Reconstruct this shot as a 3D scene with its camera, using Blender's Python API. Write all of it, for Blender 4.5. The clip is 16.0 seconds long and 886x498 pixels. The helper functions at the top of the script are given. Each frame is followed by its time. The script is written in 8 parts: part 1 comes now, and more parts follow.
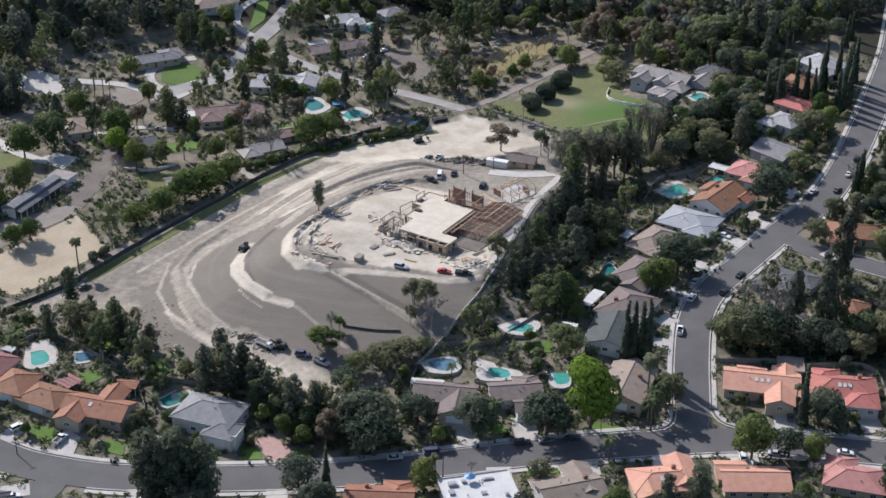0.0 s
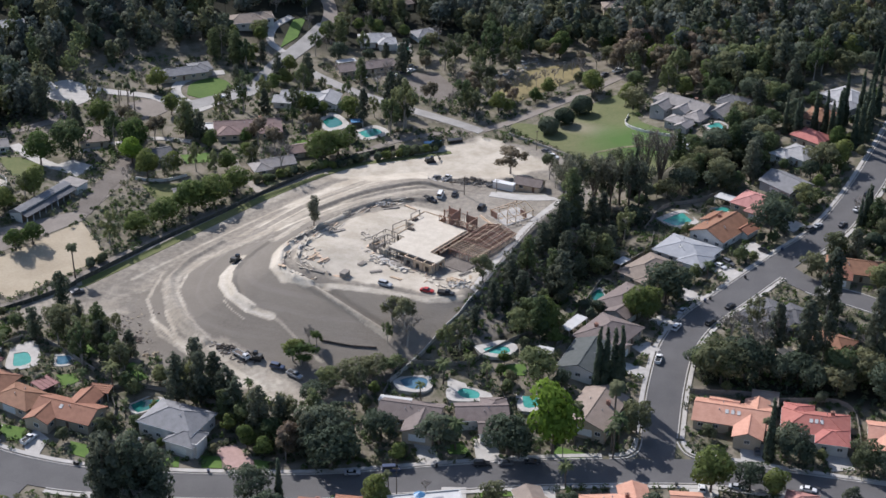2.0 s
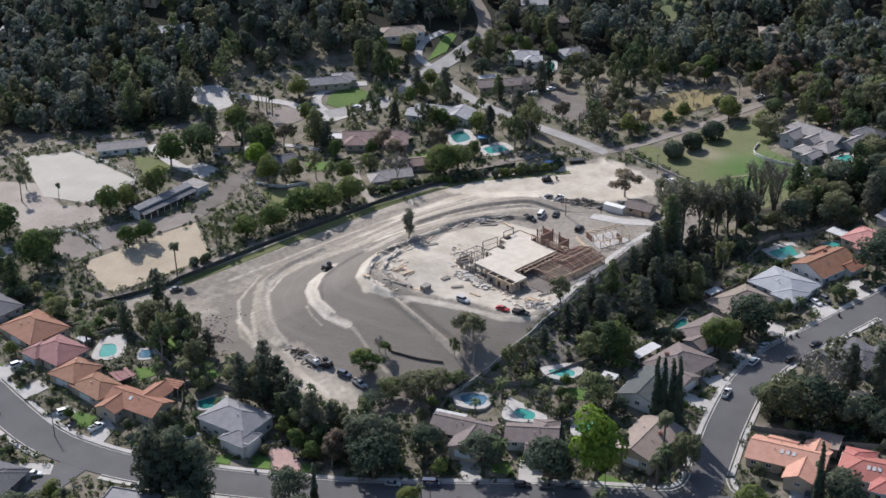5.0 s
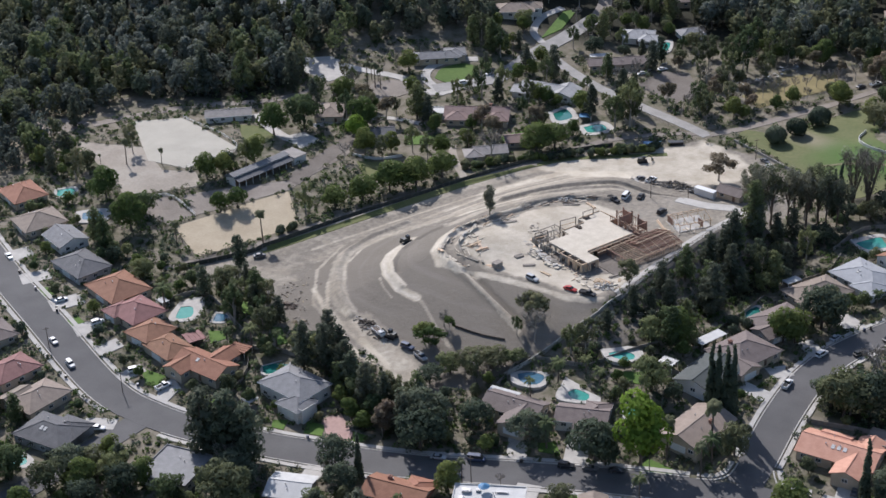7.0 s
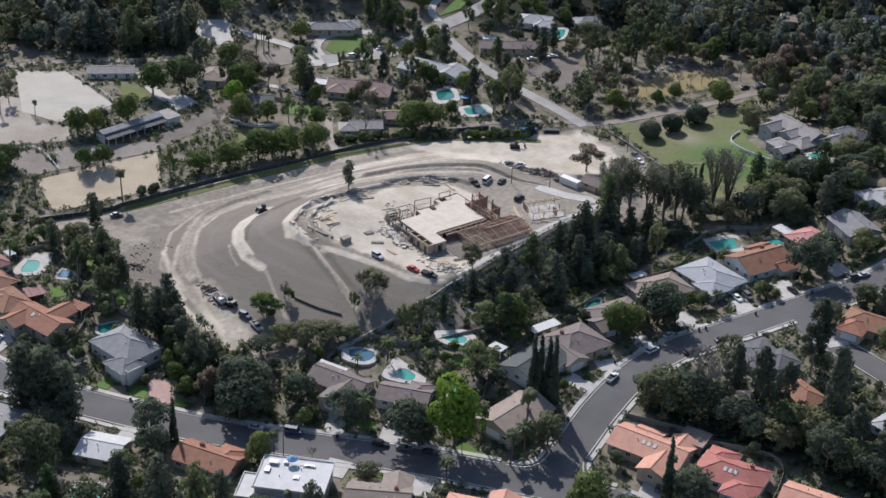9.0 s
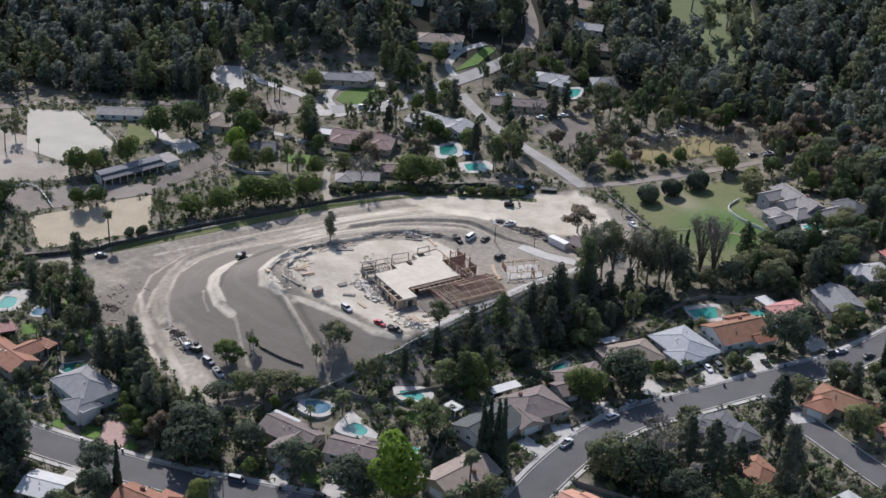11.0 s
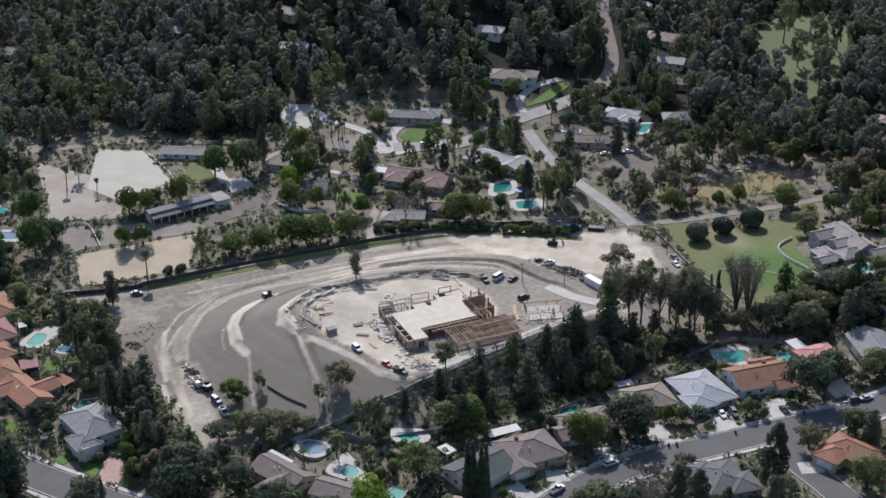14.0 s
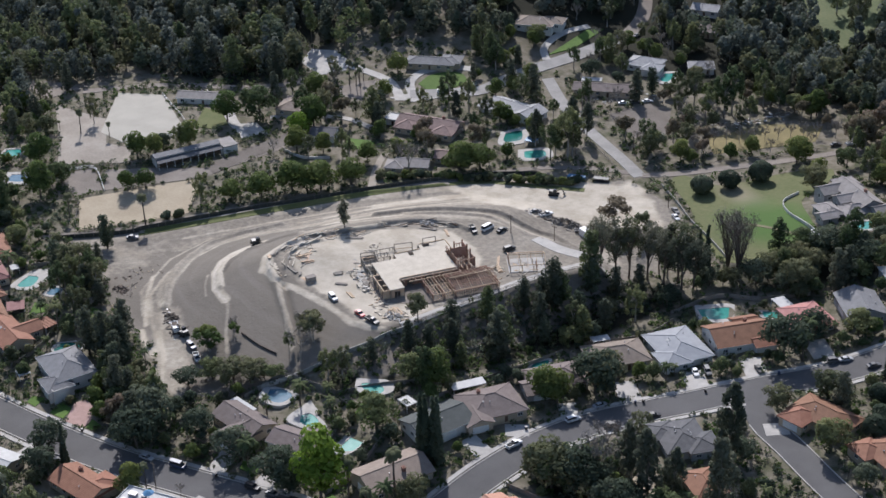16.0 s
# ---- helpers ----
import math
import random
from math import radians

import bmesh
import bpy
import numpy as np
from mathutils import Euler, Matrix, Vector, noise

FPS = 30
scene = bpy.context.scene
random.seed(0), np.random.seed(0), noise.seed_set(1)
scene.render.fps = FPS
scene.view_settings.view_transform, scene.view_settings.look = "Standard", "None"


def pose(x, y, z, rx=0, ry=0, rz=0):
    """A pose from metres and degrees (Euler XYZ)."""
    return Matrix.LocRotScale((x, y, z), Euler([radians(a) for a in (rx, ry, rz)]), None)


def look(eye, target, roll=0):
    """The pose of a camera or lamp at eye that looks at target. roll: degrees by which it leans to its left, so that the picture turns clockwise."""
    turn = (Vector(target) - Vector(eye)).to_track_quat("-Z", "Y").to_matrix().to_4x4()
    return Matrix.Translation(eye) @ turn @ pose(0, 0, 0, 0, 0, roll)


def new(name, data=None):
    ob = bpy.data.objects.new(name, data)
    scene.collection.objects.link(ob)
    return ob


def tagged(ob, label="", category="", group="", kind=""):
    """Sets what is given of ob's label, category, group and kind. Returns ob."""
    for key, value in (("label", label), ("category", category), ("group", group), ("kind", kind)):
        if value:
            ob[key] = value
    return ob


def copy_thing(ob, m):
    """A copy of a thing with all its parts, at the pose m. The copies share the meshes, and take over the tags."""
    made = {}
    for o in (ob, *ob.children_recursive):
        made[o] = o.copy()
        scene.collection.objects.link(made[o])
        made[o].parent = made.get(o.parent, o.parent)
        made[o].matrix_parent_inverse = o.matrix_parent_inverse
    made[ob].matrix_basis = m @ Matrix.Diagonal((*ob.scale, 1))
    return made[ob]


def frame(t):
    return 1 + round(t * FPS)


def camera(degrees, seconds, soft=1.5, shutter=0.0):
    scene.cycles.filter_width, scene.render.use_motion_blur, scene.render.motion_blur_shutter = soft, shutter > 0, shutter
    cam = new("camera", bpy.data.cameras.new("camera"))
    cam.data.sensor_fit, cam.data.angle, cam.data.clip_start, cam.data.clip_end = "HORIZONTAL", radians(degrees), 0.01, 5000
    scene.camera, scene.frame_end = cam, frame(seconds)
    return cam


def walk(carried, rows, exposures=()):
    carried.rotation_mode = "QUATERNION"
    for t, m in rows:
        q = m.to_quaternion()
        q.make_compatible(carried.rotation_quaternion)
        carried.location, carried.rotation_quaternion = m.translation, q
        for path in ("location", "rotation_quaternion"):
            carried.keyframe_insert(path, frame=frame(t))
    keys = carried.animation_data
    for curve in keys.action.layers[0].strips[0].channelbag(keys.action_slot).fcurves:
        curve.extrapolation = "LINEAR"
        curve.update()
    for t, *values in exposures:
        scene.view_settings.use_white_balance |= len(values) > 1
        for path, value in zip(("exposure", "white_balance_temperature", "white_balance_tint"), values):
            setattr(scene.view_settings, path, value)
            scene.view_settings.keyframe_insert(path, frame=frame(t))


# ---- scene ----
cam = camera(31.09, 16.0, 1.6)
PATH = [
    (0, (-29.93, -474.78, 263.68), (4.03, 9.47, 5.13), 0.56),
    (0.5, (-20.30, -476.39, 262.92), (-2.79, 11.77, 10.16), 0.34),
    (1, (-9.69, -477.04, 263.36), (0.58, 11.06, 10.07), 0.39),
    (1.5, (0.49, -477.48, 263.45), (4.49, 10.92, 10.57), 0.59),
    (2, (11.21, -477.80, 263.51), (7.14, 11.24, 11.87), 0.68),
    (2.5, (21.27, -477.71, 264.22), (7.31, 12.72, 15.66), 0.77),
    (3, (30.95, -477.33, 264.42), (4.69, 13.93, 18.52), 1.01),
    (3.5, (41.08, -476.78, 264.77), (-0.56, 13.87, 19.76), 0.90),
    (3.7, (45.10, -476.54, 264.97), (-4.40, 12.81, 18.83), 1.06),
    (5.8, (86.24, -471.88, 266.65), (-32.13, 4.40, 18.35), -2.38),
    (6, (90.00, -471.28, 266.81), (-34.72, 2.72, 17.27), -2.48),
    (6.5, (99.89, -469.34, 267.30), (-41.20, -0.98, 15.85), -2.26),
    (7, (109.38, -466.73, 267.66), (-46.66, -4.69, 13.35), -2.09),
    (7.5, (119.36, -464.00, 268.29), (-47.58, -7.46, 10.98), -1.71),
    (8, (129.53, -461.82, 268.99), (-18.33, -3.01, 4.15), 0.76),
    (8.5, (137.37, -458.75, 269.41), (9.02, -0.81, -6.84), 2.68),
    (9, (147.20, -455.34, 270.39), (4.05, 5.95, 7.29), 2.45),
    (9.2, (150.93, -453.93, 270.68), (5.16, 9.52, 12.87), 2.54),
    (11.3, (189.76, -436.34, 274.14), (6.55, 18.73, 25.44), 2.74),
    (11.5, (193.40, -434.45, 274.45), (4.20, 17.89, 25.28), 2.07),
    (12, (202.60, -429.20, 274.71), (-13.98, 5.44, 16.47), -0.22),
    (12.5, (212.62, -423.22, 275.67), (-10.77, 7.44, 16.57), -0.35),
    (13, (222.07, -417.88, 275.99), (-3.79, 14.90, 22.63), -0.06),
    (13.5, (231.59, -411.50, 277.08), (-2.77, 20.12, 29.54), -0.15),
    (14, (241.56, -405.70, 276.83), (-1.67, 24.11, 34.74), -0.31),
    (14.5, (250.43, -398.79, 276.66), (-0.92, 25.98, 34.00), -0.32),
    (15, (260.48, -391.50, 276.06), (6.87, 27.93, 26.54), 0.30),
    (15.5, (269.89, -383.71, 276.29), (11.55, 28.15, 19.13), -0.08),
    (16, (280.58, -375.86, 276.63), (5.41, 23.66, 17.46), -1.63),
]
walk(cam, [(t, look(eye, target, roll)) for t, eye, target, roll in PATH], ((0, 0.16, 6120, 14), (8, 0.05, 6080, 14), (16, 0.0, 6040, 14)))

# ---- light ----
SUN_AZIMUTH, SUN_HEIGHT = radians(129.5), radians(41)
world = bpy.data.worlds.new("sky")
scene.world = world
world.use_nodes = True
sky = world.node_tree.nodes.new("ShaderNodeTexSky")
sky.sky_type, sky.sun_disc = "NISHITA", False
sky.sun_elevation, sky.sun_rotation = SUN_HEIGHT, radians(90) - SUN_AZIMUTH
backdrop = world.node_tree.nodes["Background"]
world.node_tree.links.new(sky.outputs["Color"], backdrop.inputs["Color"])
backdrop.inputs["Strength"].default_value = 0.124
sun = new("sun", bpy.data.lights.new("sun", "SUN"))
sun.data.energy, sun.data.angle, sun.data.color = 4.8, radians(0.5), (1.0, 0.95, 0.89)
sun.matrix_world = look((math.cos(SUN_AZIMUTH) * 900, math.sin(SUN_AZIMUTH) * 900, 900 * math.tan(SUN_HEIGHT)), (0, 0, 0))

# ---- materials ----


def material(name, low, high, scale=1.0, rough=0.85, relief=0.3, grain=6.0, spread=0.0, metal=0.0, leaf=0.0, streak=0.0):
    """A surface of two colours mixed by coarse and fine noise at real size, with relief and a shift from object to object."""
    m = bpy.data.materials.new(name)
    m.use_nodes = True
    nodes, links = m.node_tree.nodes, m.node_tree.links
    skin = nodes["Principled BSDF"]
    where = nodes.new("ShaderNodeTexCoord")
    spot = where.outputs["Object"]
    if streak:
        squeeze = nodes.new("ShaderNodeMapping")
        squeeze.inputs["Scale"].default_value = (1, 1, streak)
        links.new(spot, squeeze.inputs["Vector"])
        spot = squeeze.outputs["Vector"]
    coarse, fine = nodes.new("ShaderNodeTexNoise"), nodes.new("ShaderNodeTexNoise")
    for tex, size, detail in ((coarse, scale, 5), (fine, scale * grain, 3)):
        tex.inputs["Scale"].default_value, tex.inputs["Detail"].default_value = size, detail
        links.new(spot, tex.inputs["Vector"])
    both = nodes.new("ShaderNodeMix")
    both.inputs["Factor"].default_value = 0.4
    links.new(coarse.outputs["Fac"], both.inputs["A"])
    links.new(fine.outputs["Fac"], both.inputs["B"])
    span = nodes.new("ShaderNodeMapRange")
    span.inputs["From Min"].default_value, span.inputs["From Max"].default_value = 0.33, 0.67
    links.new(both.outputs["Result"], span.inputs["Value"])
    tint = nodes.new("ShaderNodeMix")
    tint.data_type = "RGBA"
    tint.inputs["A"].default_value, tint.inputs["B"].default_value = (*low, 1), (*high, 1)
    links.new(span.outputs["Result"], tint.inputs["Factor"])
    colour = tint.outputs["Result"]
    if spread:
        info, vary, hue = nodes.new("ShaderNodeObjectInfo"), nodes.new("ShaderNodeMapRange"), nodes.new("ShaderNodeHueSaturation")
        vary.inputs["To Min"].default_value, vary.inputs["To Max"].default_value = 1 - spread, 1 + spread
        links.new(info.outputs["Random"], vary.inputs["Value"])
        links.new(vary.outputs["Result"], hue.inputs["Value"])
        shift = nodes.new("ShaderNodeMapRange")
        shift.inputs["To Min"].default_value, shift.inputs["To Max"].default_value = 0.5 + (0.09 if leaf else 0.05) * spread, 0.5 - (0.12 if leaf else 0.05) * spread
        links.new(info.outputs["Random"], shift.inputs["Value"])
        links.new(shift.outputs["Result"], hue.inputs["Hue"])
        links.new(colour, hue.inputs["Color"])
        colour = hue.outputs["Color"]
    links.new(colour, skin.inputs["Base Color"])
    skin.inputs["Roughness"].default_value, skin.inputs["Metallic"].default_value = rough, metal
    if relief:
        rise = nodes.new("ShaderNodeBump")
        rise.inputs["Strength"].default_value, rise.inputs["Distance"].default_value = relief, 0.15
        links.new(fine.outputs["Fac"], rise.inputs["Height"])
        links.new(rise.outputs["Normal"], skin.inputs["Normal"])
    if leaf:
        skin.inputs["Specular IOR Level"].default_value = 0.12
        glow, blend = nodes.new("ShaderNodeBsdfTranslucent"), nodes.new("ShaderNodeMixShader")
        blend.inputs["Fac"].default_value = leaf
        links.new(colour, glow.inputs["Color"])
        links.new(skin.outputs["BSDF"], blend.inputs[1])
        links.new(glow.outputs["BSDF"], blend.inputs[2])
        links.new(blend.outputs["Shader"], nodes["Material Output"].inputs["Surface"])
    return m


def roof_tiles(name, low, high, course=0.33):
    """Clay or concrete tiles: courses along the slope and rolls across it, with weathered patches."""
    m = material(name, low, high, 0.5, 0.8, 0.0, 8.0, 0.12)
    nodes, links = m.node_tree.nodes, m.node_tree.links
    where, wave = nodes.new("ShaderNodeTexCoord"), nodes.new("ShaderNodeTexWave")
    wave.wave_type, wave.bands_direction = "BANDS", "Z"
    wave.inputs["Scale"].default_value, wave.inputs["Distortion"].default_value = 0.6 / course, 0.6
    links.new(where.outputs["Object"], wave.inputs["Vector"])
    rise = nodes.new("ShaderNodeBump")
    rise.inputs["Strength"].default_value, rise.inputs["Distance"].default_value = 0.35, 0.05
    links.new(wave.outputs["Fac"], rise.inputs["Height"])
    links.new(rise.outputs["Normal"], nodes["Principled BSDF"].inputs["Normal"])
    return m


ASPHALT = material("asphalt", (0.082, 0.079, 0.078), (0.12, 0.116, 0.114), 0.12, 0.9, 0.2, 30)
CONCRETE = material("concrete", (0.35, 0.33, 0.30), (0.50, 0.475, 0.435), 0.4, 0.9, 0.2, 10)
PINK_PAVING = material("pink_paving", (0.34, 0.22, 0.19), (0.46, 0.31, 0.27), 0.6, 0.9, 0.2, 10)
GRAVEL = material("gravel_road", (0.23, 0.22, 0.205), (0.36, 0.345, 0.32), 0.15, 0.95, 0.3, 12)
LAWN = material("lawn", (0.065, 0.125, 0.02), (0.115, 0.19, 0.034), 0.3, 0.95, 0.4, 12)
FIELD = material("field_grass", (0.082, 0.105, 0.028), (0.155, 0.155, 0.06), 0.06, 0.95, 0.4, 12)
DRY_OLIVE = material("worn_grass", (0.115, 0.115, 0.055), (0.20, 0.18, 0.10), 0.12, 0.95, 0.4, 10)
# meadow grass darker than the field's, with hillside shade in its colour
MEADOW_SHADED = material("meadow_grass_shaded", (0.066, 0.092, 0.03), (0.13, 0.142, 0.062), 0.05, 0.95, 0.4, 12)
FIELD_GREEN = material("watered_grass", (0.052, 0.104, 0.014), (0.098, 0.155, 0.028), 0.07, 0.95, 0.4, 12)
BROWN_DIRT = material("brown_dirt", (0.115, 0.097, 0.08), (0.19, 0.165, 0.14), 0.12, 0.95, 0.5, 10)
PALE_DIRT = material("pale_dirt", (0.25, 0.215, 0.175), (0.37, 0.33, 0.275), 0.1, 0.95, 0.4, 10)
DRY_GRASS = material("dry_grass", (0.17, 0.14, 0.06), (0.27, 0.22, 0.10), 0.1, 0.95, 0.4, 12)
ARENA_SAND = material("arena_sand", (0.36, 0.335, 0.28), (0.44, 0.41, 0.345), 0.12, 0.95, 0.2, 14)
TAN_SAND = material("tan_sand", (0.33, 0.27, 0.185), (0.44, 0.37, 0.265), 0.1, 0.95, 0.3, 12)
GREY_DIRT = material("grey_dirt", (0.17, 0.145, 0.12), (0.27, 0.235, 0.20), 0.12, 0.95, 0.3, 12)
STUCCO_WHITE = material("stucco_white", (0.58, 0.56, 0.52), (0.70, 0.68, 0.64), 0.4, 0.9, 0.2, 14, 0.1)
STUCCO_CREAM = material("stucco_cream", (0.42, 0.34, 0.25), (0.55, 0.46, 0.35), 0.4, 0.9, 0.2, 14, 0.1)
STUCCO_GREY = material("stucco_grey", (0.28, 0.28, 0.28), (0.38, 0.38, 0.37), 0.4, 0.9, 0.2, 14, 0.1)
TILE_ORANGE = roof_tiles("tile_orange", (0.205, 0.09, 0.05), (0.305, 0.146, 0.085))
TILE_SALMON = roof_tiles("tile_salmon", (0.44, 0.22, 0.145), (0.56, 0.31, 0.215))
TILE_RED = roof_tiles("tile_red", (0.36, 0.11, 0.095), (0.47, 0.17, 0.14))
TILE_PINK = roof_tiles("tile_pink", (0.33, 0.15, 0.125), (0.43, 0.21, 0.18))
TILE_PLUM = roof_tiles("tile_plum", (0.18, 0.085, 0.075), (0.26, 0.13, 0.115))
TILE_TAN = roof_tiles("tile_tan", (0.19, 0.15, 0.118), (0.275, 0.222, 0.178))
SHINGLE_BROWN = roof_tiles("shingle_brown", (0.125, 0.098, 0.088), (0.19, 0.154, 0.138), 0.2)
SHINGLE_GREY = roof_tiles("shingle_grey", (0.15, 0.15, 0.153), (0.23, 0.23, 0.235), 0.2)
SHINGLE_DARK = roof_tiles("shingle_dark", (0.075, 0.075, 0.08), (0.13, 0.13, 0.135), 0.2)
SHINGLE_RUST = roof_tiles("shingle_rust", (0.16, 0.105, 0.09), (0.235, 0.165, 0.145), 0.2)
SHINGLE_WARM = roof_tiles("shingle_warm_grey", (0.21, 0.19, 0.175), (0.31, 0.285, 0.265), 0.2)
SHINGLE_PALE = roof_tiles("shingle_pale", (0.26, 0.26, 0.26), (0.39, 0.385, 0.38), 0.2)
SHINGLE_SLATE = roof_tiles("shingle_slate", (0.052, 0.062, 0.058), (0.09, 0.1, 0.095), 0.2)
ROOF_WHITE = material("roof_white", (0.44, 0.435, 0.42), (0.56, 0.555, 0.535), 0.4, 0.8, 0.1, 10)
ROOF_BLUE = material("roof_pale_blue", (0.25, 0.26, 0.275), (0.35, 0.36, 0.375), 0.4, 0.8, 0.1, 10)
TRIM_WHITE = material("trim_white", (0.68, 0.68, 0.66), (0.78, 0.78, 0.76), 1.0, 0.6, 0.0, 6)
DOOR_BROWN = material("door_brown", (0.10, 0.06, 0.04), (0.16, 0.10, 0.065), 2.0, 0.6, 0.1, 8, 0.2)
PANE = material("window_glass", (0.03, 0.04, 0.05), (0.05, 0.06, 0.07), 1.0, 0.08, 0.0, 4)
CHIMNEY_BRICK = material("chimney_brick", (0.24, 0.12, 0.09), (0.34, 0.19, 0.14), 3.0, 0.9, 0.3, 8)
WATER = material("pool_water", (0.045, 0.25, 0.21), (0.08, 0.33, 0.275), 0.5, 0.08, 0.05, 6)
WATER_BLUE = material("pool_water_blue", (0.06, 0.14, 0.20), (0.10, 0.19, 0.26), 0.5, 0.08, 0.05, 6)
WATER_DEEP = material("pool_water_deep", (0.015, 0.12, 0.10), (0.03, 0.17, 0.145), 0.5, 0.08, 0.05, 6)
TIMBER = material("raw_timber", (0.43, 0.31, 0.205), (0.58, 0.45, 0.32), 0.7, 0.85, 0.2, 10, 0.15)
TIMBER_RED = material("redwood_timber", (0.25, 0.145, 0.10), (0.37, 0.235, 0.17), 0.7, 0.85, 0.2, 10, 0.15)
TIMBER_GREY = material("weathered_timber", (0.19, 0.165, 0.14), (0.30, 0.27, 0.23), 0.7, 0.9, 0.2, 10, 0.15)
DECKING = material("deck_sheathing", (0.46, 0.405, 0.32), (0.60, 0.54, 0.445), 0.35, 0.9, 0.1, 8)
PLASTIC_SHEET = material("plastic_sheet", (0.05, 0.16, 0.30), (0.09, 0.24, 0.42), 1.0, 0.45, 0.4, 4)
STEEL = material("grey_steel", (0.30, 0.30, 0.31), (0.42, 0.42, 0.43), 1.0, 0.5, 0.0, 6, 0.1, 0.6)
BARK = material("bark", (0.09, 0.07, 0.055), (0.16, 0.13, 0.105), 1.5, 0.95, 0.5, 8, 0.2, streak=0.25)
BARK_PALE = material("pale_bark", (0.24, 0.21, 0.18), (0.36, 0.33, 0.29), 1.5, 0.95, 0.4, 8, 0.2, streak=0.25)
# blue is raised in the dark leaf to carry some distance haze
LEAF_DARK = material("leaf_dark", (0.066, 0.088, 0.062), (0.134, 0.165, 0.110), 0.35, 0.8, 0.0, 9, 0.3, leaf=0.4)
LEAF_MID = material("leaf_mid", (0.097, 0.127, 0.060), (0.181, 0.216, 0.104), 0.35, 0.8, 0.0, 9, 0.35, leaf=0.42)
LEAF_OLIVE = material("leaf_olive", (0.108, 0.122, 0.067), (0.189, 0.202, 0.114), 0.35, 0.8, 0.0, 9, 0.3, leaf=0.4)
# leaf for far woods, bluish distance haze put into its colour
LEAF_FAR_HAZE = material("leaf_far_haze", (0.083, 0.100, 0.088), (0.181, 0.203, 0.165), 0.3, 0.8, 0.0, 9, 0.3, leaf=0.35)
LEAF_PALE = material("leaf_pale", (0.14, 0.145, 0.105), (0.25, 0.25, 0.185), 0.35, 0.85, 0.0, 9, 0.1, leaf=0.45)
LEAF_GUM = material("leaf_gum", (0.076, 0.092, 0.067), (0.155, 0.170, 0.120), 0.35, 0.8, 0.0, 9, 0.25, leaf=0.4)
LEAF_FRESH = material("leaf_fresh", (0.088, 0.128, 0.04), (0.165, 0.21, 0.072), 0.35, 0.8, 0.0, 9, 0.25, leaf=0.45)
LEAF_BRIGHT = material("leaf_bright", (0.1, 0.18, 0.024), (0.19, 0.3, 0.055), 0.35, 0.8, 0.0, 9, 0.1, leaf=0.45)
LEAF_RUST = material("leaf_rust", (0.145, 0.122, 0.082), (0.235, 0.198, 0.138), 0.35, 0.8, 0.0, 9, 0.2, leaf=0.35)
TWIGS = material("bare_twigs", (0.13, 0.115, 0.10), (0.22, 0.20, 0.175), 0.5, 0.95, 0.0, 9, 0.2)
TYRE = material("tyre_rubber", (0.015, 0.015, 0.015), (0.03, 0.03, 0.03), 4.0, 0.9, 0.0, 6)
CAR_GLASS = material("car_glass", (0.02, 0.025, 0.03), (0.03, 0.035, 0.04), 1.0, 0.08, 0.0, 4)


def paint(name, colour):
    return material(name, [c * 0.92 for c in colour], colour, 0.8, 0.42, 0.0, 6)


PAINT_WHITE, PAINT_BLACK = paint("car_paint_white", (0.72, 0.72, 0.71)), paint("car_paint_black", (0.02, 0.02, 0.022))
PAINT_RED, PAINT_SILVER = paint("car_paint_red", (0.42, 0.03, 0.025)), paint("car_paint_silver", (0.42, 0.43, 0.44))
PAINT_BLUE, PAINT_GREY = paint("car_paint_blue", (0.05, 0.07, 0.13)), paint("car_paint_grey", (0.11, 0.11, 0.115))
PAINT_GREEN, PAINT_YELLOW = paint("machine_paint_dark", (0.05, 0.05, 0.045)), paint("machine_paint_tan", (0.36, 0.25, 0.12))

# ---- the lie of the land ----


def smooth(v):
    v = min(1.0, max(0.0, v))
    return v * v * (3 - 2 * v)


def bump(x, y, cx, cy, high, radius):
    """A round rise of the ground."""
    return high * math.exp(-((x - cx) ** 2 + (y - cy) ** 2) / (radius * radius))


HILL_TOE = [(-96, -14), (-88, -40), (-66, -52), (-40, -58), (-8, -62), (22, -48), (46, -26), (62, 4), (70, 30), (68, 56), (52, 78), (28, 90), (0, 98), (-30, 92), (-58, 64), (-80, 32), (-94, 8)]
HILL_TOP = [(-48, -6), (-28, -16), (-12, -19), (3, -25), (14, -24), (20, -13), (30, 8), (40, 29), (54, 48), (44, 56), (18, 57), (-1, 55), (-20, 46), (-38, 26), (-47, 8)]


def outline_distance(x, y, outline):
    """The distance from a point to an outline, negative inside."""
    inside, best = False, 1e9
    ax, ay = outline[-1]
    for bx, by in outline:
        ex, ey = bx - ax, by - ay
        s = min(1.0, max(0.0, ((x - ax) * ex + (y - ay) * ey) / (ex * ex + ey * ey + 1e-9)))
        best = min(best, (x - ax - s * ex) ** 2 + (y - ay - s * ey) ** 2)
        if (ay > y) != (by > y) and x < ex * (y - ay) / (by - ay) + ax:
            inside = not inside
        ax, ay = bx, by
    return -math.sqrt(best) if inside else math.sqrt(best)


def land(x, y):
    """The natural ground without the hill."""
    z = 1.6 - 3.6 * smooth((-50 - y) / 55)
    z += 12.5 * smooth((x - 60) / 140) * smooth((y + 60) / 200)
    z += bump(x, y, 108, 130, 4.5, 38) + bump(x, y, -165, 72, 3.5, 62)
    z += bump(x, y, -200, 345, 60, 105) + bump(x, y, 180, 410, 34, 120)
    z += bump(x, y, 36, -40, 3.6, 30) - bump(x, y, -125, 2, 1.6, 34)
    return z


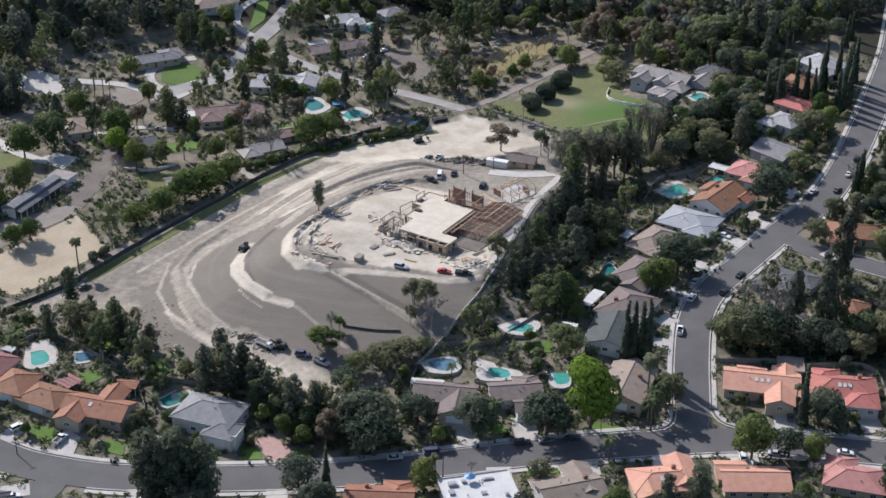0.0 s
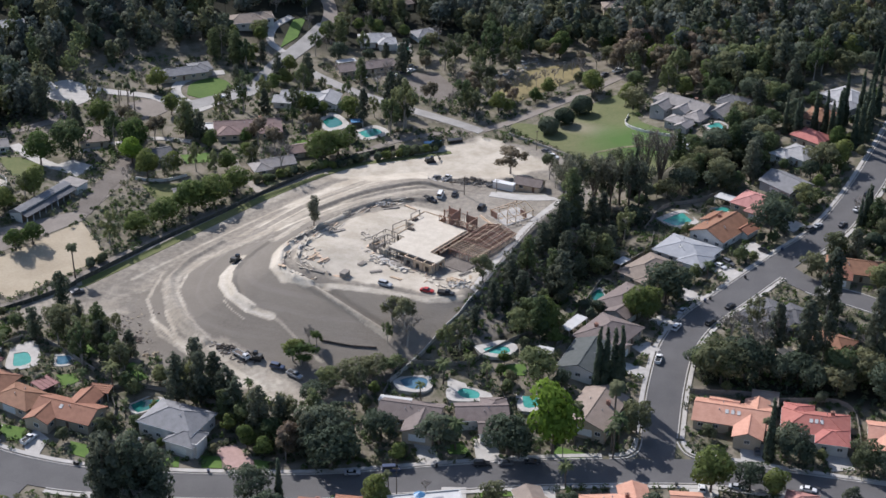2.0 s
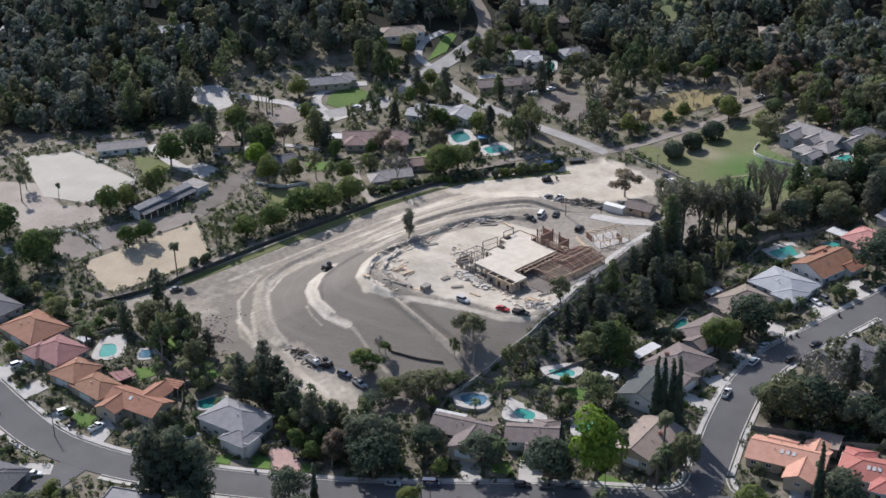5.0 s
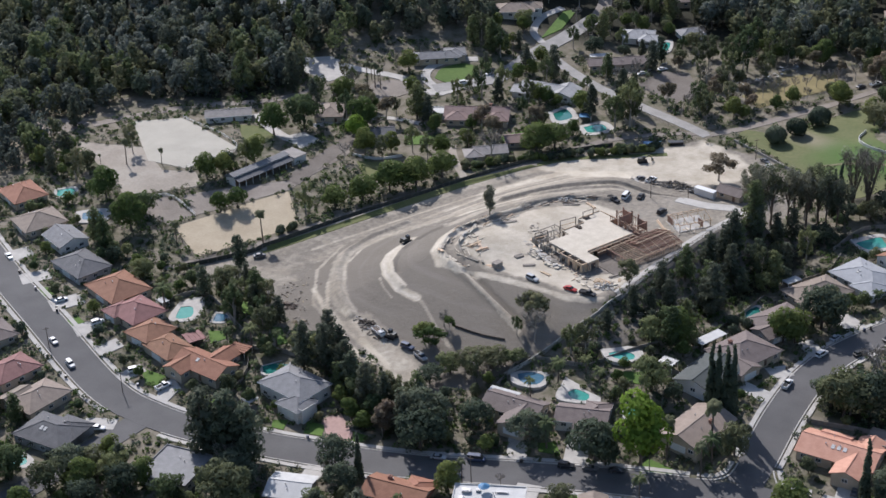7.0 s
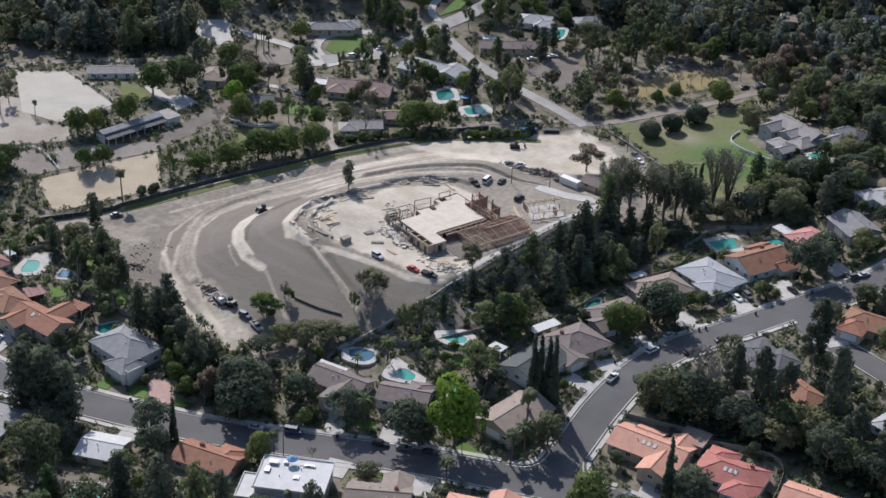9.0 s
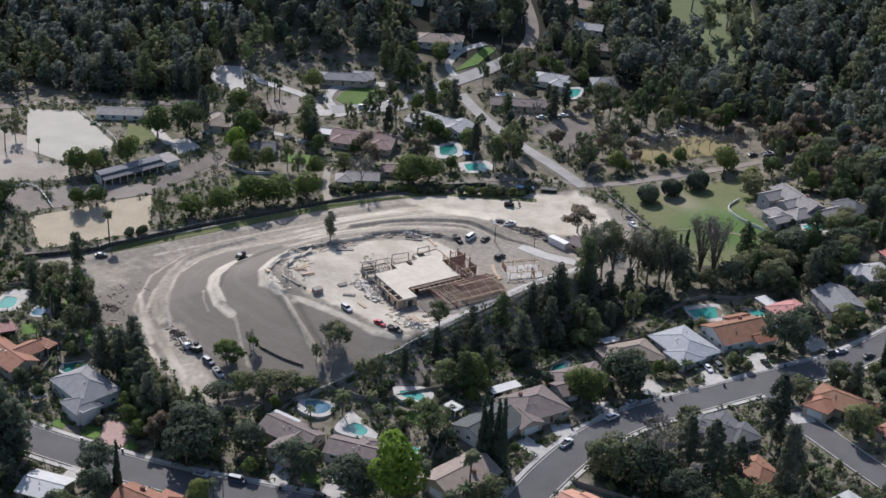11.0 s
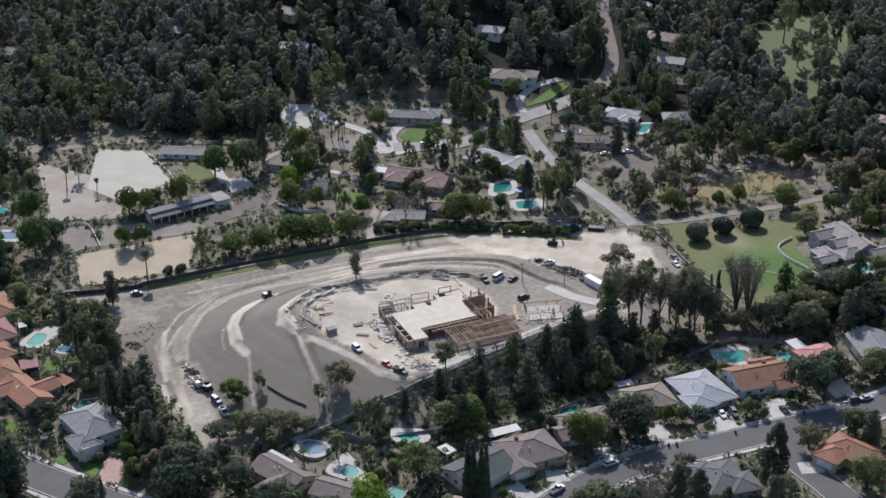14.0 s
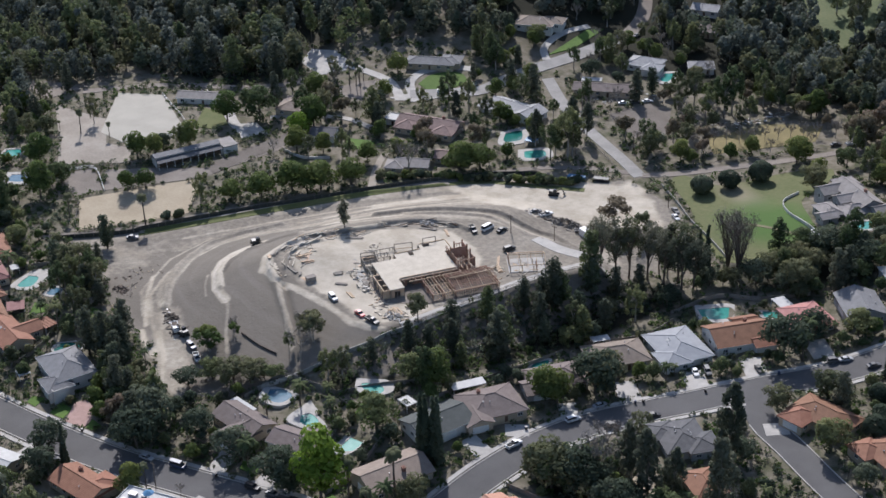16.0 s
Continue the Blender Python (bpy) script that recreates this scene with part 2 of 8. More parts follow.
BERMS = [
    ([(-28, 33), (-37, 23), (-44, 12), (-47.5, 3), (-47.5, -5), (-43, -12), (-36, -16)], 0.9, 1.9),
    ([(-38, 12), (-42, 4), (-42, -4), (-38, -10)], 0.6, 1.3),
    ([(-30, 34), (-18, 44.5), (-6, 49), (0, 48)], 0.9, 1.7),
    ([(-42, -13.5), (-33, -20.5), (-20, -31.5), (-9, -41), (-5.5, -47)], 0.8, 1.5),
    ([(-32.5, -17.5), (-27.5, -21.5), (-22, -26.8), (-16, -32.2), (-9, -38.6)], -0.75, 1.15),
    ([(-60, 6), (-62.4, -3), (-61.6, -11), (-58.6, -17.5)], -0.35, 1.2),
    ([(-53, 19), (-59.5, 8), (-62.5, 0), (-62.5, -10), (-61, -18), (-55, -25)], 0.45, 1.7),
    ([(-40, 46), (-22, 62), (-2, 72), (20, 75), (36, 69)], 1.0, 2.2),
    ([(-30, 50), (-16, 59), (0, 64), (14, 65)], 0.5, 1.5),
    ([(-72, 30), (-82, 17), (-86.5, 3), (-84, -12), (-77, -27), (-68, -40)], 0.7, 2.2),
    ([(-118, 2), (-100, 24), (-82, 46), (-62, 72), (-40, 94)], 0.5, 1.8),
]
BERM_BOXES = [(min(p[0] for p in line) - 3, max(p[0] for p in line) + 3, min(p[1] for p in line) - 3, max(p[1] for p in line) + 3) for line, _, _ in BERMS]


def berms(x, y):
    """Banks of pushed-up soil beside the tracks and round the pad."""
    z = 0.0
    for (line, high, half), (x0, x1, y0, y1) in zip(BERMS, BERM_BOXES):
        if x0 < x < x1 and y0 < y < y1:
            z += 1.6 * high * smooth(1 - line_distance(x, y, line) / half)
    return z


def ground(x, y):
    """The height of the ground."""
    z = land(x, y)
    if -100 < x < 75 and -66 < y < 102:
        toe = outline_distance(x, y, HILL_TOE)
        if toe < 0:
            top = outline_distance(x, y, HILL_TOP)
            share = 1.0 if top <= 0 else -toe / (top - toe)
            share = 0.65 * share + 0.35 * smooth(share)
            steep = smooth((x + 4) / 20) * smooth((y + 38) / 20)
            share += steep * (max(share, 0) ** 2.9 - share)
            z += (12.6 - z) * share + bump(x, y, -36, 4, 2.4, 14) + bump(x, y, -16, 26, 1.6, 14)
    return z + berms(x, y) if -145 < x < 75 and -86 < y < 140 else z

# ---- building tools ----


def mesh_of(name, verts, faces, mat=None):
    data = bpy.data.meshes.new(name)
    data.from_pydata(verts, [], faces)
    data.update()
    if mat:
        data.materials.append(mat)
    return data


def part(name, data, parent, label="", m=None):
    """One mesh as a part of a thing or of a part."""
    ob = new(name, data)
    ob.parent = parent
    if m is not None:
        ob.matrix_local = m
    return tagged(ob, label) if label else ob


def base(name, x, y, z, turn, label, category, group="", kind=""):
    """The empty that carries a thing's parts."""
    ob = new(name)
    ob.matrix_world = pose(x, y, z, 0, 0, turn)
    ob.empty_display_size = 0.5
    return tagged(ob, label, category, group, kind)


class Shape:
    """Collects solid pieces into one mesh."""

    def __init__(self):
        self.verts, self.faces = [], []

    def add(self, verts, faces):
        n = len(self.verts)
        self.verts += [tuple(v) for v in verts]
        self.faces += [tuple(n + i for i in f) for f in faces]
        return self

    def box(self, x0, y0, z0, x1, y1, z1, m=None):
        v = [(x, y, z) for z in (z0, z1) for x, y in ((x0, y0), (x1, y0), (x1, y1), (x0, y1))]
        if m is not None:
            v = [m @ Vector(p) for p in v]
        return self.add(v, [(3, 2, 1, 0), (4, 5, 6, 7), (0, 1, 5, 4), (1, 2, 6, 5), (2, 3, 7, 6), (3, 0, 4, 7)])

    def beam(self, a, b, w, h=None):
        """A squared timber from a to b."""
        a, b, h = Vector(a), Vector(b), h or w
        m = Matrix.Translation(a) @ (b - a).to_track_quat("Z", "Y").to_matrix().to_4x4()
        return self.box(-w / 2, -h / 2, 0, w / 2, h / 2, (b - a).length, m)

    def tube(self, points, radii, sides=7, cap=True):
        """A round limb through points."""
        rings, n = [], len(self.verts)
        for i, p in enumerate(points):
            p = Vector(p)
            d = (Vector(points[min(i + 1, len(points) - 1)]) - Vector(points[max(i - 1, 0)])).normalized()
            side = d.cross(Vector((0.13, 0.97, 0.21))).normalized()
            up = d.cross(side)
            rings.append([p + radii[i] * (math.cos(k * math.tau / sides) * side + math.sin(k * math.tau / sides) * up) for k in range(sides)])
        faces = [(i * sides + k, i * sides + (k + 1) % sides, (i + 1) * sides + (k + 1) % sides, (i + 1) * sides + k) for i in range(len(rings) - 1) for k in range(sides)]
        if cap:
            faces += [tuple(range(sides - 1, -1, -1)), tuple((len(rings) - 1) * sides + k for k in range(sides))]
        self.add([v for r in rings for v in r], faces)
        return self

    def mesh(self, name, mat):
        return mesh_of(name, self.verts, self.faces, mat)


def curve_points(points, step=3.0):
    """Points along a smooth line through the given ones."""
    p = [Vector((*q[:2], 0)) for q in points]
    p = [2 * p[0] - p[1], *p, 2 * p[-1] - p[-2]]
    out = []
    for i in range(1, len(p) - 2):
        n = max(1, round((p[i + 1] - p[i]).length / step))
        for k in range(n):
            s = k / n
            out.append(0.5 * (2 * p[i] + (p[i + 1] - p[i - 1]) * s + (2 * p[i - 1] - 5 * p[i] + 4 * p[i + 1] - p[i + 2]) * s * s + (3 * p[i] - p[i - 1] - 3 * p[i + 1] + p[i + 2]) * s**3))
    return out + [p[-2]]


def line_distance(x, y, points):
    best = 1e9
    for (ax, ay), (bx, by) in zip(points, points[1:]):
        ex, ey = bx - ax, by - ay
        s = min(1.0, max(0.0, ((x - ax) * ex + (y - ay) * ey) / (ex * ex + ey * ey + 1e-9)))
        best = min(best, (x - ax - s * ex) ** 2 + (y - ay - s * ey) ** 2)
    return math.sqrt(best)


def ribbon(name, points, left, right, lift, mat, deep=0.35, across=4):
    """A strip that follows the ground along a line, from one offset to another, with sides."""
    line = curve_points(points)
    rows = []
    for i, p in enumerate(line):
        d = (line[min(i + 1, len(line) - 1)] - line[max(i - 1, 0)]).normalized()
        side = Vector((-d.y, d.x, 0))
        row = []
        for k in range(across + 1):
            q = p + side * (left + (right - left) * k / across)
            row.append((q.x, q.y, ground(q.x, q.y) + lift))
        rows.append([(row[0][0], row[0][1], row[0][2] - deep), *row, (row[-1][0], row[-1][1], row[-1][2] - deep)])
    n = across + 3
    faces = [(i * n + k, i * n + k + 1, (i + 1) * n + k + 1, (i + 1) * n + k) for i in range(len(rows) - 1) for k in range(n - 1)]
    if left < right:
        faces = [f[::-1] for f in faces]
    return tagged(new(name, mesh_of(name, [v for r in rows for v in r], faces, mat)), kind="structure")


def patch(name, outline, mat, lift=0.12, cell=3.0, deep=0.3, round_off=0, flat=None):
    """A piece of ground cover with an outline, laid over the ground (or level at a height), with sides."""
    pts = [tuple(q[:2]) for q in curve_points([*outline, outline[0]], round_off)[:-1]] if round_off else list(outline)
    if sum(a[0] * b[1] - b[0] * a[1] for a, b in zip(pts, pts[1:] + pts[:1])) < 0:
        pts = pts[::-1]
    bm = bmesh.new()
    bm.faces.new([bm.verts.new((x, y, 0)) for x, y in pts])
    if flat is None:
        xs, ys = [p[0] for p in pts], [p[1] for p in pts]
        for axis, lo, hi in ((0, min(xs), max(xs)), (1, min(ys), max(ys))):
            v = (math.floor(lo / cell) + 1) * cell
            while v < hi:
                at, no = ((v, 0, 0), (1, 0, 0)) if axis == 0 else ((0, v, 0), (0, 1, 0))
                bmesh.ops.bisect_plane(bm, geom=bm.verts[:] + bm.edges[:] + bm.faces[:], plane_co=at, plane_no=no)
                v += cell
    for v in bm.verts:
        v.co.z = ground(v.co.x, v.co.y) + lift if flat is None else flat
    rim = [e for e in bm.edges if e.is_boundary]
    side = bmesh.ops.extrude_edge_only(bm, edges=rim)
    for v in side["geom"]:
        if isinstance(v, bmesh.types.BMVert):
            v.co.z -= deep
    bmesh.ops.recalc_face_normals(bm, faces=bm.faces[:])
    data = bpy.data.meshes.new(name)
    bm.to_mesh(data)
    bm.free()
    data.materials.append(mat)
    KEEP_OUT.append((pts, 0.5))
    return tagged(new(name, data), kind="structure")


KEEP_OUT, KEEP_LINES, REACH = [], [], {}


def is_free(x, y, gap=0.0):
    for outline, more in KEEP_OUT:
        lo_x, hi_x, lo_y, hi_y = REACH.setdefault(id(outline), (min(p[0] for p in outline), max(p[0] for p in outline), min(p[1] for p in outline), max(p[1] for p in outline)))
        far = more + gap + 1
        if lo_x - far < x < hi_x + far and lo_y - far < y < hi_y + far and outline_distance(x, y, outline) < more + gap:
            return False
    return all(line_distance(x, y, line) > wide + gap for line, wide in KEEP_LINES)

# ---- ground, roads ----
SITE = [(-142, -16), (-118, 7), (-100, 29), (-80, 53), (-58, 82), (-30, 110), (2, 122), (20, 134), (34, 128), (52, 118), (62, 100), (64, 74), (55, 50), (41, 29), (31, 8), (21, -14), (7, -42), (-8, -60), (-28, -78), (-42, -72), (-56, -60), (-80, -52), (-100, -36), (-122, -26)]
PALE_LINES = []
PALE_LINES.append(([(-62, 8), (-65, 1.5), (-66.2, -5), (-65.2, -12), (-62.5, -18), (-56, -25.5), (-48, -30)], 1.8, 0.75))
PALE_LINES.append(([(-63.5, 6), (-67, -4), (-66.6, -11), (-63.5, -18), (-56, -26.5), (-47.4, -30.5)], 1.0, 1.32))
PALE_LINES.append(([(-62, 5), (-64.5, -3), (-63.8, -11), (-60.5, -18), (-54, -24.5)], 0.6, 1.2))
PALE_LINES.append(([(-47.4, -30), (-44, -33.5), (-41.5, -37), (-37.6, -42.2), (-30, -50.9)], 0.8, 0.5))
PALE_LINES.append(([(-64.5, -20.5), (-61, -26), (-56.5, -30.5)], 0.4, 0.7))
PALE_LINES.append(([(-45, -9), (-42, -12.5), (-36.3, -16.2), (-27.5, -24.8), (-20.5, -31), (-9, -42.3)], 1.1, 0.54))
PALE_LINES.append(([(-36, 16), (-44, 8), (-48.6, 0), (-47.5, -7), (-42, -13.5), (-36, -17)], 1.5, 1.2))
PALE_LINES.append(([(-36, -17), (-26, -18)], 1.2, 0.9))
# streaks of pushed soil and broken ground on the rough western foot
for ax, ay, bx, by, much in ((-88, -24, -79, -37, 0.7), (-78, -38, -67, -50, 0.85), (-72, -37, -60, -49, 0.75), (-66, -53, -53, -64, 0.9), (-60, -51, -47, -63, 0.9), (-56, -59, -45, -69, 0.85), (-106, 22, -95, 36, 0.7), (-98, 26, -86, 40, 0.75), (-90, 44, -78, 57, 0.8)):
    PALE_LINES.append(([(ax, ay), ((ax + bx) / 2 + 0.8, (ay + by) / 2 - 0.6), (bx, by)], 1.0, much))
PALE_LINES.append(([(-26, -18), (-11, -21), (3, -26), (14, -24)], 1.4, 0.7))
# the wide track round the western foot, with its ruts
PALE_LINES.append(([(-62, 26), (-76, 16), (-86, 2), (-83, -14), (-75, -32), (-66, -43), (-54, -54), (-42, -66), (-36, -74)], 3.4, 0.44))
PALE_LINES.append(([(-90, 10), (-92, -10), (-84, -34), (-72, -46)], 0.8, 0.5))
PALE_LINES.append(([(-70, 22), (-80, 8), (-82, -8), (-76, -26), (-66, -40), (-52, -50), (-42, -60)], 0.7, 0.58))
PALE_LINES.append(([(-84, -20), (-78, -36), (-66, -48), (-54, -58), (-44, -70)], 0.8, 0.66))
PALE_LINES.append(([(-60, -52), (-50, -60), (-38, -74)], 0.8, 0.8))
PALE_LINES.append(([(-64, -44), (-50, -54), (-40, -66), (-32, -78)], 5.5, 0.56))
# the tracks round the north of the hill
PALE_LINES.append(([(-62, 26), (-50, 38), (-34, 62), (-14, 86), (8, 96), (32, 84), (48, 70)], 3.2, 0.52))
PALE_LINES.append(([(-56, 36), (-40, 60), (-20, 82), (4, 92)], 0.8, 0.75))
PALE_LINES.append(([(-60, 40), (-44, 66), (-22, 90), (2, 101)], 0.8, 0.72))
PALE_LINES.append(([(-84, 40), (-62, 68), (-36, 96), (-6, 112)], 4.4, 0.52))
PALE_LINES.append(([(-50, 62), (-34, 82), (-14, 98), (6, 104)], 3.6, 0.7))
PALE_LINES.append(([(-128, -14), (-104, 16), (-84, 40)], 3.0, 0.42))
PALE_LINES.append(([(-100, 6), (-80, 30), (-56, 58), (-30, 84)], 0.9, 0.55))
PALE_LINES.append(([(-52, 18), (-42, 34), (-24, 50), (-6, 58), (10, 66)], 2.4, 0.5))
PALE_LINES.append(([(-66, 34), (-48, 60), (-24, 82)], 2.0, 0.5))
PALE_LINES.append(([(10, 92), (22, 112), (26, 132)], 7.0, 0.8))
PALE_LINES.append(([(55, 52), (38, 64), (20, 70), (-8, 66), (-30, 50)], 1.4, 0.62))
PALE_LINES.append(([(-132, -18), (-116, -14), (-100, -18)], 4.0, 0.4))
BANK = [(7, -42), (21, -14), (31, 8), (41, 29), (55, 50), (66, 62), (70, 52), (58, 30), (50, 12), (42, -8), (34, -26), (22, -44)]
PALE_LINES.append(([(-30, 31), (-39, 22), (-46, 12), (-49.5, 3), (-49.5, -6), (-45, -13.5)], 1.5, 0.85))
PALE_LINES.append(([(-52, 30), (-40, 41), (-28, 50)], 1.2, 0.8))
PAD = [(-44, -2), (-27, -13), (-12, -17), (3, -22), (13, -21), (18, -12), (28, 8), (24, 22), (10, 38), (-4, 44), (-20, 36), (-36, 18)]
NORTH_DIRT = [(-40, 92), (-20, 84), (10, 84), (30, 90), (50, 104), (38, 124), (16, 128), (-14, 116)]
ROADS = {}
ROADS["main"] = [(-300, 60), (-250, 6), (-203, -38), (-166, -68), (-131, -95), (-110, -104.5), (-87, -109), (-55, -110.5), (-25, -109.5), (0, -106), (30, -102), (60, -100), (86, -100), (108, -105), (140, -112), (200, -126), (300, -150)]
ROADS["side"] = [(70.5, -94), (73.5, -78), (77, -60), (83, -37), (92, -19), (108, 0), (127, 21), (146, 40), (163, 66), (177, 92), (190, 118), (212, 166), (240, 240)]
ROADS["branch"] = [(124, 18), (134, 4), (147, -5), (166, -18), (205, -42)]
ROADS["close"] = [(-112, -108), (-117, -122), (-124, -140), (-132, -160)]
ROADS["horse_lane"] = [(-60, 206), (-38, 184), (-16, 167), (8, 150), (22, 139)]
ROADS["field_lane"] = [(22, 140), (36, 151), (58, 173), (82, 197), (104, 216)]
ROADS["far"] = [(-100, 164), (-80, 178), (-72, 206), (-61, 233), (-52, 264), (-58, 297), (-90, 355), (-110, 420)]


def grid_steps(lo, hi, fine_lo, fine_hi, fine, coarse):
    out = [-4200, -2600, -1600, -1000, -700]
    out = [v for v in out if v < lo - 60]
    v = lo
    while v < hi:
        out.append(v)
        v += fine if fine_lo <= v < fine_hi else coarse
    return out + [w for w in (hi, 700, 1000, 1600, 2600, 4200) if w >= hi]


# outlines by groves and bank where tree shade is painted into the ground
GROVE_SHADE = [
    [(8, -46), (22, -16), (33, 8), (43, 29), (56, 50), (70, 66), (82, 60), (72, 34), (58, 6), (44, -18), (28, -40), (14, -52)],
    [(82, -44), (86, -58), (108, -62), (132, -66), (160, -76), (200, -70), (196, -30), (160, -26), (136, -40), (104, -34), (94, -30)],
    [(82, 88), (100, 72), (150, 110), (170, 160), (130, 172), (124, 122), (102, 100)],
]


def make_ground():
    xs, ys = grid_steps(-340, 320, -148, 80, 0.76, 5.0), grid_steps(-270, 500, -86, 140, 0.76, 5.0)
    verts = [(x, y, ground(x, y)) for y in ys for x in xs]
    n = len(xs)
    faces = [(j * n + i, j * n + i + 1, (j + 1) * n + i + 1, (j + 1) * n + i) for j in range(len(ys) - 1) for i in range(n - 1)]
    soil = np.zeros(len(verts), np.float32)
    pale = np.zeros(len(verts), np.float32)
    litter_shade = np.array([max(smooth((y - 212 - 0.2 * abs(x + 40)) / 30), smooth((-x - 150) / 40) * smooth((y - 114) / 18), smooth((x - 185) / 20) * smooth((y + 170) / 60)) if abs(x) < 900 else 1.0 for x, y, z in verts], np.float32)
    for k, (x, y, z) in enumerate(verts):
        for shade in GROVE_SHADE:
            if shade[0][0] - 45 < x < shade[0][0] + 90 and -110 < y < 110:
                litter_shade[k] = max(litter_shade[k], 0.9 * smooth((3 - outline_distance(x, y, shade)) / 6))
        if -150 < x < 75 and -86 < y < 140:
            wob = 1.6 * noise.noise((x * 0.09, y * 0.09, 0)) + 0.8 * noise.noise((x * 0.3, y * 0.3, 3))
            edge = outline_distance(x, y, SITE) + wob
            if edge > 0:
                soil[k] = smooth((2 - outline_distance(x, y, BANK) - wob) / 4)
            if edge < 4:
                soil[k] = max(soil[k], smooth((2 - edge) / 4))
                worn = max(much * smooth(1.5 - (line_distance(x, y, line) + 0.6 * wob * min(1.0, wide / 4)) / wide) for line, wide, much in PALE_LINES)
                worn = max(worn, smooth((1.5 - outline_distance(x, y, PAD) - wob) / 3), 0.85 * smooth((3 - outline_distance(x, y, NORTH_DIRT) - 2 * wob) / 6))
                worn = max(worn, 0.3 * smooth((y - 0.35 * x - 26) / 25), 0.36 * smooth((3 - outline_distance(x, y, HILL_TOP) - wob) / 6), (0.28 + 0.14 * wob) * smooth((-0.8 * x + 0.3 * y - 66) / 10))
                pale[k] = worn
    data = mesh_of("ground", verts, faces)
    for name, values in (("soil", soil), ("pale", pale), ("litter_shade", litter_shade)):
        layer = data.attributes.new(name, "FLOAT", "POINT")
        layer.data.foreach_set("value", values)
    data.polygons.foreach_set("use_smooth", np.ones(len(faces), bool))
    m = bpy.data.materials.new("open_ground")
    m.use_nodes = True
    nodes, links = m.node_tree.nodes, m.node_tree.links
    where = nodes.new("ShaderNodeTexCoord")

    def tex(scale, detail, rough=0.6):
        t = nodes.new("ShaderNodeTexNoise")
        t.inputs["Scale"].default_value, t.inputs["Detail"].default_value, t.inputs["Roughness"].default_value = scale, detail, rough
        links.new(where.outputs["Object"], t.inputs["Vector"])
        s = nodes.new("ShaderNodeMapRange")
        s.inputs["From Min"].default_value, s.inputs["From Max"].default_value = 0.36, 0.64
        links.new(t.outputs["Fac"], s.inputs["Value"])
        return s.outputs["Result"]

    def mix(a, b, fac):
        t = nodes.new("ShaderNodeMix")
        t.data_type = "RGBA"
        for value, slot in ((a, "A"), (b, "B")):
            if isinstance(value, tuple):
                t.inputs[slot].default_value = (*value, 1)
            else:
                links.new(value, t.inputs[slot])
        links.new(fac, t.inputs["Factor"])
        return t.outputs["Result"]

    def worn_edge(name, scale, amount):
        a, t, s = nodes.new("ShaderNodeAttribute"), nodes.new("ShaderNodeMath"), nodes.new("ShaderNodeMapRange")
        a.attribute_name, t.operation = name, "MULTIPLY_ADD"
        links.new(tex(scale, 6), t.inputs[0])
        t.inputs[1].default_value = amount
        links.new(a.outputs["Fac"], t.inputs[2])
        s.inputs["From Min"].default_value, s.inputs["From Max"].default_value = amount * 0.5 + 0.2, amount * 0.5 + 0.8
        links.new(t.outputs["Value"], s.inputs["Value"])
        return s.outputs["Result"]

    yard = mix(mix((0.075, 0.08, 0.042), (0.16, 0.14, 0.1), tex(0.05, 6)), (0.225, 0.197, 0.155), tex(0.2, 6))
    strata = nodes.new("ShaderNodeMapping")
    strata.inputs["Scale"].default_value = (0.03, 0.03, 1.1)
    links.new(where.outputs["Object"], strata.inputs["Vector"])
    bands = nodes.new("ShaderNodeTexNoise")
    bands.inputs["Scale"].default_value, bands.inputs["Detail"].default_value = 1.0, 6
    links.new(strata.outputs["Vector"], bands.inputs["Vector"])
    banded = nodes.new("ShaderNodeMapRange")
    banded.inputs["From Min"].default_value, banded.inputs["From Max"].default_value = 0.5, 1.05
    links.new(bands.outputs["Fac"], banded.inputs["Value"])
    slope = mix(mix((0.152, 0.134, 0.110), (0.215, 0.192, 0.16), tex(0.045, 6)), (0.186, 0.165, 0.137), tex(0.9, 8, 0.7))
    slope = mix(slope, (0.25, 0.225, 0.195), banded.outputs["Result"])
    packed = mix((0.39, 0.34, 0.265), (0.555, 0.50, 0.41), tex(0.11, 8, 0.65))
    earth = mix(slope, packed, worn_edge("pale", 0.55, 0.2))
    # freshly turned, nearly white soil along the newest tracks
    newest = nodes.new("ShaderNodeAttribute")
    newest.attribute_name = "pale"
    fresh = nodes.new("ShaderNodeMapRange")
    fresh.inputs["From Min"].default_value, fresh.inputs["From Max"].default_value = 0.95, 1.4
    links.new(newest.outputs["Fac"], fresh.inputs["Value"])
    earth = mix(earth, mix((0.44, 0.39, 0.32), (0.62, 0.57, 0.49), tex(0.7, 6, 0.7)), fresh.outputs["Result"])
    # one dark tone: leaf litter in the far woods, painted shade in the outlines
    yard = mix(yard, (0.028, 0.028, 0.018), worn_edge("litter_shade", 0.05, 0.5))
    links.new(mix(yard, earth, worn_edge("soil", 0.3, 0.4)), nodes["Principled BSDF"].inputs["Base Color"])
    nodes["Principled BSDF"].inputs["Roughness"].default_value = 0.95
    nodes["Principled BSDF"].inputs["Specular IOR Level"].default_value = 0.2
    rise = nodes.new("ShaderNodeBump")
    rise.inputs["Strength"].default_value, rise.inputs["Distance"].default_value = 0.3, 0.35
    links.new(tex(0.8, 8, 0.7), rise.inputs["Height"])
    links.new(rise.outputs["Normal"], nodes["Principled BSDF"].inputs["Normal"])
    data.materials.append(m)
    return tagged(new("ground", data), "bare soil, dry yards and graded hill reaching the horizon", "ground", kind="structure")


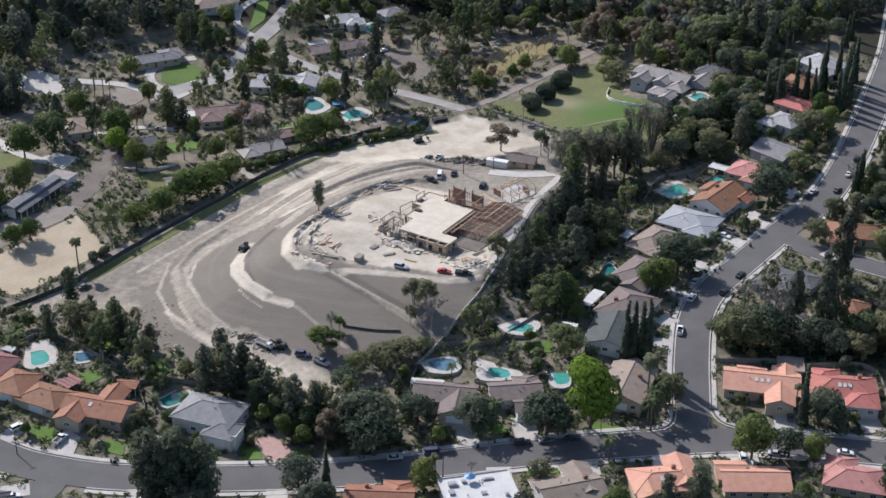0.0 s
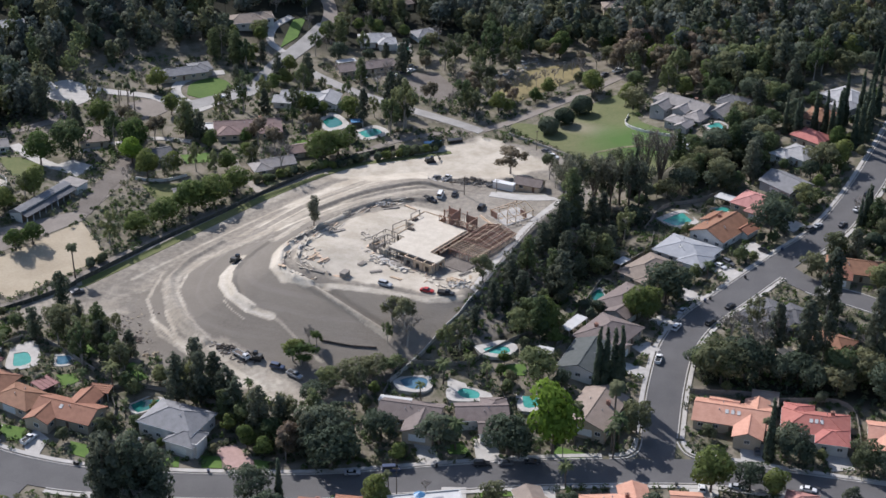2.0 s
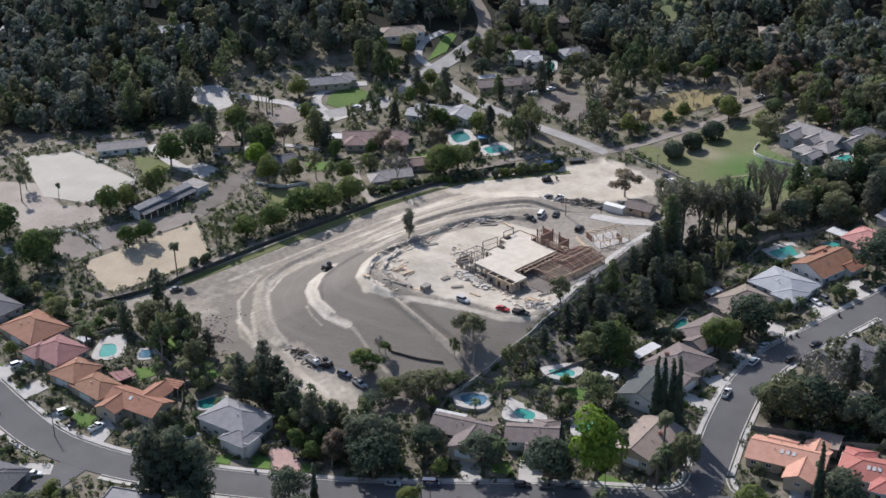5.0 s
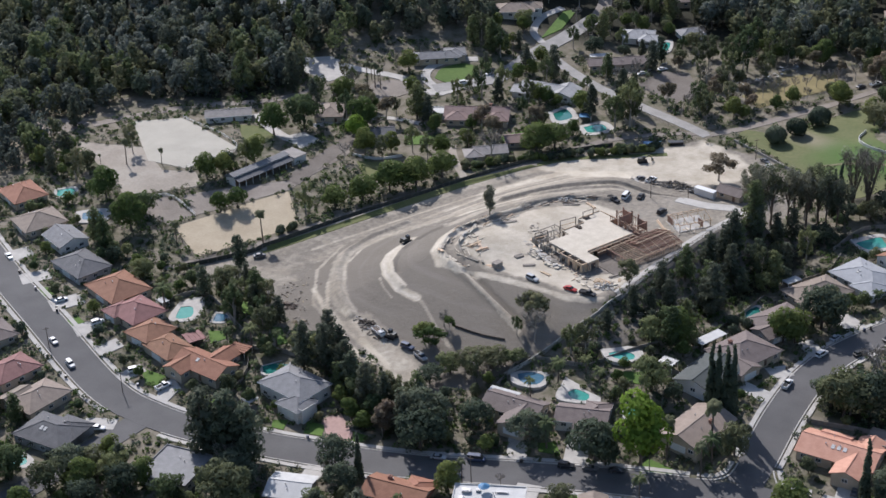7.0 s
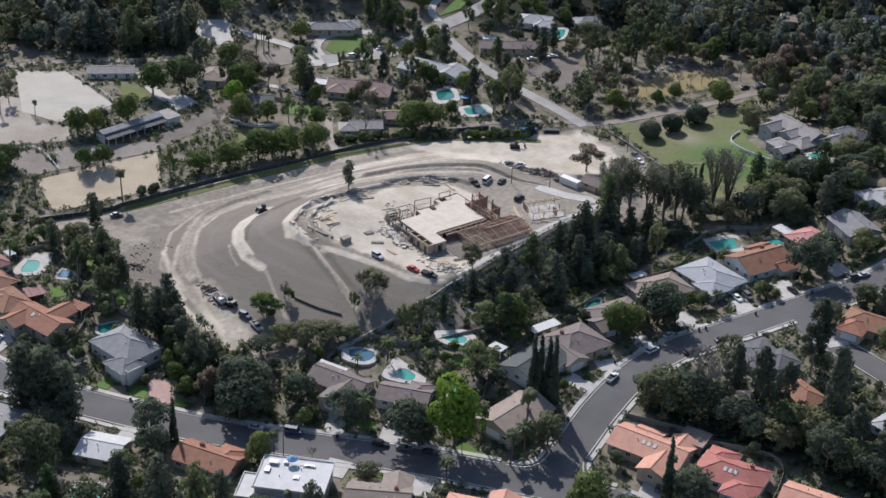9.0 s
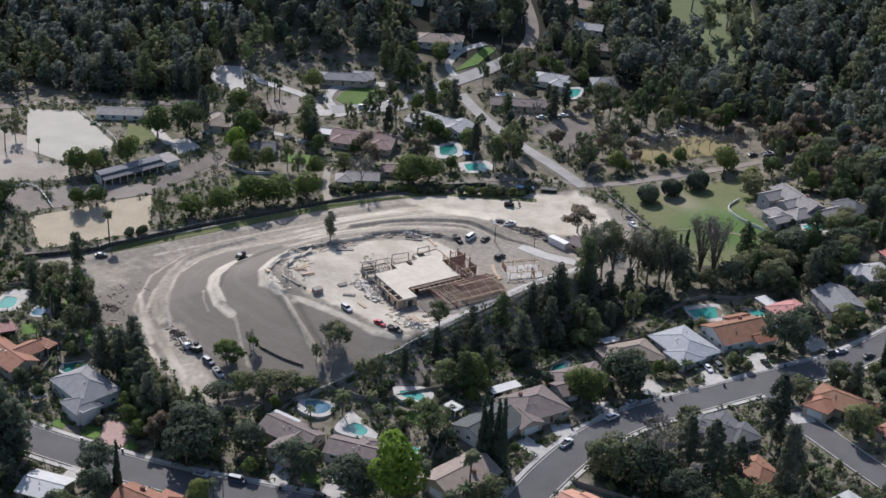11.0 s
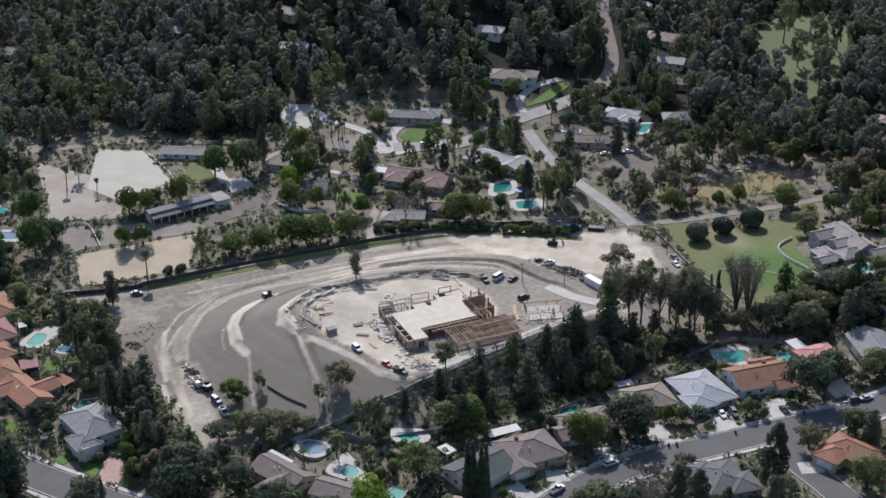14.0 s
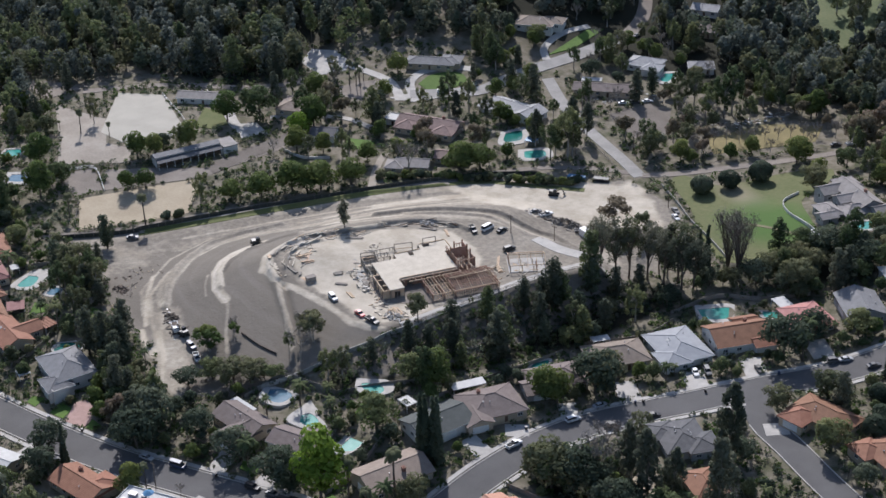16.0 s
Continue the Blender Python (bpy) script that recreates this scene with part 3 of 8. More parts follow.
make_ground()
KEEP_OUT.append((SITE, 0.0))
for name, half, mat in (("main", 5.7, ASPHALT), ("side", 5.2, ASPHALT), ("branch", 4.6, ASPHALT), ("close", 4.6, ASPHALT), ("horse_lane", 2.8, GRAVEL), ("field_lane", 2.0, GREY_DIRT), ("far", 3.4, GREY_DIRT)):
    ribbon("road", ROADS[name], -half, half, {"main": 0.20, "side": 0.19, "far": 0.2}.get(name, 0.18), mat)
    KEEP_LINES.append(([tuple(q[:2]) for q in curve_points(ROADS[name], 12)], half + (0.4 if name == "far" else 2.6)))


def stretch(line, lo, hi):
    """The part of a line between two values of x."""
    return [tuple(q[:2]) for q in curve_points(line, 5) if lo <= q.x <= hi]


for name, half, lo, hi, side in (("main", 5.7, -300, 58, 1), ("main", 5.7, 88, 260, 1), ("main", 5.7, -300, -120, -1), ("main", 5.7, -104, 260, -1)):
    way = stretch(ROADS[name], lo, hi)
    ribbon("kerb", way, side * half, side * (half + 0.35), 0.34, CONCRETE, 0.5, 1)
    ribbon("pavement", way, side * (half + 0.9), side * (half + 2.4), 0.32, CONCRETE, 0.5, 2)
for side, lo, hi in ((1, 72, 235), (-1, 72, 121), (-1, 131, 235)):
    way = stretch(ROADS["side"], lo, hi)
    ribbon("kerb", way, side * 5.2, side * 5.55, 0.33, CONCRETE, 0.5, 1)
    ribbon("pavement", way, side * 6.0, side * 7.4, 0.31, CONCRETE, 0.5, 2)
for corner in ([(67.2, -85), (65.8, -90.4), (62.2, -93.6), (57, -94.3)], [(89, -94.2), (83, -93.8), (79.2, -91), (77.6, -86)]):
    ribbon("kerb", corner, -0.1, 0.3, 0.34, CONCRETE, 0.5, 1)
    ribbon("pavement", corner, -2.5, -0.9, 0.32, CONCRETE, 0.5, 2)
for side in (1, -1):
    way = stretch(ROADS["branch"], 131, 200)
    ribbon("kerb", way, side * 4.6, side * 4.95, 0.33, CONCRETE, 0.5, 1)

# ---- ground covers, drives, pools ----


def field_turf():
    """Dry grass that turns green where it is watered and tan where it is worn, with ragged edges between them."""
    m = material("field_turf", (0.088, 0.106, 0.034), (0.15, 0.152, 0.064), 0.06, 0.95, 0.4, 12)
    nodes, links = m.node_tree.nodes, m.node_tree.links
    where, ragged = nodes.new("ShaderNodeTexCoord"), nodes.new("ShaderNodeTexNoise")
    ragged.inputs["Scale"].default_value, ragged.inputs["Detail"].default_value = 0.09, 7
    links.new(where.outputs["Object"], ragged.inputs["Vector"])
    colour = nodes["Principled BSDF"].inputs["Base Color"].links[0].from_socket
    for centre, stretch_by, turn, near, far, tint in (((62, 143, 0), (1, 3.2, 0), 0.72, 6, 26, (0.215, 0.195, 0.12)), ((87, 121, 0), (1, 1.5, 0), 0.5, 12, 30, (0.06, 0.118, 0.018))):
        shift, size, far_off, sway, share, mix = nodes.new("ShaderNodeVectorMath"), nodes.new("ShaderNodeVectorRotate"), nodes.new("ShaderNodeVectorMath"), nodes.new("ShaderNodeMath"), nodes.new("ShaderNodeMapRange"), nodes.new("ShaderNodeMix")
        shift.operation, far_off.operation, sway.operation, mix.data_type = "SUBTRACT", "LENGTH", "MULTIPLY_ADD", "RGBA"
        shift.inputs[1].default_value = centre
        size.rotation_type = "Z_AXIS"
        size.inputs["Angle"].default_value = turn
        spread = nodes.new("ShaderNodeVectorMath")
        spread.operation = "MULTIPLY"
        spread.inputs[1].default_value = stretch_by
        links.new(where.outputs["Object"], shift.inputs[0])
        links.new(shift.outputs["Vector"], size.inputs["Vector"])
        links.new(size.outputs["Vector"], spread.inputs[0])
        links.new(spread.outputs["Vector"], far_off.inputs[0])
        links.new(ragged.outputs["Fac"], sway.inputs[0])
        sway.inputs[1].default_value = -24
        links.new(far_off.outputs["Value"], sway.inputs[2])
        share.inputs["From Min"].default_value, share.inputs["From Max"].default_value = far - 12, near - 12
        links.new(sway.outputs["Value"], share.inputs["Value"])
        links.new(share.outputs["Result"], mix.inputs["Factor"])
        links.new(colour, mix.inputs["A"])
        mix.inputs["B"].default_value = (*tint, 1)
        colour = mix.outputs["Result"]
    links.new(colour, nodes["Principled BSDF"].inputs["Base Color"])
    return m


patch("riding_arena", [(-219, 94), (-198, 101), (-161, 75), (-173, 52), (-192, 56)], ARENA_SAND, 0.16)
patch("sand_ring", [(-157, 8), (-134, 36), (-126, 45), (-112, 22), (-139, -10)], TAN_SAND, 0.14)
patch("yard_dirt", [(-165, 31), (-131, 52), (-122, 93), (-115, 85), (-126, 46), (-153, 18)], GREY_DIRT, 0.12)
patch("paddock", [(-179, 19), (-170, 29), (-154, 18), (-160, 8)], GREY_DIRT, 0.13)
patch("west_dirt", [(-234, 70), (-201, 68), (-182, 49), (-168, 50), (-160, 40), (-186, 25), (-205, 44)], PALE_DIRT, 0.12)
patch("field", [(34, 140), (36, 149), (53, 147), (71, 170), (86, 180), (90, 160), (88, 143), (104, 117), (100, 103), (82, 89), (63, 107), (51, 124)], field_turf(), 0.14, round_off=6)
ribbon("footpath", [(68, 116), (80, 118), (92, 116), (101, 113)], -0.8, 0.8, 0.26, DRY_OLIVE)
patch("dry_meadow", [(29, 185), (44, 211), (66, 220), (69, 204), (38, 173)], DRY_GRASS, 0.14)
patch("bare_yard", [(-18, 187), (-9, 206), (3, 204), (13, 182), (3, 170)], BROWN_DIRT, 0.14)
patch("oval_lawn", [(-107, 171), (-107, 182), (-98, 190), (-90, 185), (-91, 176), (-99, 168)], FIELD_GREEN, 0.2, round_off=3)
patch("round_bed", [(-136, 150), (-128, 162), (-118, 164), (-112, 156), (-118, 146), (-128, 142)], GREY_DIRT, 0.2, round_off=3)
patch("forecourt", [(-172, 176), (-160, 180), (-148, 174), (-144, 166), (-152, 155), (-168, 163)], CONCRETE, 0.2)
patch("apron", [(-110, 152), (-98, 154), (-84, 172), (-84, 184), (-92, 172), (-102, 164)], CONCRETE, 0.24)
patch("paddock_grass", [(-171, 98), (-162, 99), (-150, 90), (-152, 82), (-160, 80)], FIELD, 0.2)
patch("stable_apron", [(-148, 90), (-141, 98), (-130, 92), (-136, 82)], CONCRETE, 0.2)
patch("far_arena", [(-266, 87), (-252, 92), (-238, 90), (-243, 74), (-262, 79)], GREY_DIRT, 0.2)
patch("hill_meadow", [(-12, 380), (-8, 423), (20, 420), (36, 385), (46, 342), (48, 306), (36, 302), (20, 324), (0, 354)], MEADOW_SHADED, 0.25, round_off=8)
patch("verge_lawn", [(-72, 226), (-69, 258), (-63, 264), (-65, 240)], LAWN, 0.3)
patch("cottage_lawn", [(-100, 108), (-88, 112), (-84, 104), (-96, 100)], LAWN, 0.2)
patch("cottage_lawn", [(-110, 78), (-92, 82), (-84, 70), (-100, 62)], FIELD, 0.2)
patch("pool_lawn", [(-62, 118), (-52, 128), (-46, 122), (-56, 112)], LAWN, 0.2)
ribbon("road", [(-104, 160), (-90, 170), (-79, 180), (-72, 206), (-61, 233), (-53, 258)], -4.2, 4.2, 0.3, GRAVEL)
ribbon("lane", [(-78, 106), (-76, 99), (-70, 86), (-64, 76)], -1.5, 1.5, 0.2, PALE_DIRT)
ribbon("lane", [(-168, 112), (-158, 100), (-147, 91), (-138, 88)], -2.4, 2.4, 0.24, CONCRETE)
ribbon("lane", [(-140, 106), (-126, 118), (-112, 124), (-96, 122)], -1.6, 1.6, 0.24, CONCRETE)
ribbon("lane", [(-128, 52), (-124, 72), (-120, 94), (-118, 110)], -4.0, 4.0, 0.2, BROWN_DIRT)
for way in ([(-76, 99), (-70, 86), (-64, 76)], [(-126, 62), (-120, 94), (-118, 110)], [(-168, 112), (-158, 100), (-147, 91)]):
    KEEP_LINES.append((way, 4.0))
for way in ([(-150, 172), (-121, 167), (-104, 152)], [(-102, 160), (-112, 182), (-94, 196)], [(-70, 222), (-77, 240), (-70, 262)], [(-100, 164), (-80, 176), (-72, 206), (-60, 236)]):
    KEEP_LINES.append((way, 5.0))
ribbon("lane", [(-150, 172), (-138, 170), (-121, 167), (-108, 157), (-104, 152)], -2.2, 2.2, 0.26, CONCRETE)
ribbon("lane", [(-102, 160), (-111, 170), (-112, 182), (-104, 192), (-94, 196)], -2.2, 2.2, 0.27, CONCRETE)
ribbon("lane", [(-70, 222), (-77, 232), (-77, 248), (-70, 262)], -1.8, 1.8, 0.32, CONCRETE)
ribbon("lane", [(-235, 88), (-205, 112), (-170, 128), (-150, 150)], -2.6, 2.6, 0.2, GREY_DIRT)
for lawn in ([(-125, -82), (-114.5, -84.5), (-114.5, -90), (-119, -90)], [(-100.5, -90), (-94, -92), (-94, -98), (-100, -95.5)], [(-112, -58), (-106, -57), (-104, -61), (-108, -65)], [(18.8, -110.8), (30.5, -109.2), (30.8, -112.3), (19.5, -113.5)], [(-72, -97.5), (-67.5, -96.4), (-67, -101.5), (-71.2, -101)], [(-61.5, -95.7), (-55.5, -96.2), (-54.5, -101.6), (-60.4, -101.5)], [(-46, -97.1), (-41, -98.2), (-41, -101.2), (-44.6, -101.5)]):
    patch("lawn", lawn, LAWN, 0.18)
for lawn in ([(-92, -50.7), (-89, -50.3), (-83, -58.6), (-86, -61)], [(-110, -36.5), (-106, -37.5), (-101, -45.3), (-105.6, -44.5)], [(9, -89.7), (14.3, -87.8), (17, -93.1), (10.5, -93.2)], [(-160, -60), (-154, -64), (-158, -68), (-163, -65)], [(-180, -45), (-175, -49), (-179, -53), (-184, -49)], [(42, -89), (50, -92), (50, -96), (40, -94)], [(26, -53), (34, -52), (34, -58), (27, -58)], [(-142, -82), (-136, -86), (-138, -89), (-144, -86)]):
    patch("lawn", lawn, LAWN, 0.18)


ribbon("lane", [(-146, -22), (-122, 4), (-101, 29), (-80.5, 53), (-66, 71), (-51.5, 86), (-40, 98.5), (-27, 115), (-16, 126), (2, 136), (20, 141)], -1.7, 1.7, 0.16, GREY_DIRT)
ribbon("verge", [(-120, 2), (-101, 24), (-82, 48), (-60, 77), (-33, 104), (-8, 114), (8, 120)], -4.4, -1.4, 0.12, FIELD)


def driveway(x0, y0, x1, y1, wide, mat=None):
    d = Vector((x1 - x0, y1 - y0)).normalized() * 1.0
    n = Vector((-d.y, d.x)) * wide / 2
    patch("driveway", [(x0 + n.x, y0 + n.y), (x0 - n.x, y0 - n.y), (x1 - n.x, y1 - n.y), (x1 + n.x, y1 + n.y)], mat or CONCRETE, 0.24)


patch("driveway", [(-57.4, -93.8), (-53.5, -88.9), (-46, -98), (-45.3, -102.3), (-52.4, -102.3)], PINK_PAVING, 0.24)
driveway(99.5, -86, 98.5, -96, 7)
driveway(123, -90, 124, -98, 7)
driveway(140, -92, 141, -103, 7)
patch("driveway", [(-114.2, -90), (-112, -84.4), (-107.1, -89.1), (-108.2, -96.5), (-112.5, -95.5)], CONCRETE, 0.24)
patch("east_yard", [(113, -36), (121, -34), (122, -46), (114, -50)], TAN_SAND, 0.2)
driveway(-124, -82, -129, -89, 5)
driveway(-149, -62, -156, -69, 7)
driveway(-138, -71, -143, -78, 6)
driveway(-164, -49, -172, -57, 8)
driveway(-184, -36, -192, -43, 8)
driveway(-200, -22, -206, -29, 8)
driveway(3, -88, 5, -98, 6)
driveway(21, -86, 22, -97, 7)
driveway(63, -50, 71, -53, 6)
driveway(70, -40, 76, -36, 6)
driveway(78, -17, 84, -24, 6)
driveway(87, 3, 94, -5, 7)
driveway(103, 19, 109, 11, 7)
driveway(116, 34, 122, 26, 7)
driveway(130, 52, 137, 44, 7)
driveway(12, -117, 12, -109, 7)
driveway(37, -117, 37, -108, 7)
driveway(60, -112, 60, -106, 8)
driveway(82, -113, 82, -106, 9)
driveway(107, -115, 108, -110, 7)
driveway(-18, -118, -17, -115, 6)
driveway(-50, -123, -50, -116, 6)
driveway(-88, -121, -88, -114, 6)
driveway(-128, -114, -118, -112, 6)
driveway(142, 4, 136, 0, 6)


def swimming_pool(label, water, deck=None, mat=None, deck_mat=None, grow=1.4):
    """A pool with its paved rim: the basin sunk into the deck."""
    cx, cy = sum(p[0] for p in water) / len(water), sum(p[1] for p in water) / len(water)
    rim = [tuple(q[:2]) for q in curve_points([*water, water[0]], 1.5)[:-1]]
    outer = deck or [(cx + (x - cx) * grow, cy + (y - cy) * grow) for x, y in water]
    outer = [tuple(q[:2]) for q in curve_points([*outer, outer[0]], 2.0)[:-1]]
    heights = [ground(x, y) for x, y in outer]
    z = 0.6 * sum(heights) / len(heights) + 0.4 * max(heights) + 0.2
    pool = base("swimming_pool", cx, cy, z, 0, label, "pool", "swimming pools")
    bm = bmesh.new()
    loops = []
    for line in (outer, rim):
        vs = [bm.verts.new((x - cx, y - cy, 0)) for x, y in line]
        loops.append([bm.edges.new((vs[i], vs[(i + 1) % len(vs)])) for i in range(len(vs))])
    bmesh.ops.triangle_fill(bm, edges=loops[0] + loops[1], use_beauty=True)
    for edges, drop in ((loops[0], 1.2), (loops[1], 0.5)):
        made = bmesh.ops.extrude_edge_only(bm, edges=edges)
        for v in made["geom"]:
            if isinstance(v, bmesh.types.BMVert):
                v.co.z -= drop
    bmesh.ops.recalc_face_normals(bm, faces=bm.faces[:])
    data = bpy.data.meshes.new("deck")
    bm.to_mesh(data)
    bm.free()
    data.materials.append(deck_mat or CONCRETE)
    part("deck", data, pool)
    part("water", mesh_of("water", [(x - cx, y - cy, -0.14) for x, y in rim], [tuple(range(len(rim)))], mat or WATER), pool)
    KEEP_OUT.append((outer, 0.6))


swimming_pool("freeform pool with rocks and pale deck", [(20.6, -45.3), (24.5, -43), (28.6, -44.3), (29, -47), (25.9, -48.2), (22, -47.2)], [(17.6, -44), (21.7, -40.2), (29, -40.2), (31.6, -44.6), (27, -50), (21, -49)])
swimming_pool("turquoise pool with broad white deck", [(12.5, -66), (14.4, -63.5), (19.1, -65.5), (19, -69), (14.6, -69)], [(9.6, -60), (10.1, -57), (14.1, -56.6), (15.7, -62.2), (22.9, -66.3), (21.6, -70.2), (10.2, -70.2)])
swimming_pool("oval pool beside a hedge", [(32.4, -66.5), (36.6, -66.5), (37, -72.5), (33, -73.5)], [(30.6, -65), (35.6, -64.4), (37.8, -68.6), (36.6, -75.2), (32, -75.6), (30.6, -71)])
swimming_pool("blue kidney pool below the fence", [(-5.2, -59.2), (-1.4, -57.2), (3.2, -58.4), (3, -62.8), (0.4, -64.4), (-3.4, -63)], [(-7.4, -59.6), (-2.1, -55.6), (4.6, -57.2), (4.8, -63.4), (1.4, -66), (-5.2, -64.8)], WATER_BLUE)
swimming_pool("deep green pool behind a house", [(57.6, -2.5), (61, 1.5), (62.5, -6), (58.6, -8.4)], None, WATER_DEEP, None, 1.25)
swimming_pool("turquoise pool with pale coping", [(88, 54), (97, 61), (100, 55), (93, 50)], [(86, 56), (97, 63.4), (102, 54), (95, 48.4), (91, 48)])
swimming_pool("narrow turquoise lap pool", [(108, 62), (113, 64), (114.6, 61), (110, 59)])
swimming_pool("green pool with stone deck", [(-46, 147), (-42, 153), (-37, 145), (-42, 140)], None, WATER_DEEP, None, 1.6)
swimming_pool("turquoise pool in a far garden", [(-17.5, 239), (-13, 241), (-12, 231), (-16, 231)], None, WATER, None, 1.5)
swimming_pool("bright blue-green estate pool", [(113.6, 127.6), (119, 131.4), (121.6, 126.8), (116.4, 123.6)], None, WATER)
swimming_pool("teal pool with white deck", [(-128, -46), (-124, -45), (-121.5, -51), (-126, -53.5)], [(-130, -42), (-123, -38), (-119, -52), (-128, -55)])
swimming_pool("blue spa pool with rocks", [(-114, -47), (-110, -47), (-109, -51), (-113, -52)], None, WATER_BLUE)
swimming_pool("covered dark green pool", [(-86, -73), (-80, -68), (-77, -72), (-83, -77)], None, WATER_DEEP, None, 1.2)
swimming_pool("blue pool in a white yard", [(-196, 9), (-190, 12), (-187, 7), (-193, 4)], None, WATER_BLUE, None, 1.7)
swimming_pool("turquoise pool by a russet house", [(-216, 25), (-211, 28), (-208, 23), (-213, 20)])
swimming_pool("large pale blue pool up the far road", [(-84, 362), (-72, 368), (-68, 360), (-80, 354)], None, WATER_BLUE)
swimming_pool("pale turquoise pool with white deck", [(-30, 136), (-24, 141), (-20, 136), (-26, 131)], None, WATER, None, 1.6)
swimming_pool("pale teal garden pool", [(-146, -136), (-138, -134), (-134, -138), (-142, -141)])
swimming_pool("teal pool behind conifers", [(-52, -146), (-45, -144), (-43, -150), (-50, -152)])

# ---- houses ----


def roof_shape(w, d, high, kind, pitch, over=0.6, thick=0.22):
    """A hip or gable roof over w x d, with its ridge along the longer side, eaves at the given height."""
    s = Shape()
    turned = d > w
    a, b = (d, w) if turned else (w, d)
    a, b = a / 2 + over, b / 2 + over
    rise = b * pitch
    if kind == "flat":
        s.box(-a, -b, high, a, b, high + 0.25)
        for x0, y0, x1, y1 in ((-a, -b, a, -b + 0.25), (-a, b - 0.25, a, b), (-a, -b + 0.25, -a + 0.25, b - 0.25), (a - 0.25, -b + 0.25, a, b - 0.25)):
            s.box(x0, y0, high + 0.25, x1, y1, high + 0.6)
    else:
        r = max(0.2, a - b) if kind == "hip" else a
        low = high - thick
        v = [(-a, -b, high), (a, -b, high), (a, b, high), (-a, b, high), (-r, 0, high + rise), (r, 0, high + rise), (-a, -b, low), (a, -b, low), (a, b, low), (-a, b, low)]
        if kind == "hip":
            f = [(0, 1, 5, 4), (2, 3, 4, 5), (1, 2, 5), (3, 0, 4), (0, 6, 7, 1), (1, 7, 8, 2), (2, 8, 9, 3), (3, 9, 6, 0), (9, 8, 7, 6)]
        else:
            v += [(-a, 0, high + rise - thick), (a, 0, high + rise - thick)]
            f = [(0, 1, 5, 4), (2, 3, 4, 5), (0, 6, 7, 1), (2, 8, 9, 3), (6, 10, 11, 7), (8, 11, 10, 9), (0, 4, 10, 6), (4, 3, 9, 10), (1, 7, 11, 5), (5, 11, 8, 2)]
        s.add(v, f)
        if kind == "hip":
            for x0, y0 in ((-a, -b), (a, -b), (a, b), (-a, b)):
                s.beam((x0, y0, high + 0.02), (math.copysign(r, x0), 0, high + rise + 0.03), 0.26, 0.14)
        for x0, x1 in ((-r, r),):
            s.box(x0, -0.14, high + rise - 0.04, x1, 0.14, high + rise + 0.1)
    if turned:
        s.verts = [(-y, x, z) for x, y, z in s.verts]
    return s, turned, rise


def wall_shape(w, d, high, kind, pitch, turned, rise, over=0.6, deep=2.2):
    s = Shape().box(-w / 2, -d / 2, -deep, w / 2, d / 2, high - 0.1)
    if kind == "gable":
        a, b = (d / 2, w / 2) if turned else (w / 2, d / 2)
        top = high + b * pitch + (over * pitch - 0.3)
        v = [(x, y, z) for x in (-a, a) for y, z in ((-b, high - 0.1), (b, high - 0.1), (0, top - 0.1))]
        if turned:
            v = [(-y, x, z) for x, y, z in v]
        s.add(v, [(0, 1, 2), (5, 4, 3), (0, 2, 5, 3), (2, 1, 4, 5)])
    return s


def window_meshes():
    frame_shape = Shape()
    for x0, z0, x1, z1 in ((-0.85, 0, 0.85, 0.1), (-0.85, 1.2, 0.85, 1.3), (-0.85, 0.1, -0.75, 1.2), (0.75, 0.1, 0.85, 1.2), (-0.04, 0.1, 0.04, 1.2)):
        frame_shape.box(x0, -0.08, z0, x1, 0.02, z1)
    pane = Shape().box(-0.75, -0.04, 0.1, 0.75, -0.02, 1.2)
    door = Shape().box(-0.5, -0.09, 0, 0.5, 0.02, 2.05).box(-0.38, -0.11, 1.1, 0.38, -0.09, 1.9).box(-0.38, -0.11, 0.2, 0.38, -0.09, 0.95)
    garage = Shape()
    for k in range(4):
        garage.box(-2.4, -0.08, 0.53 * k, 2.4, 0.02, 0.53 * k + 0.49)
    garage.box(-2.55, -0.04, 0, 2.55, 0.0, 2.25)
    vent = Shape().tube([(0, 0, -0.3), (0, 0, 0.5)], [0.12, 0.12], 8).tube([(0, 0, 0.5), (0, 0, 0.62)], [0.22, 0.12], 8)
    stack = Shape().box(-0.55, -0.45, -1.6, 0.55, 0.45, 1.1).box(-0.65, -0.55, 1.1, 0.65, 0.55, 1.25).box(-0.2, -0.2, 1.25, 0.2, 0.2, 1.5)
    return (frame_shape.mesh("window", TRIM_WHITE), pane.mesh("pane", PANE), door.mesh("door", DOOR_BROWN), garage.mesh("garage_door", TRIM_WHITE), vent.mesh("roof_vent", STEEL), stack.mesh("chimney", CHIMNEY_BRICK))


WINDOW, GLASS, DOOR, GARAGE_DOOR, VENT, CHIMNEY = window_meshes()
SKYLIGHT = Shape().box(-0.5, -0.7, 0, 0.5, 0.7, 0.18).mesh("skylight", ROOF_WHITE)
HOUSES = random.Random(11)


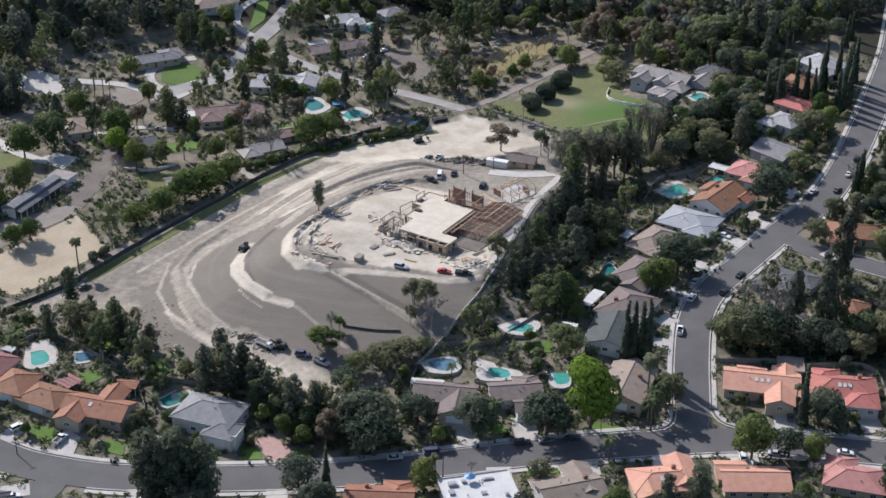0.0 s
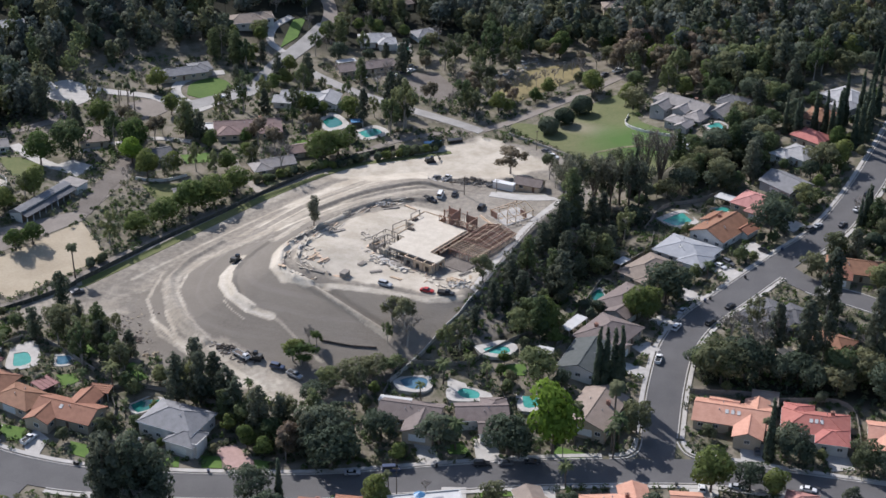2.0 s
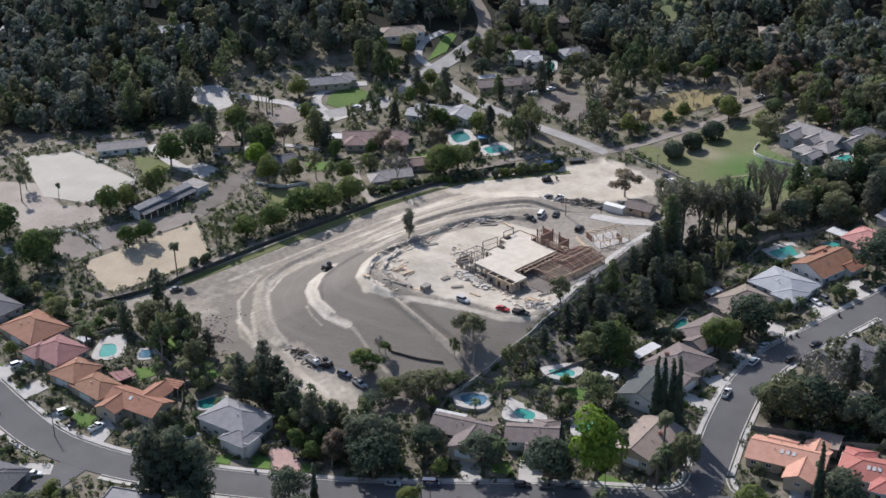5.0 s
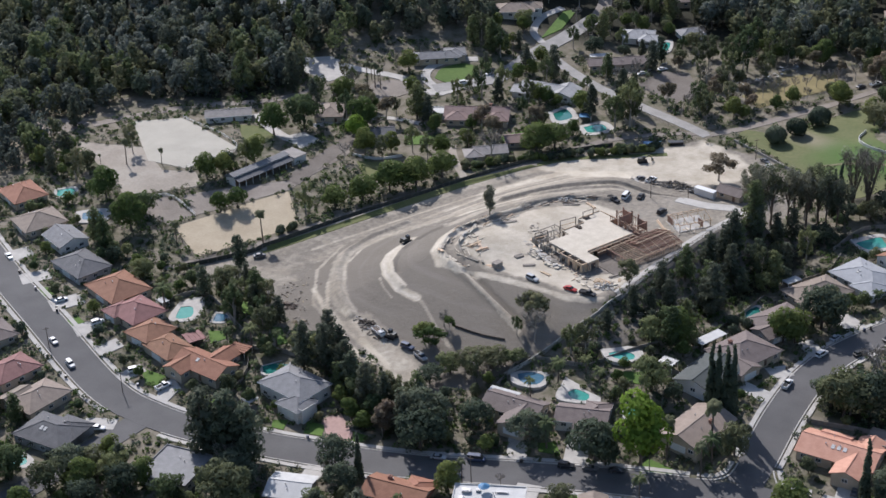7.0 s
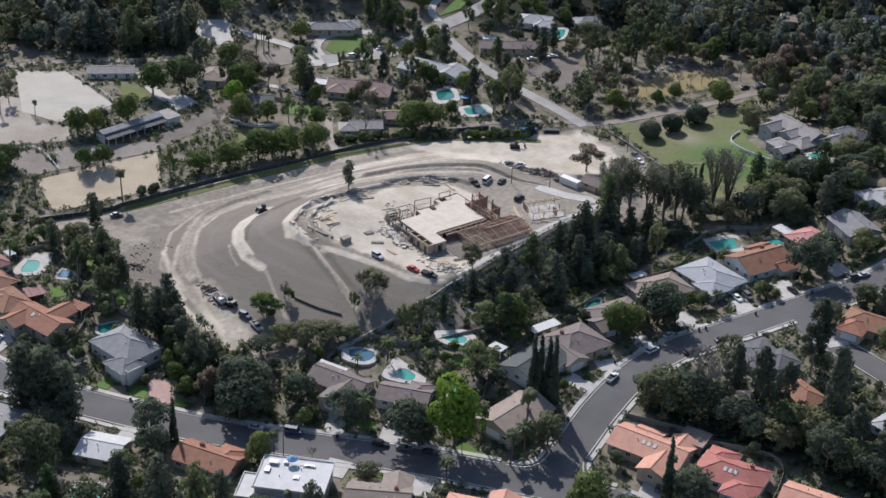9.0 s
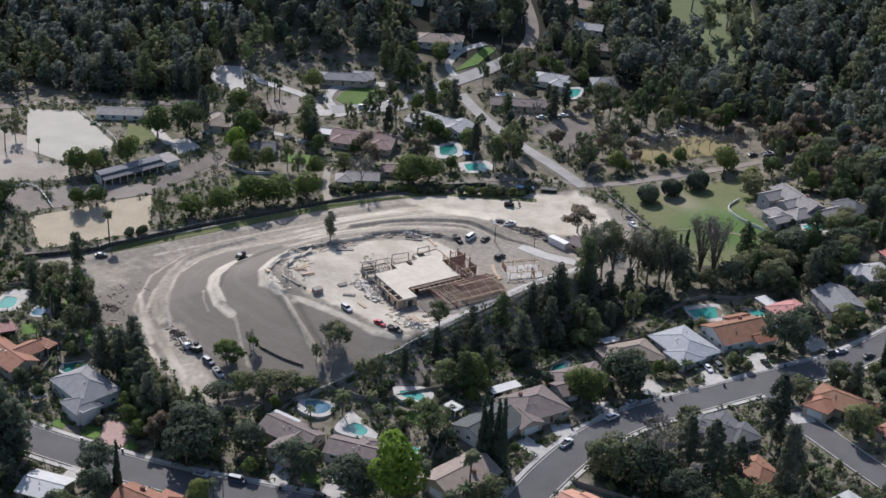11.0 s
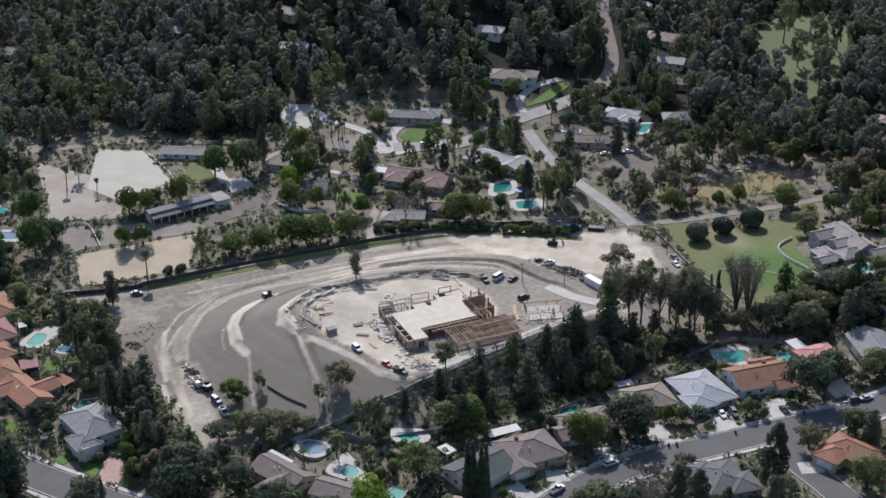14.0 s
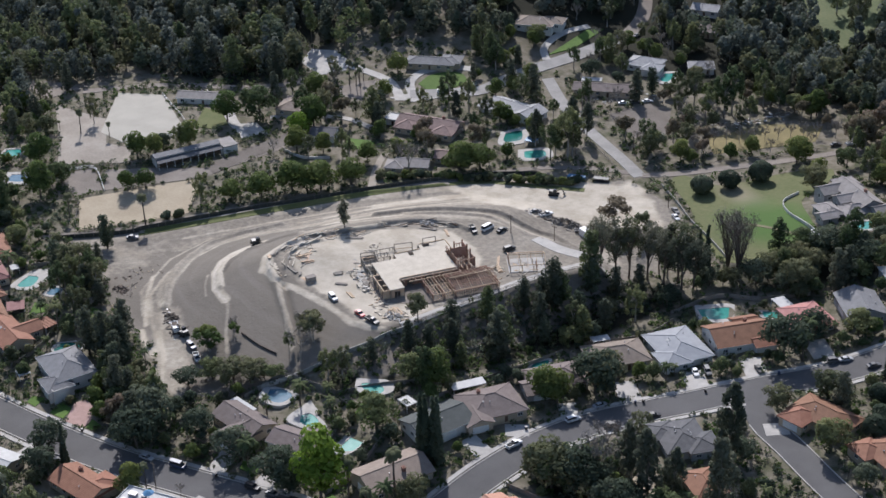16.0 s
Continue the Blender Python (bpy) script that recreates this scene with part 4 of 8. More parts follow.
def house(label, x, y, turn, w, d, roof, roof_mat, wall_mat=None, high=2.9, pitch=0.32, wings=(), garage=None, chimney=None, vents=2, skylights=0, category="house", lift=0.0):
    """A house round x, y: a main body and wings (dx, dy, w, d, roof, height change). garage: the side with the garage door (0 front, 1 right, 2 back, 3 left)."""
    wall_mat = wall_mat or STUCCO_CREAM
    pitch *= 1.15
    z = ground(x, y) + lift
    home = base("house", x, y, z, turn, label, category, "houses of the neighbourhood")
    here = pose(x, y, 0, 0, 0, turn)
    for n, (dx, dy, ww, dd, kind, more) in enumerate([(0, 0, w, d, roof, 0.0), *wings]):
        tall = high + more
        s, turned, rise = roof_shape(ww, dd, tall, kind, pitch)
        at = pose(dx, dy, 0.012 * n)
        part("roof", s.mesh("roof", roof_mat), home, "", at)
        wall = part("wall", wall_shape(ww, dd, tall, kind, pitch, turned, rise).mesh("wall", wall_mat), home, "", at)
        if kind != "flat" and wall_mat is STUCCO_WHITE:
            gx, gy = ww / 2 + 0.64, dd / 2 + 0.64
            for x0, y0, x1, y1 in ((-gx, -gy, gx, -gy + 0.1), (-gx, gy - 0.1, gx, gy), (-gx, -gy + 0.1, -gx + 0.1, gy - 0.1), (gx - 0.1, -gy + 0.1, gx, gy - 0.1)):
                if kind == "hip" or (x1 - x0 > y1 - y0) != turned:
                    part("gutter", Shape().box(x0, y0, tall - 0.24, x1, y1, tall - 0.03).mesh("gutter", TRIM_WHITE), home, "white eaves gutter", at)
        for side in range(4):
            long, half = (ww, dd / 2) if side % 2 == 0 else (dd, ww / 2)
            count = max(1, int(long / 4.2))
            for k in range(count):
                along = (k + 0.5) / count * long - long / 2
                m = at @ pose(0, 0, 0, 0, 0, side * 90) @ pose(along, -half, 0)
                p = m.translation
                if n == 0 and any(abs(p.x - a) < b / 2 + 0.3 and abs(p.y - e) < c / 2 + 0.3 for a, e, b, c, _, _ in wings):
                    continue
                if n > 0 and abs(p.x) < w / 2 + 0.3 and abs(p.y) < d / 2 + 0.3:
                    continue
                if garage == side and n == len(wings) and k == 0:
                    part("garage_door", GARAGE_DOOR, home, "", at @ pose(0, 0, 0, 0, 0, side * 90) @ pose(0, -half - 0.005, 0.02))
                    continue
                if garage == side and n == len(wings) and abs(along) < 3.6:
                    continue
                if side == (garage or 0) and n == 0 and k == count // 2:
                    part("door", DOOR, home, "", m @ pose(0, -0.005, 0.02))
                    continue
                for level in range(1 + (tall > 4.6)):
                    win = part("window", WINDOW, home, "", m @ pose(0, -0.005, 0.95 + 2.6 * level))
                    part("pane", GLASS, win)
        KEEP_OUT.append(([tuple((here @ Vector((dx + sx * ww / 2, dy + sy * dd / 2, 0)))[:2]) for sx, sy in ((-1, -1), (1, -1), (1, 1), (-1, 1))], 1.6))
    a, b = (d, w) if d > w else (w, d)

    def on_roof(u, v):
        u, v = u * a / 2, v * b / 2
        top = high + (0.3 if roof == "flat" else ((b / 2 + 0.6) - abs(v)) * pitch)
        lean = 0 if roof == "flat" else math.degrees(math.atan(pitch)) * (-1 if v > 0 else 1)
        q = pose(u, v, top, lean)
        return pose(0, 0, 0, 0, 0, 90) @ q if d > w else q

    for k in range(vents):
        part("roof_vent", VENT, home, "", Matrix.Translation(on_roof(HOUSES.uniform(-0.4, 0.4), HOUSES.choice((-1, 1)) * HOUSES.uniform(0.2, 0.6)).translation))
    for k in range(skylights):
        part("skylight", SKYLIGHT, home, "white domed skylight", on_roof(-0.15 + 0.16 * k, -0.35) @ pose(0, 0, -0.03))
    if chimney:
        part("chimney", CHIMNEY, home, "", Matrix.Translation(on_roof(*chimney).translation))
    return home


HIP, GABLE, FLAT = "hip", "gable", "flat"
# between the hill and the main street
KEEP_LINES.append(([(-122, 4), (-101, 29), (-80.5, 53), (-66, 71), (-40, 98.5), (-16, 126)], 2.2))
GREY_HOUSE = house("white two-storey house with grey hipped roof", -70, -84, -24, 18, 13, HIP, SHINGLE_GREY, STUCCO_WHITE, 4.6, 0.36, [(7, -6, 9, 8, HIP, -1.2)], 0)
house("house with brown gabled roof and a front wing", -1, -77, -12, 18, 10, GABLE, SHINGLE_BROWN, STUCCO_CREAM, 2.9, 0.36, [(4.4, -6, 9, 11, GABLE, 0.05)], 0, None, 4)
house("house with pinkish brown roof and white garage", 20, -77.5, 4, 15, 9, GABLE, SHINGLE_BROWN, STUCCO_WHITE, 2.9, 0.34, [(4, 3, 7, 8, HIP, 0.05), (2, -8, 6.5, 6, GABLE, -0.3)], 0)
house("house with broad tan gabled roof beside the palms", 54, -76, -24, 13, 20, GABLE, TILE_TAN, STUCCO_CREAM, 3.4, 0.3, [], 0, (0.2, -0.5), 3)
house("house with slate green roof behind tall cypresses", 53, -51, -22, 13, 18, GABLE, SHINGLE_SLATE, STUCCO_WHITE, 3.0, 0.3, [], 1)
house("house with brown hipped roof and white patio", 61, -34, -36, 15, 18, HIP, SHINGLE_BROWN, STUCCO_CREAM, 3.0, 0.34, [(6, -7, 8, 8, GABLE, 0)], 1, (-0.3, 0.4))
house("house with grey-brown roof by a covered pool", 69, -9, -40, 12, 18, HIP, SHINGLE_BROWN, STUCCO_GREY, 2.9, 0.32, [(4, -7, 8, 9, GABLE, 0)], 1)
house("house with tan hipped roof and slate garage wing", 79, 13, -43, 13, 19, HIP, TILE_TAN, STUCCO_CREAM, 3.0, 0.34, [(6, -6, 8, 9, HIP, 0)], 1)
house("house with broad pale blue roof", 94, 27, -36, 19, 15, HIP, ROOF_BLUE, STUCCO_WHITE, 3.0, 0.26, [(6, -5, 9, 9, HIP, 0)], 0, None, 3, 1)
house("house with orange tiled gable roof beside a turquoise pool", 108, 42, -42, 14, 19, GABLE, TILE_ORANGE, STUCCO_WHITE, 3.2, 0.36, [(-6, 5, 7, 8, GABLE, -0.2), (6.6, 6, 6, 7, GABLE, -0.3)], 1, (0.4, 0.5), 3)
house("house with pink tiled roof", 124, 61, -36, 15, 13, HIP, TILE_PINK, STUCCO_CREAM, 3.0, 0.34, [(4, -6, 8, 8, HIP, 0)], 0)
house("house with grey shingled roof", 137, 74, -52, 15, 13, GABLE, SHINGLE_GREY, STUCCO_GREY, 3.2, 0.34, [], 0)
house("white house with pale roof on the rising street", 146, 97, -48, 12, 11, HIP, SHINGLE_PALE, STUCCO_WHITE, 3.2, 0.32, [(-4, -5, 7, 7, HIP, -0.4)])
house("house with red tiled roof", 153, 110, -46, 13, 10, HIP, TILE_RED, STUCCO_CREAM, 3.4, 0.36)
house("house with orange tiled roof between cypresses", 160, 129, -30, 11, 13, HIP, TILE_ORANGE, STUCCO_CREAM, 3.4, 0.36)
house("large house with grey roof up the street", 175, 147, -55, 17, 14, HIP, SHINGLE_PALE, STUCCO_WHITE, 3.6, 0.34, [(6, -8, 9, 9, HIP, 0)])
# east of the curving street
house("house with orange tiled roof at the street fork", 150, 12, -14, 19, 11, HIP, TILE_ORANGE, STUCCO_CREAM, 3.0, 0.36, [(-5, -6, 8, 9, HIP, 0)], 0)
house("house with small orange roof among trees", 133, -35, -40, 12, 9, HIP, TILE_ORANGE, STUCCO_CREAM, 3.0, 0.34)
house("house with dark grey many-sided roof", 117.5, -18, -44, 15, 13, HIP, SHINGLE_DARK, STUCCO_GREY, 2.9, 0.24, [(4.5, 4.5, 9, 9, HIP, 0.05), (-4, -5, 8, 8, HIP, 0.05)], None, None, 6)
house("house with grey metal roof and sun deck", 163, -42, -30, 14, 11, HIP, SHINGLE_PALE, STUCCO_WHITE, 3.0, 0.3)
house("corner house with salmon tiled roofs", 95, -76, -14, 22, 12, GABLE, TILE_SALMON, STUCCO_CREAM, 3.0, 0.34, [(5.4, -7, 8, 10, GABLE, 0.1), (7, 4, 7, 9, GABLE, 0.25), (-3, 4.6, 8, 6, GABLE, -0.1)], 0, None, 3, 3)
house("house with red tiled roof and skylights", 119, -80, -12, 19, 12, HIP, TILE_RED, STUCCO_WHITE, 3.2, 0.36, [(5, -6.4, 9, 8, HIP, 0.1), (-5, 5, 8, 8, HIP, 0.05)], 0, (0.5, 0.5), 3, 3)
house("low annexe with a flat brown roof", 106, -68, -12, 7, 7, FLAT, TILE_TAN, STUCCO_CREAM, 2.5, 0.2, (), None, None, 0, 0, "outbuilding")
house("house with orange tiled roof on the main street", 143, -85, -10, 18, 12, GABLE, TILE_SALMON, STUCCO_CREAM, 3.0, 0.34, [(-4, -6, 8, 9, GABLE, 0.05)], 0, None, 3)
house("house with brown roof far down the street", 168, -92, -10, 16, 12, HIP, SHINGLE_BROWN, STUCCO_CREAM)
house("house with russet tiled roof above the branch street", 174, 3, -32, 16, 12, HIP, TILE_ORANGE, STUCCO_CREAM, 3.0, 0.34, [(-5, -5, 8, 8, HIP, 0)])
# south of the main street
MODERN = house("white flat-roofed modern house with parapets", 5, -127, 10, 19, 14, FLAT, ROOF_WHITE, STUCCO_GREY, 5.4, 0.3, [(-11, -4, 6, 10, FLAT, -2.4), (-3, -9, 13, 4, FLAT, -2.6)], 2, None, 5)
for dx, dy, w, d, high in ((-6.5, 4, 2.4, 1.6, 0.9), (-3.2, 4.6, 1.2, 1.2, 0.7), (-7.6, 0.6, 1.4, 2.2, 0.6), (3.6, 4.4, 3.0, 0.9, 0.5), (6.8, -3.6, 1.0, 1.0, 0.8), (1.0, -1.4, 1.6, 1.6, 0.35)):
    part("roof_unit", Shape().box(dx - w / 2, dy - d / 2, 5.6, dx + w / 2, dy + d / 2, 5.65 + high).box(dx - w / 3, dy - d / 3, 5.65 + high, dx + w / 3, dy + d / 3, 5.75 + high).mesh("roof_unit", STEEL), MODERN, "grey metal roof unit")
part("parasol", Shape().tube([(-1.6, 4.6, 5.6), (-1.6, 4.6, 8.0)], [0.05, 0.05], 6).tube([(-1.6, 4.6, 7.5), (-1.6, 4.6, 8.3)], [1.7, 0.05], 8).mesh("parasol", PLASTIC_SHEET), MODERN, "blue parasol on the roof terrace")
house("two-storey house with tan gabled roof and blue awning", 30, -127, 14, 17, 11, GABLE, TILE_TAN, STUCCO_WHITE, 5.0, 0.3, [(4.6, 3.5, 7.4, 13, GABLE, 0.15), (-4, 7, 8, 6, HIP, -2.2)], 2, (0.55, 0.3), 4)
house("house with salmon tiled double gables", 57, -121, 4, 19, 11, HIP, TILE_SALMON, STUCCO_CREAM, 3.2, 0.34, [(5.4, 2.6, 7.6, 13, GABLE, 0.2), (-5.5, -4, 7, 8, GABLE, 0.1)], 2, (0.3, 0.4), 3, 2)
house("house with orange and salmon tiled roofs", 82, -122, -4, 18, 11, GABLE, TILE_SALMON, STUCCO_CREAM, 3.0, 0.34, [(-6, 4, 8, 8, GABLE, 0)], 2)
house("house with pink tiled roof by the bend", 110, -123, -20, 16, 11, HIP, TILE_PINK, STUCCO_CREAM, 3.0, 0.34, [(-4, 5, 8, 8, HIP, 0)], 2)
house("house with orange tiled gable roof", -22, -125, -7, 18, 10, GABLE, TILE_ORANGE, STUCCO_CREAM, 3.0, 0.34, [(5, 3, 8, 9, HIP, 0)], 2, (-0.4, 0.5))
house("house with white low roof", -52, -131, 4, 12, 11, GABLE, ROOF_WHITE, STUCCO_CREAM, 3.0, 0.24, [], 2)
house("house with flat grey roof and solar racks", -88, -131, -6, 15, 15, FLAT, SHINGLE_GREY, STUCCO_WHITE, 3.2)
house("house with dark grey hipped roof", -133, -124, -12, 18, 13, HIP, SHINGLE_DARK, STUCCO_GREY, 3.2, 0.34, [(4, 4, 10, 9, HIP, 0)], 2, None, 2, 2)
house("house with tan hipped roof by the close", -147, -108, -20, 12, 16, HIP, TILE_TAN, STUCCO_CREAM, 3.2, 0.34, [(-5, -4, 8, 9, GABLE, 0)])
house("house with plum tiled roof", -164, -96, -26, 12, 15, HIP, TILE_PLUM, STUCCO_CREAM, 3.2, 0.34)
house("house with brown roof along the bend", -182, -80, -34, 13, 15, HIP, SHINGLE_BROWN, STUCCO_CREAM)
# the western row
house("house with russet tiled roof", -153, -43, -32, 18, 15, HIP, TILE_ORANGE, STUCCO_CREAM, 3.0, 0.38, [], 0)
house("house with plum tiled roof between orange ones", -139, -56, -28, 15, 13, HIP, TILE_PLUM, STUCCO_CREAM, 3.0, 0.38, [(-5, -4, 7, 8, HIP, 0)], 0)
house("narrow house with orange tiled roof", -129, -66, -24, 11, 12, HIP, TILE_ORANGE, STUCCO_CREAM, 3.0, 0.34, [], 0)
house("house with brown tiled roof", -119, -73, -30, 14, 10, HIP, TILE_ORANGE, STUCCO_CREAM, 3.0, 0.34, [], 0)
house("house with wide orange tiled roof and two gables", -103, -79, -20, 19, 10, GABLE, TILE_ORANGE, STUCCO_CREAM, 3.0, 0.38, [(-5.6, -4.6, 7.6, 9, GABLE, 0.1), (1.5, 6, 7, 9, GABLE, 0.2)], 0, None, 1, 1)
house("house with dark brown roof", -174, -31, -30, 18, 13, HIP, SHINGLE_DARK, STUCCO_GREY, 3.0, 0.34, [], 0)
house("house with grey gabled roof", -190, -14, -34, 14, 11, GABLE, SHINGLE_GREY, STUCCO_WHITE, 3.0, 0.34, [], 0)
house("house with tan brown roof", -207, -4, -38, 15, 16, HIP, TILE_TAN, STUCCO_CREAM, 3.0, 0.34, [], 0)
house("house with russet roof and blue pool", -226, 16, -36, 17, 13, HIP, TILE_ORANGE, STUCCO_CREAM, 3.0, 0.36, [], 0)
# beyond the hill
house("pale long stable office with metal roof", -178, 104, 24, 19, 8, GABLE, SHINGLE_WARM, STUCCO_WHITE, 2.8, 0.3, category="barn")
house("house with tan roof by the riding yard", -137, 119, 16, 11, 15, HIP, TILE_TAN, STUCCO_CREAM)
house("long low house with red-brown roofs", -76, 135, 10, 27, 11, GABLE, SHINGLE_RUST, STUCCO_CREAM, 2.9, 0.34, [(9, -5, 9, 9, HIP, 0), (-8, -5, 9, 9, HIP, 0.1)], None, (0.4, 0.4), 3)
house("outbuilding with a dark and a tan roof", -60, 99, 24, 13, 8, GABLE, SHINGLE_WARM, STUCCO_CREAM, 2.7, 0.36, [(-7, -1.5, 7, 8, HIP, -0.2)], category="outbuilding")
house("open sided shed with brown roof", -51, 114, 24, 13, 8, GABLE, SHINGLE_RUST, STUCCO_CREAM, 2.5, 0.3, category="outbuilding")
house("small tan garden shed by the fence", -93, 70, 20, 6, 5, GABLE, SHINGLE_WARM, STUCCO_CREAM, 2.3, 0.34, (), None, None, 0, 0, "shed")
house("white annexe with flat roof beside the rust roofed house", -92, 132, 10, 7, 6, FLAT, ROOF_WHITE, STUCCO_WHITE, 2.6, 0.3, (), None, None, 0, 0, "outbuilding")
house("low tan roofed house in the far woods", -340, 172, 14, 19, 12, HIP, TILE_TAN, STUCCO_CREAM, 3.0, 0.34, [(7, -4, 9, 9, HIP, 0)])
house("pale roofed house above the riding yard", -196, 218, 18, 14, 9, GABLE, SHINGLE_PALE, STUCCO_WHITE)
house("dark roofed cottage behind a green yard", -108, 103, 26, 10, 9, GABLE, SHINGLE_DARK, STUCCO_WHITE)
house("low house with grey hipped roof by the oval lawn", -112, 189, 22, 22, 9, HIP, SHINGLE_GREY, STUCCO_CREAM, 2.8, 0.3, [(9, 3, 9, 10, HIP, 0)])
house("white roofed house with several wings", -55, 168, -8, 20, 10, GABLE, SHINGLE_PALE, STUCCO_WHITE, 2.9, 0.3, [(10, -1, 10, 12, GABLE, 0), (-8, -5, 8, 8, GABLE, 0)])
house("long house with dark brown roof", -31, 206, 22, 26, 9, GABLE, SHINGLE_BROWN, STUCCO_CREAM, 2.8, 0.3)
house("house with white hipped roofs", -28, 240, 8, 15, 11, HIP, SHINGLE_PALE, STUCCO_WHITE, 3.0, 0.34, [(5, -5, 8, 8, HIP, 0)])
house("house with pale brown roof below the woods", -90, 246, 16, 18, 12, HIP, TILE_TAN, STUCCO_WHITE, 3.0, 0.34, [(8, 3, 10, 9, HIP, 0)])
house("house with brown roof deep in the trees", -48, 336, 4, 16, 12, HIP, TILE_TAN, STUCCO_WHITE)
house("house with pale roof deep in the trees", -32, 312, 10, 13, 9, GABLE, SHINGLE_PALE, STUCCO_WHITE)
house("brown roofed house behind pines", -20, 290, 20, 15, 10, HIP, SHINGLE_BROWN, STUCCO_CREAM)
house("large estate house with warm grey gabled roofs", 108, 146, -38, 21, 9, GABLE, SHINGLE_WARM, STUCCO_GREY, 4.0, 0.42, [(-8, -6, 7, 10, GABLE, -0.6), (1, -5, 6, 8, GABLE, -0.3), (8.5, -6, 8, 11, HIP, -1.2), (14, 4, 9, 11, GABLE, -1), (-12, 3, 8, 8, HIP, -1.4)], None, (0.3, 0.3), 3)
house("estate pool house with warm grey hipped roof", 103, 131, -38, 10, 7, HIP, SHINGLE_WARM, STUCCO_GREY, 2.8, 0.38, [(4, -3, 5, 6, GABLE, 0)], None, None, 1)
house("estate garage with grey slate roof", 128, 149, -30, 12, 9, HIP, SHINGLE_DARK, STUCCO_WHITE, 3.0, 0.4)
house("tan roofed house glimpsed between tall trees", 90, 278, 4, 15, 9, HIP, TILE_TAN, STUCCO_CREAM)
house("pale roofed house glimpsed between tall trees", 128, 274, 12, 16, 9, GABLE, SHINGLE_PALE, STUCCO_WHITE)
house("small grey roofed house behind a pool", -5, 250, 30, 11, 9, HIP, SHINGLE_GREY, STUCCO_WHITE)
house("low pale house at the foot of the wooded slope", -277, 222, 10, 14, 9, HIP, SHINGLE_GREY, STUCCO_WHITE)
house("small house with tan roof on the wooded slope", -214, 242, -8, 12, 9, GABLE, TILE_TAN, STUCCO_CREAM)
house("white house hidden among tall trees", -115, 273, 14, 13, 9, HIP, SHINGLE_PALE, STUCCO_WHITE)
# a balcony before the grey roofed house, patio roofs behind others
TERRACE = Shape().box(-3.4, -2.6, -4.6, 3.4, 2.6, -0.1)
for x0, y0, x1, y1 in ((-3.4, -2.6, 3.4, -2.4), (3.2, -2.4, 3.4, 2.6), (-3.4, -2.4, -3.2, 1.0)):
    TERRACE.box(x0, y0, -0.1, x1, y1, 0.95)
part("balcony", TERRACE.mesh("balcony", STUCCO_WHITE), GREY_HOUSE, "white walled balcony over the garage", pose(9.2, -6.4, 3.0))


def patio_cover(x, y, turn, w, d, mat, label):
    """A low flat roof on posts."""
    cover = base("patio_cover", x, y, ground(x, y), turn, label, "patio cover", "patio covers")
    part("roof", Shape().box(-w / 2, -d / 2, 2.4, w / 2, d / 2, 2.55).mesh("roof", mat), cover)
    for px in (-w / 2 + 0.2, w / 2 - 0.2):
        for py in (-d / 2 + 0.2, d / 2 - 0.2):
            part("post", Shape().box(px - 0.08, py - 0.08, -0.6, px + 0.08, py + 0.08, 2.4).mesh("post", TRIM_WHITE), cover)
    for k in range(5):
        part("beam", Shape().box(-w / 2 - 0.2, -d / 2 + 0.1 + k * (d - 0.3) / 4, 2.56, w / 2 + 0.2, -d / 2 + 0.2 + k * (d - 0.3) / 4, 2.68).mesh("beam", mat), cover)


patio_cover(-113.4, -65.6, -42, 6.5, 6.2, TILE_PLUM, "brown flat patio cover behind a tiled house")
patio_cover(-96, -68, -10, 7, 5, TILE_ORANGE, "russet patio cover beside a garden")
patio_cover(-134, -47, -30, 4, 3, ROOF_WHITE, "white awning beside a pool")
patio_cover(-82, -92, -24, 4, 4, ROOF_WHITE, "white lean-to beside the grey roofed house")
patio_cover(40, -48, -20, 5, 4, STUCCO_WHITE, "white terrace cover beside a pool")

# ---- the building site on the hill ----
SITE_TURN = -36
BUILD = base("unfinished_house", 0, 10, 12.6, SITE_TURN, "half-framed timber house with pale deck on the hilltop", "building site")
DECK_Z = 3.4


def prism(outline, z0, z1):
    n = len(outline)
    return Shape().add([(x, y, z0) for x, y in outline] + [(x, y, z1) for x, y in outline], [tuple(range(n))[::-1], tuple(range(n, 2 * n))] + [(i, (i + 1) % n, n + (i + 1) % n, n + i) for i in range(n)])


DECK = [(-6, -11), (14.2, -11), (14.2, -6), (8, -6), (8, 15.2), (-4.6, 15.2), (-4.6, 18.2), (-12.8, 18.2), (-12.8, 8), (-9.4, 8), (-9.4, -2), (-6, -2)]
part("deck", prism(DECK, DECK_Z - 0.35, DECK_Z).mesh("deck", DECKING), BUILD, "pale plywood deck")
part("footing", prism([(-9, -14.6), (15.4, -14.6), (22.6, 0), (22.6, 26), (7, 26), (6, 23), (-14, 23), (-17, 4)], -1.0, 0.12).mesh("footing", GREY_DIRT), BUILD, "dusty grey footing slab")


def wall_panel(x0, y0, x1, y1, z0, z1, mat, holes=()):
    """A sheathed wall along a line, with openings (start, end, sill, head) along it."""
    d = Vector((x1 - x0, y1 - y0, 0))
    long = d.length
    m = Matrix.Translation((x0, y0, 0)) @ Matrix.Rotation(math.atan2(d.y, d.x), 4, "Z")
    s, at = Shape(), 0.0
    for a, b, sill, head in sorted(holes):
        s.box(at, -0.08, z0, a, 0.08, z1, m)
        if sill > z0:
            s.box(a, -0.08, z0, b, 0.08, sill, m)
        if head < z1:
            s.box(a, -0.08, head, b, 0.08, z1, m)
        at = b
    s.box(at, -0.08, z0, long, 0.08, z1, m)
    return part("wall_panel", s.mesh("wall_panel", mat), BUILD)


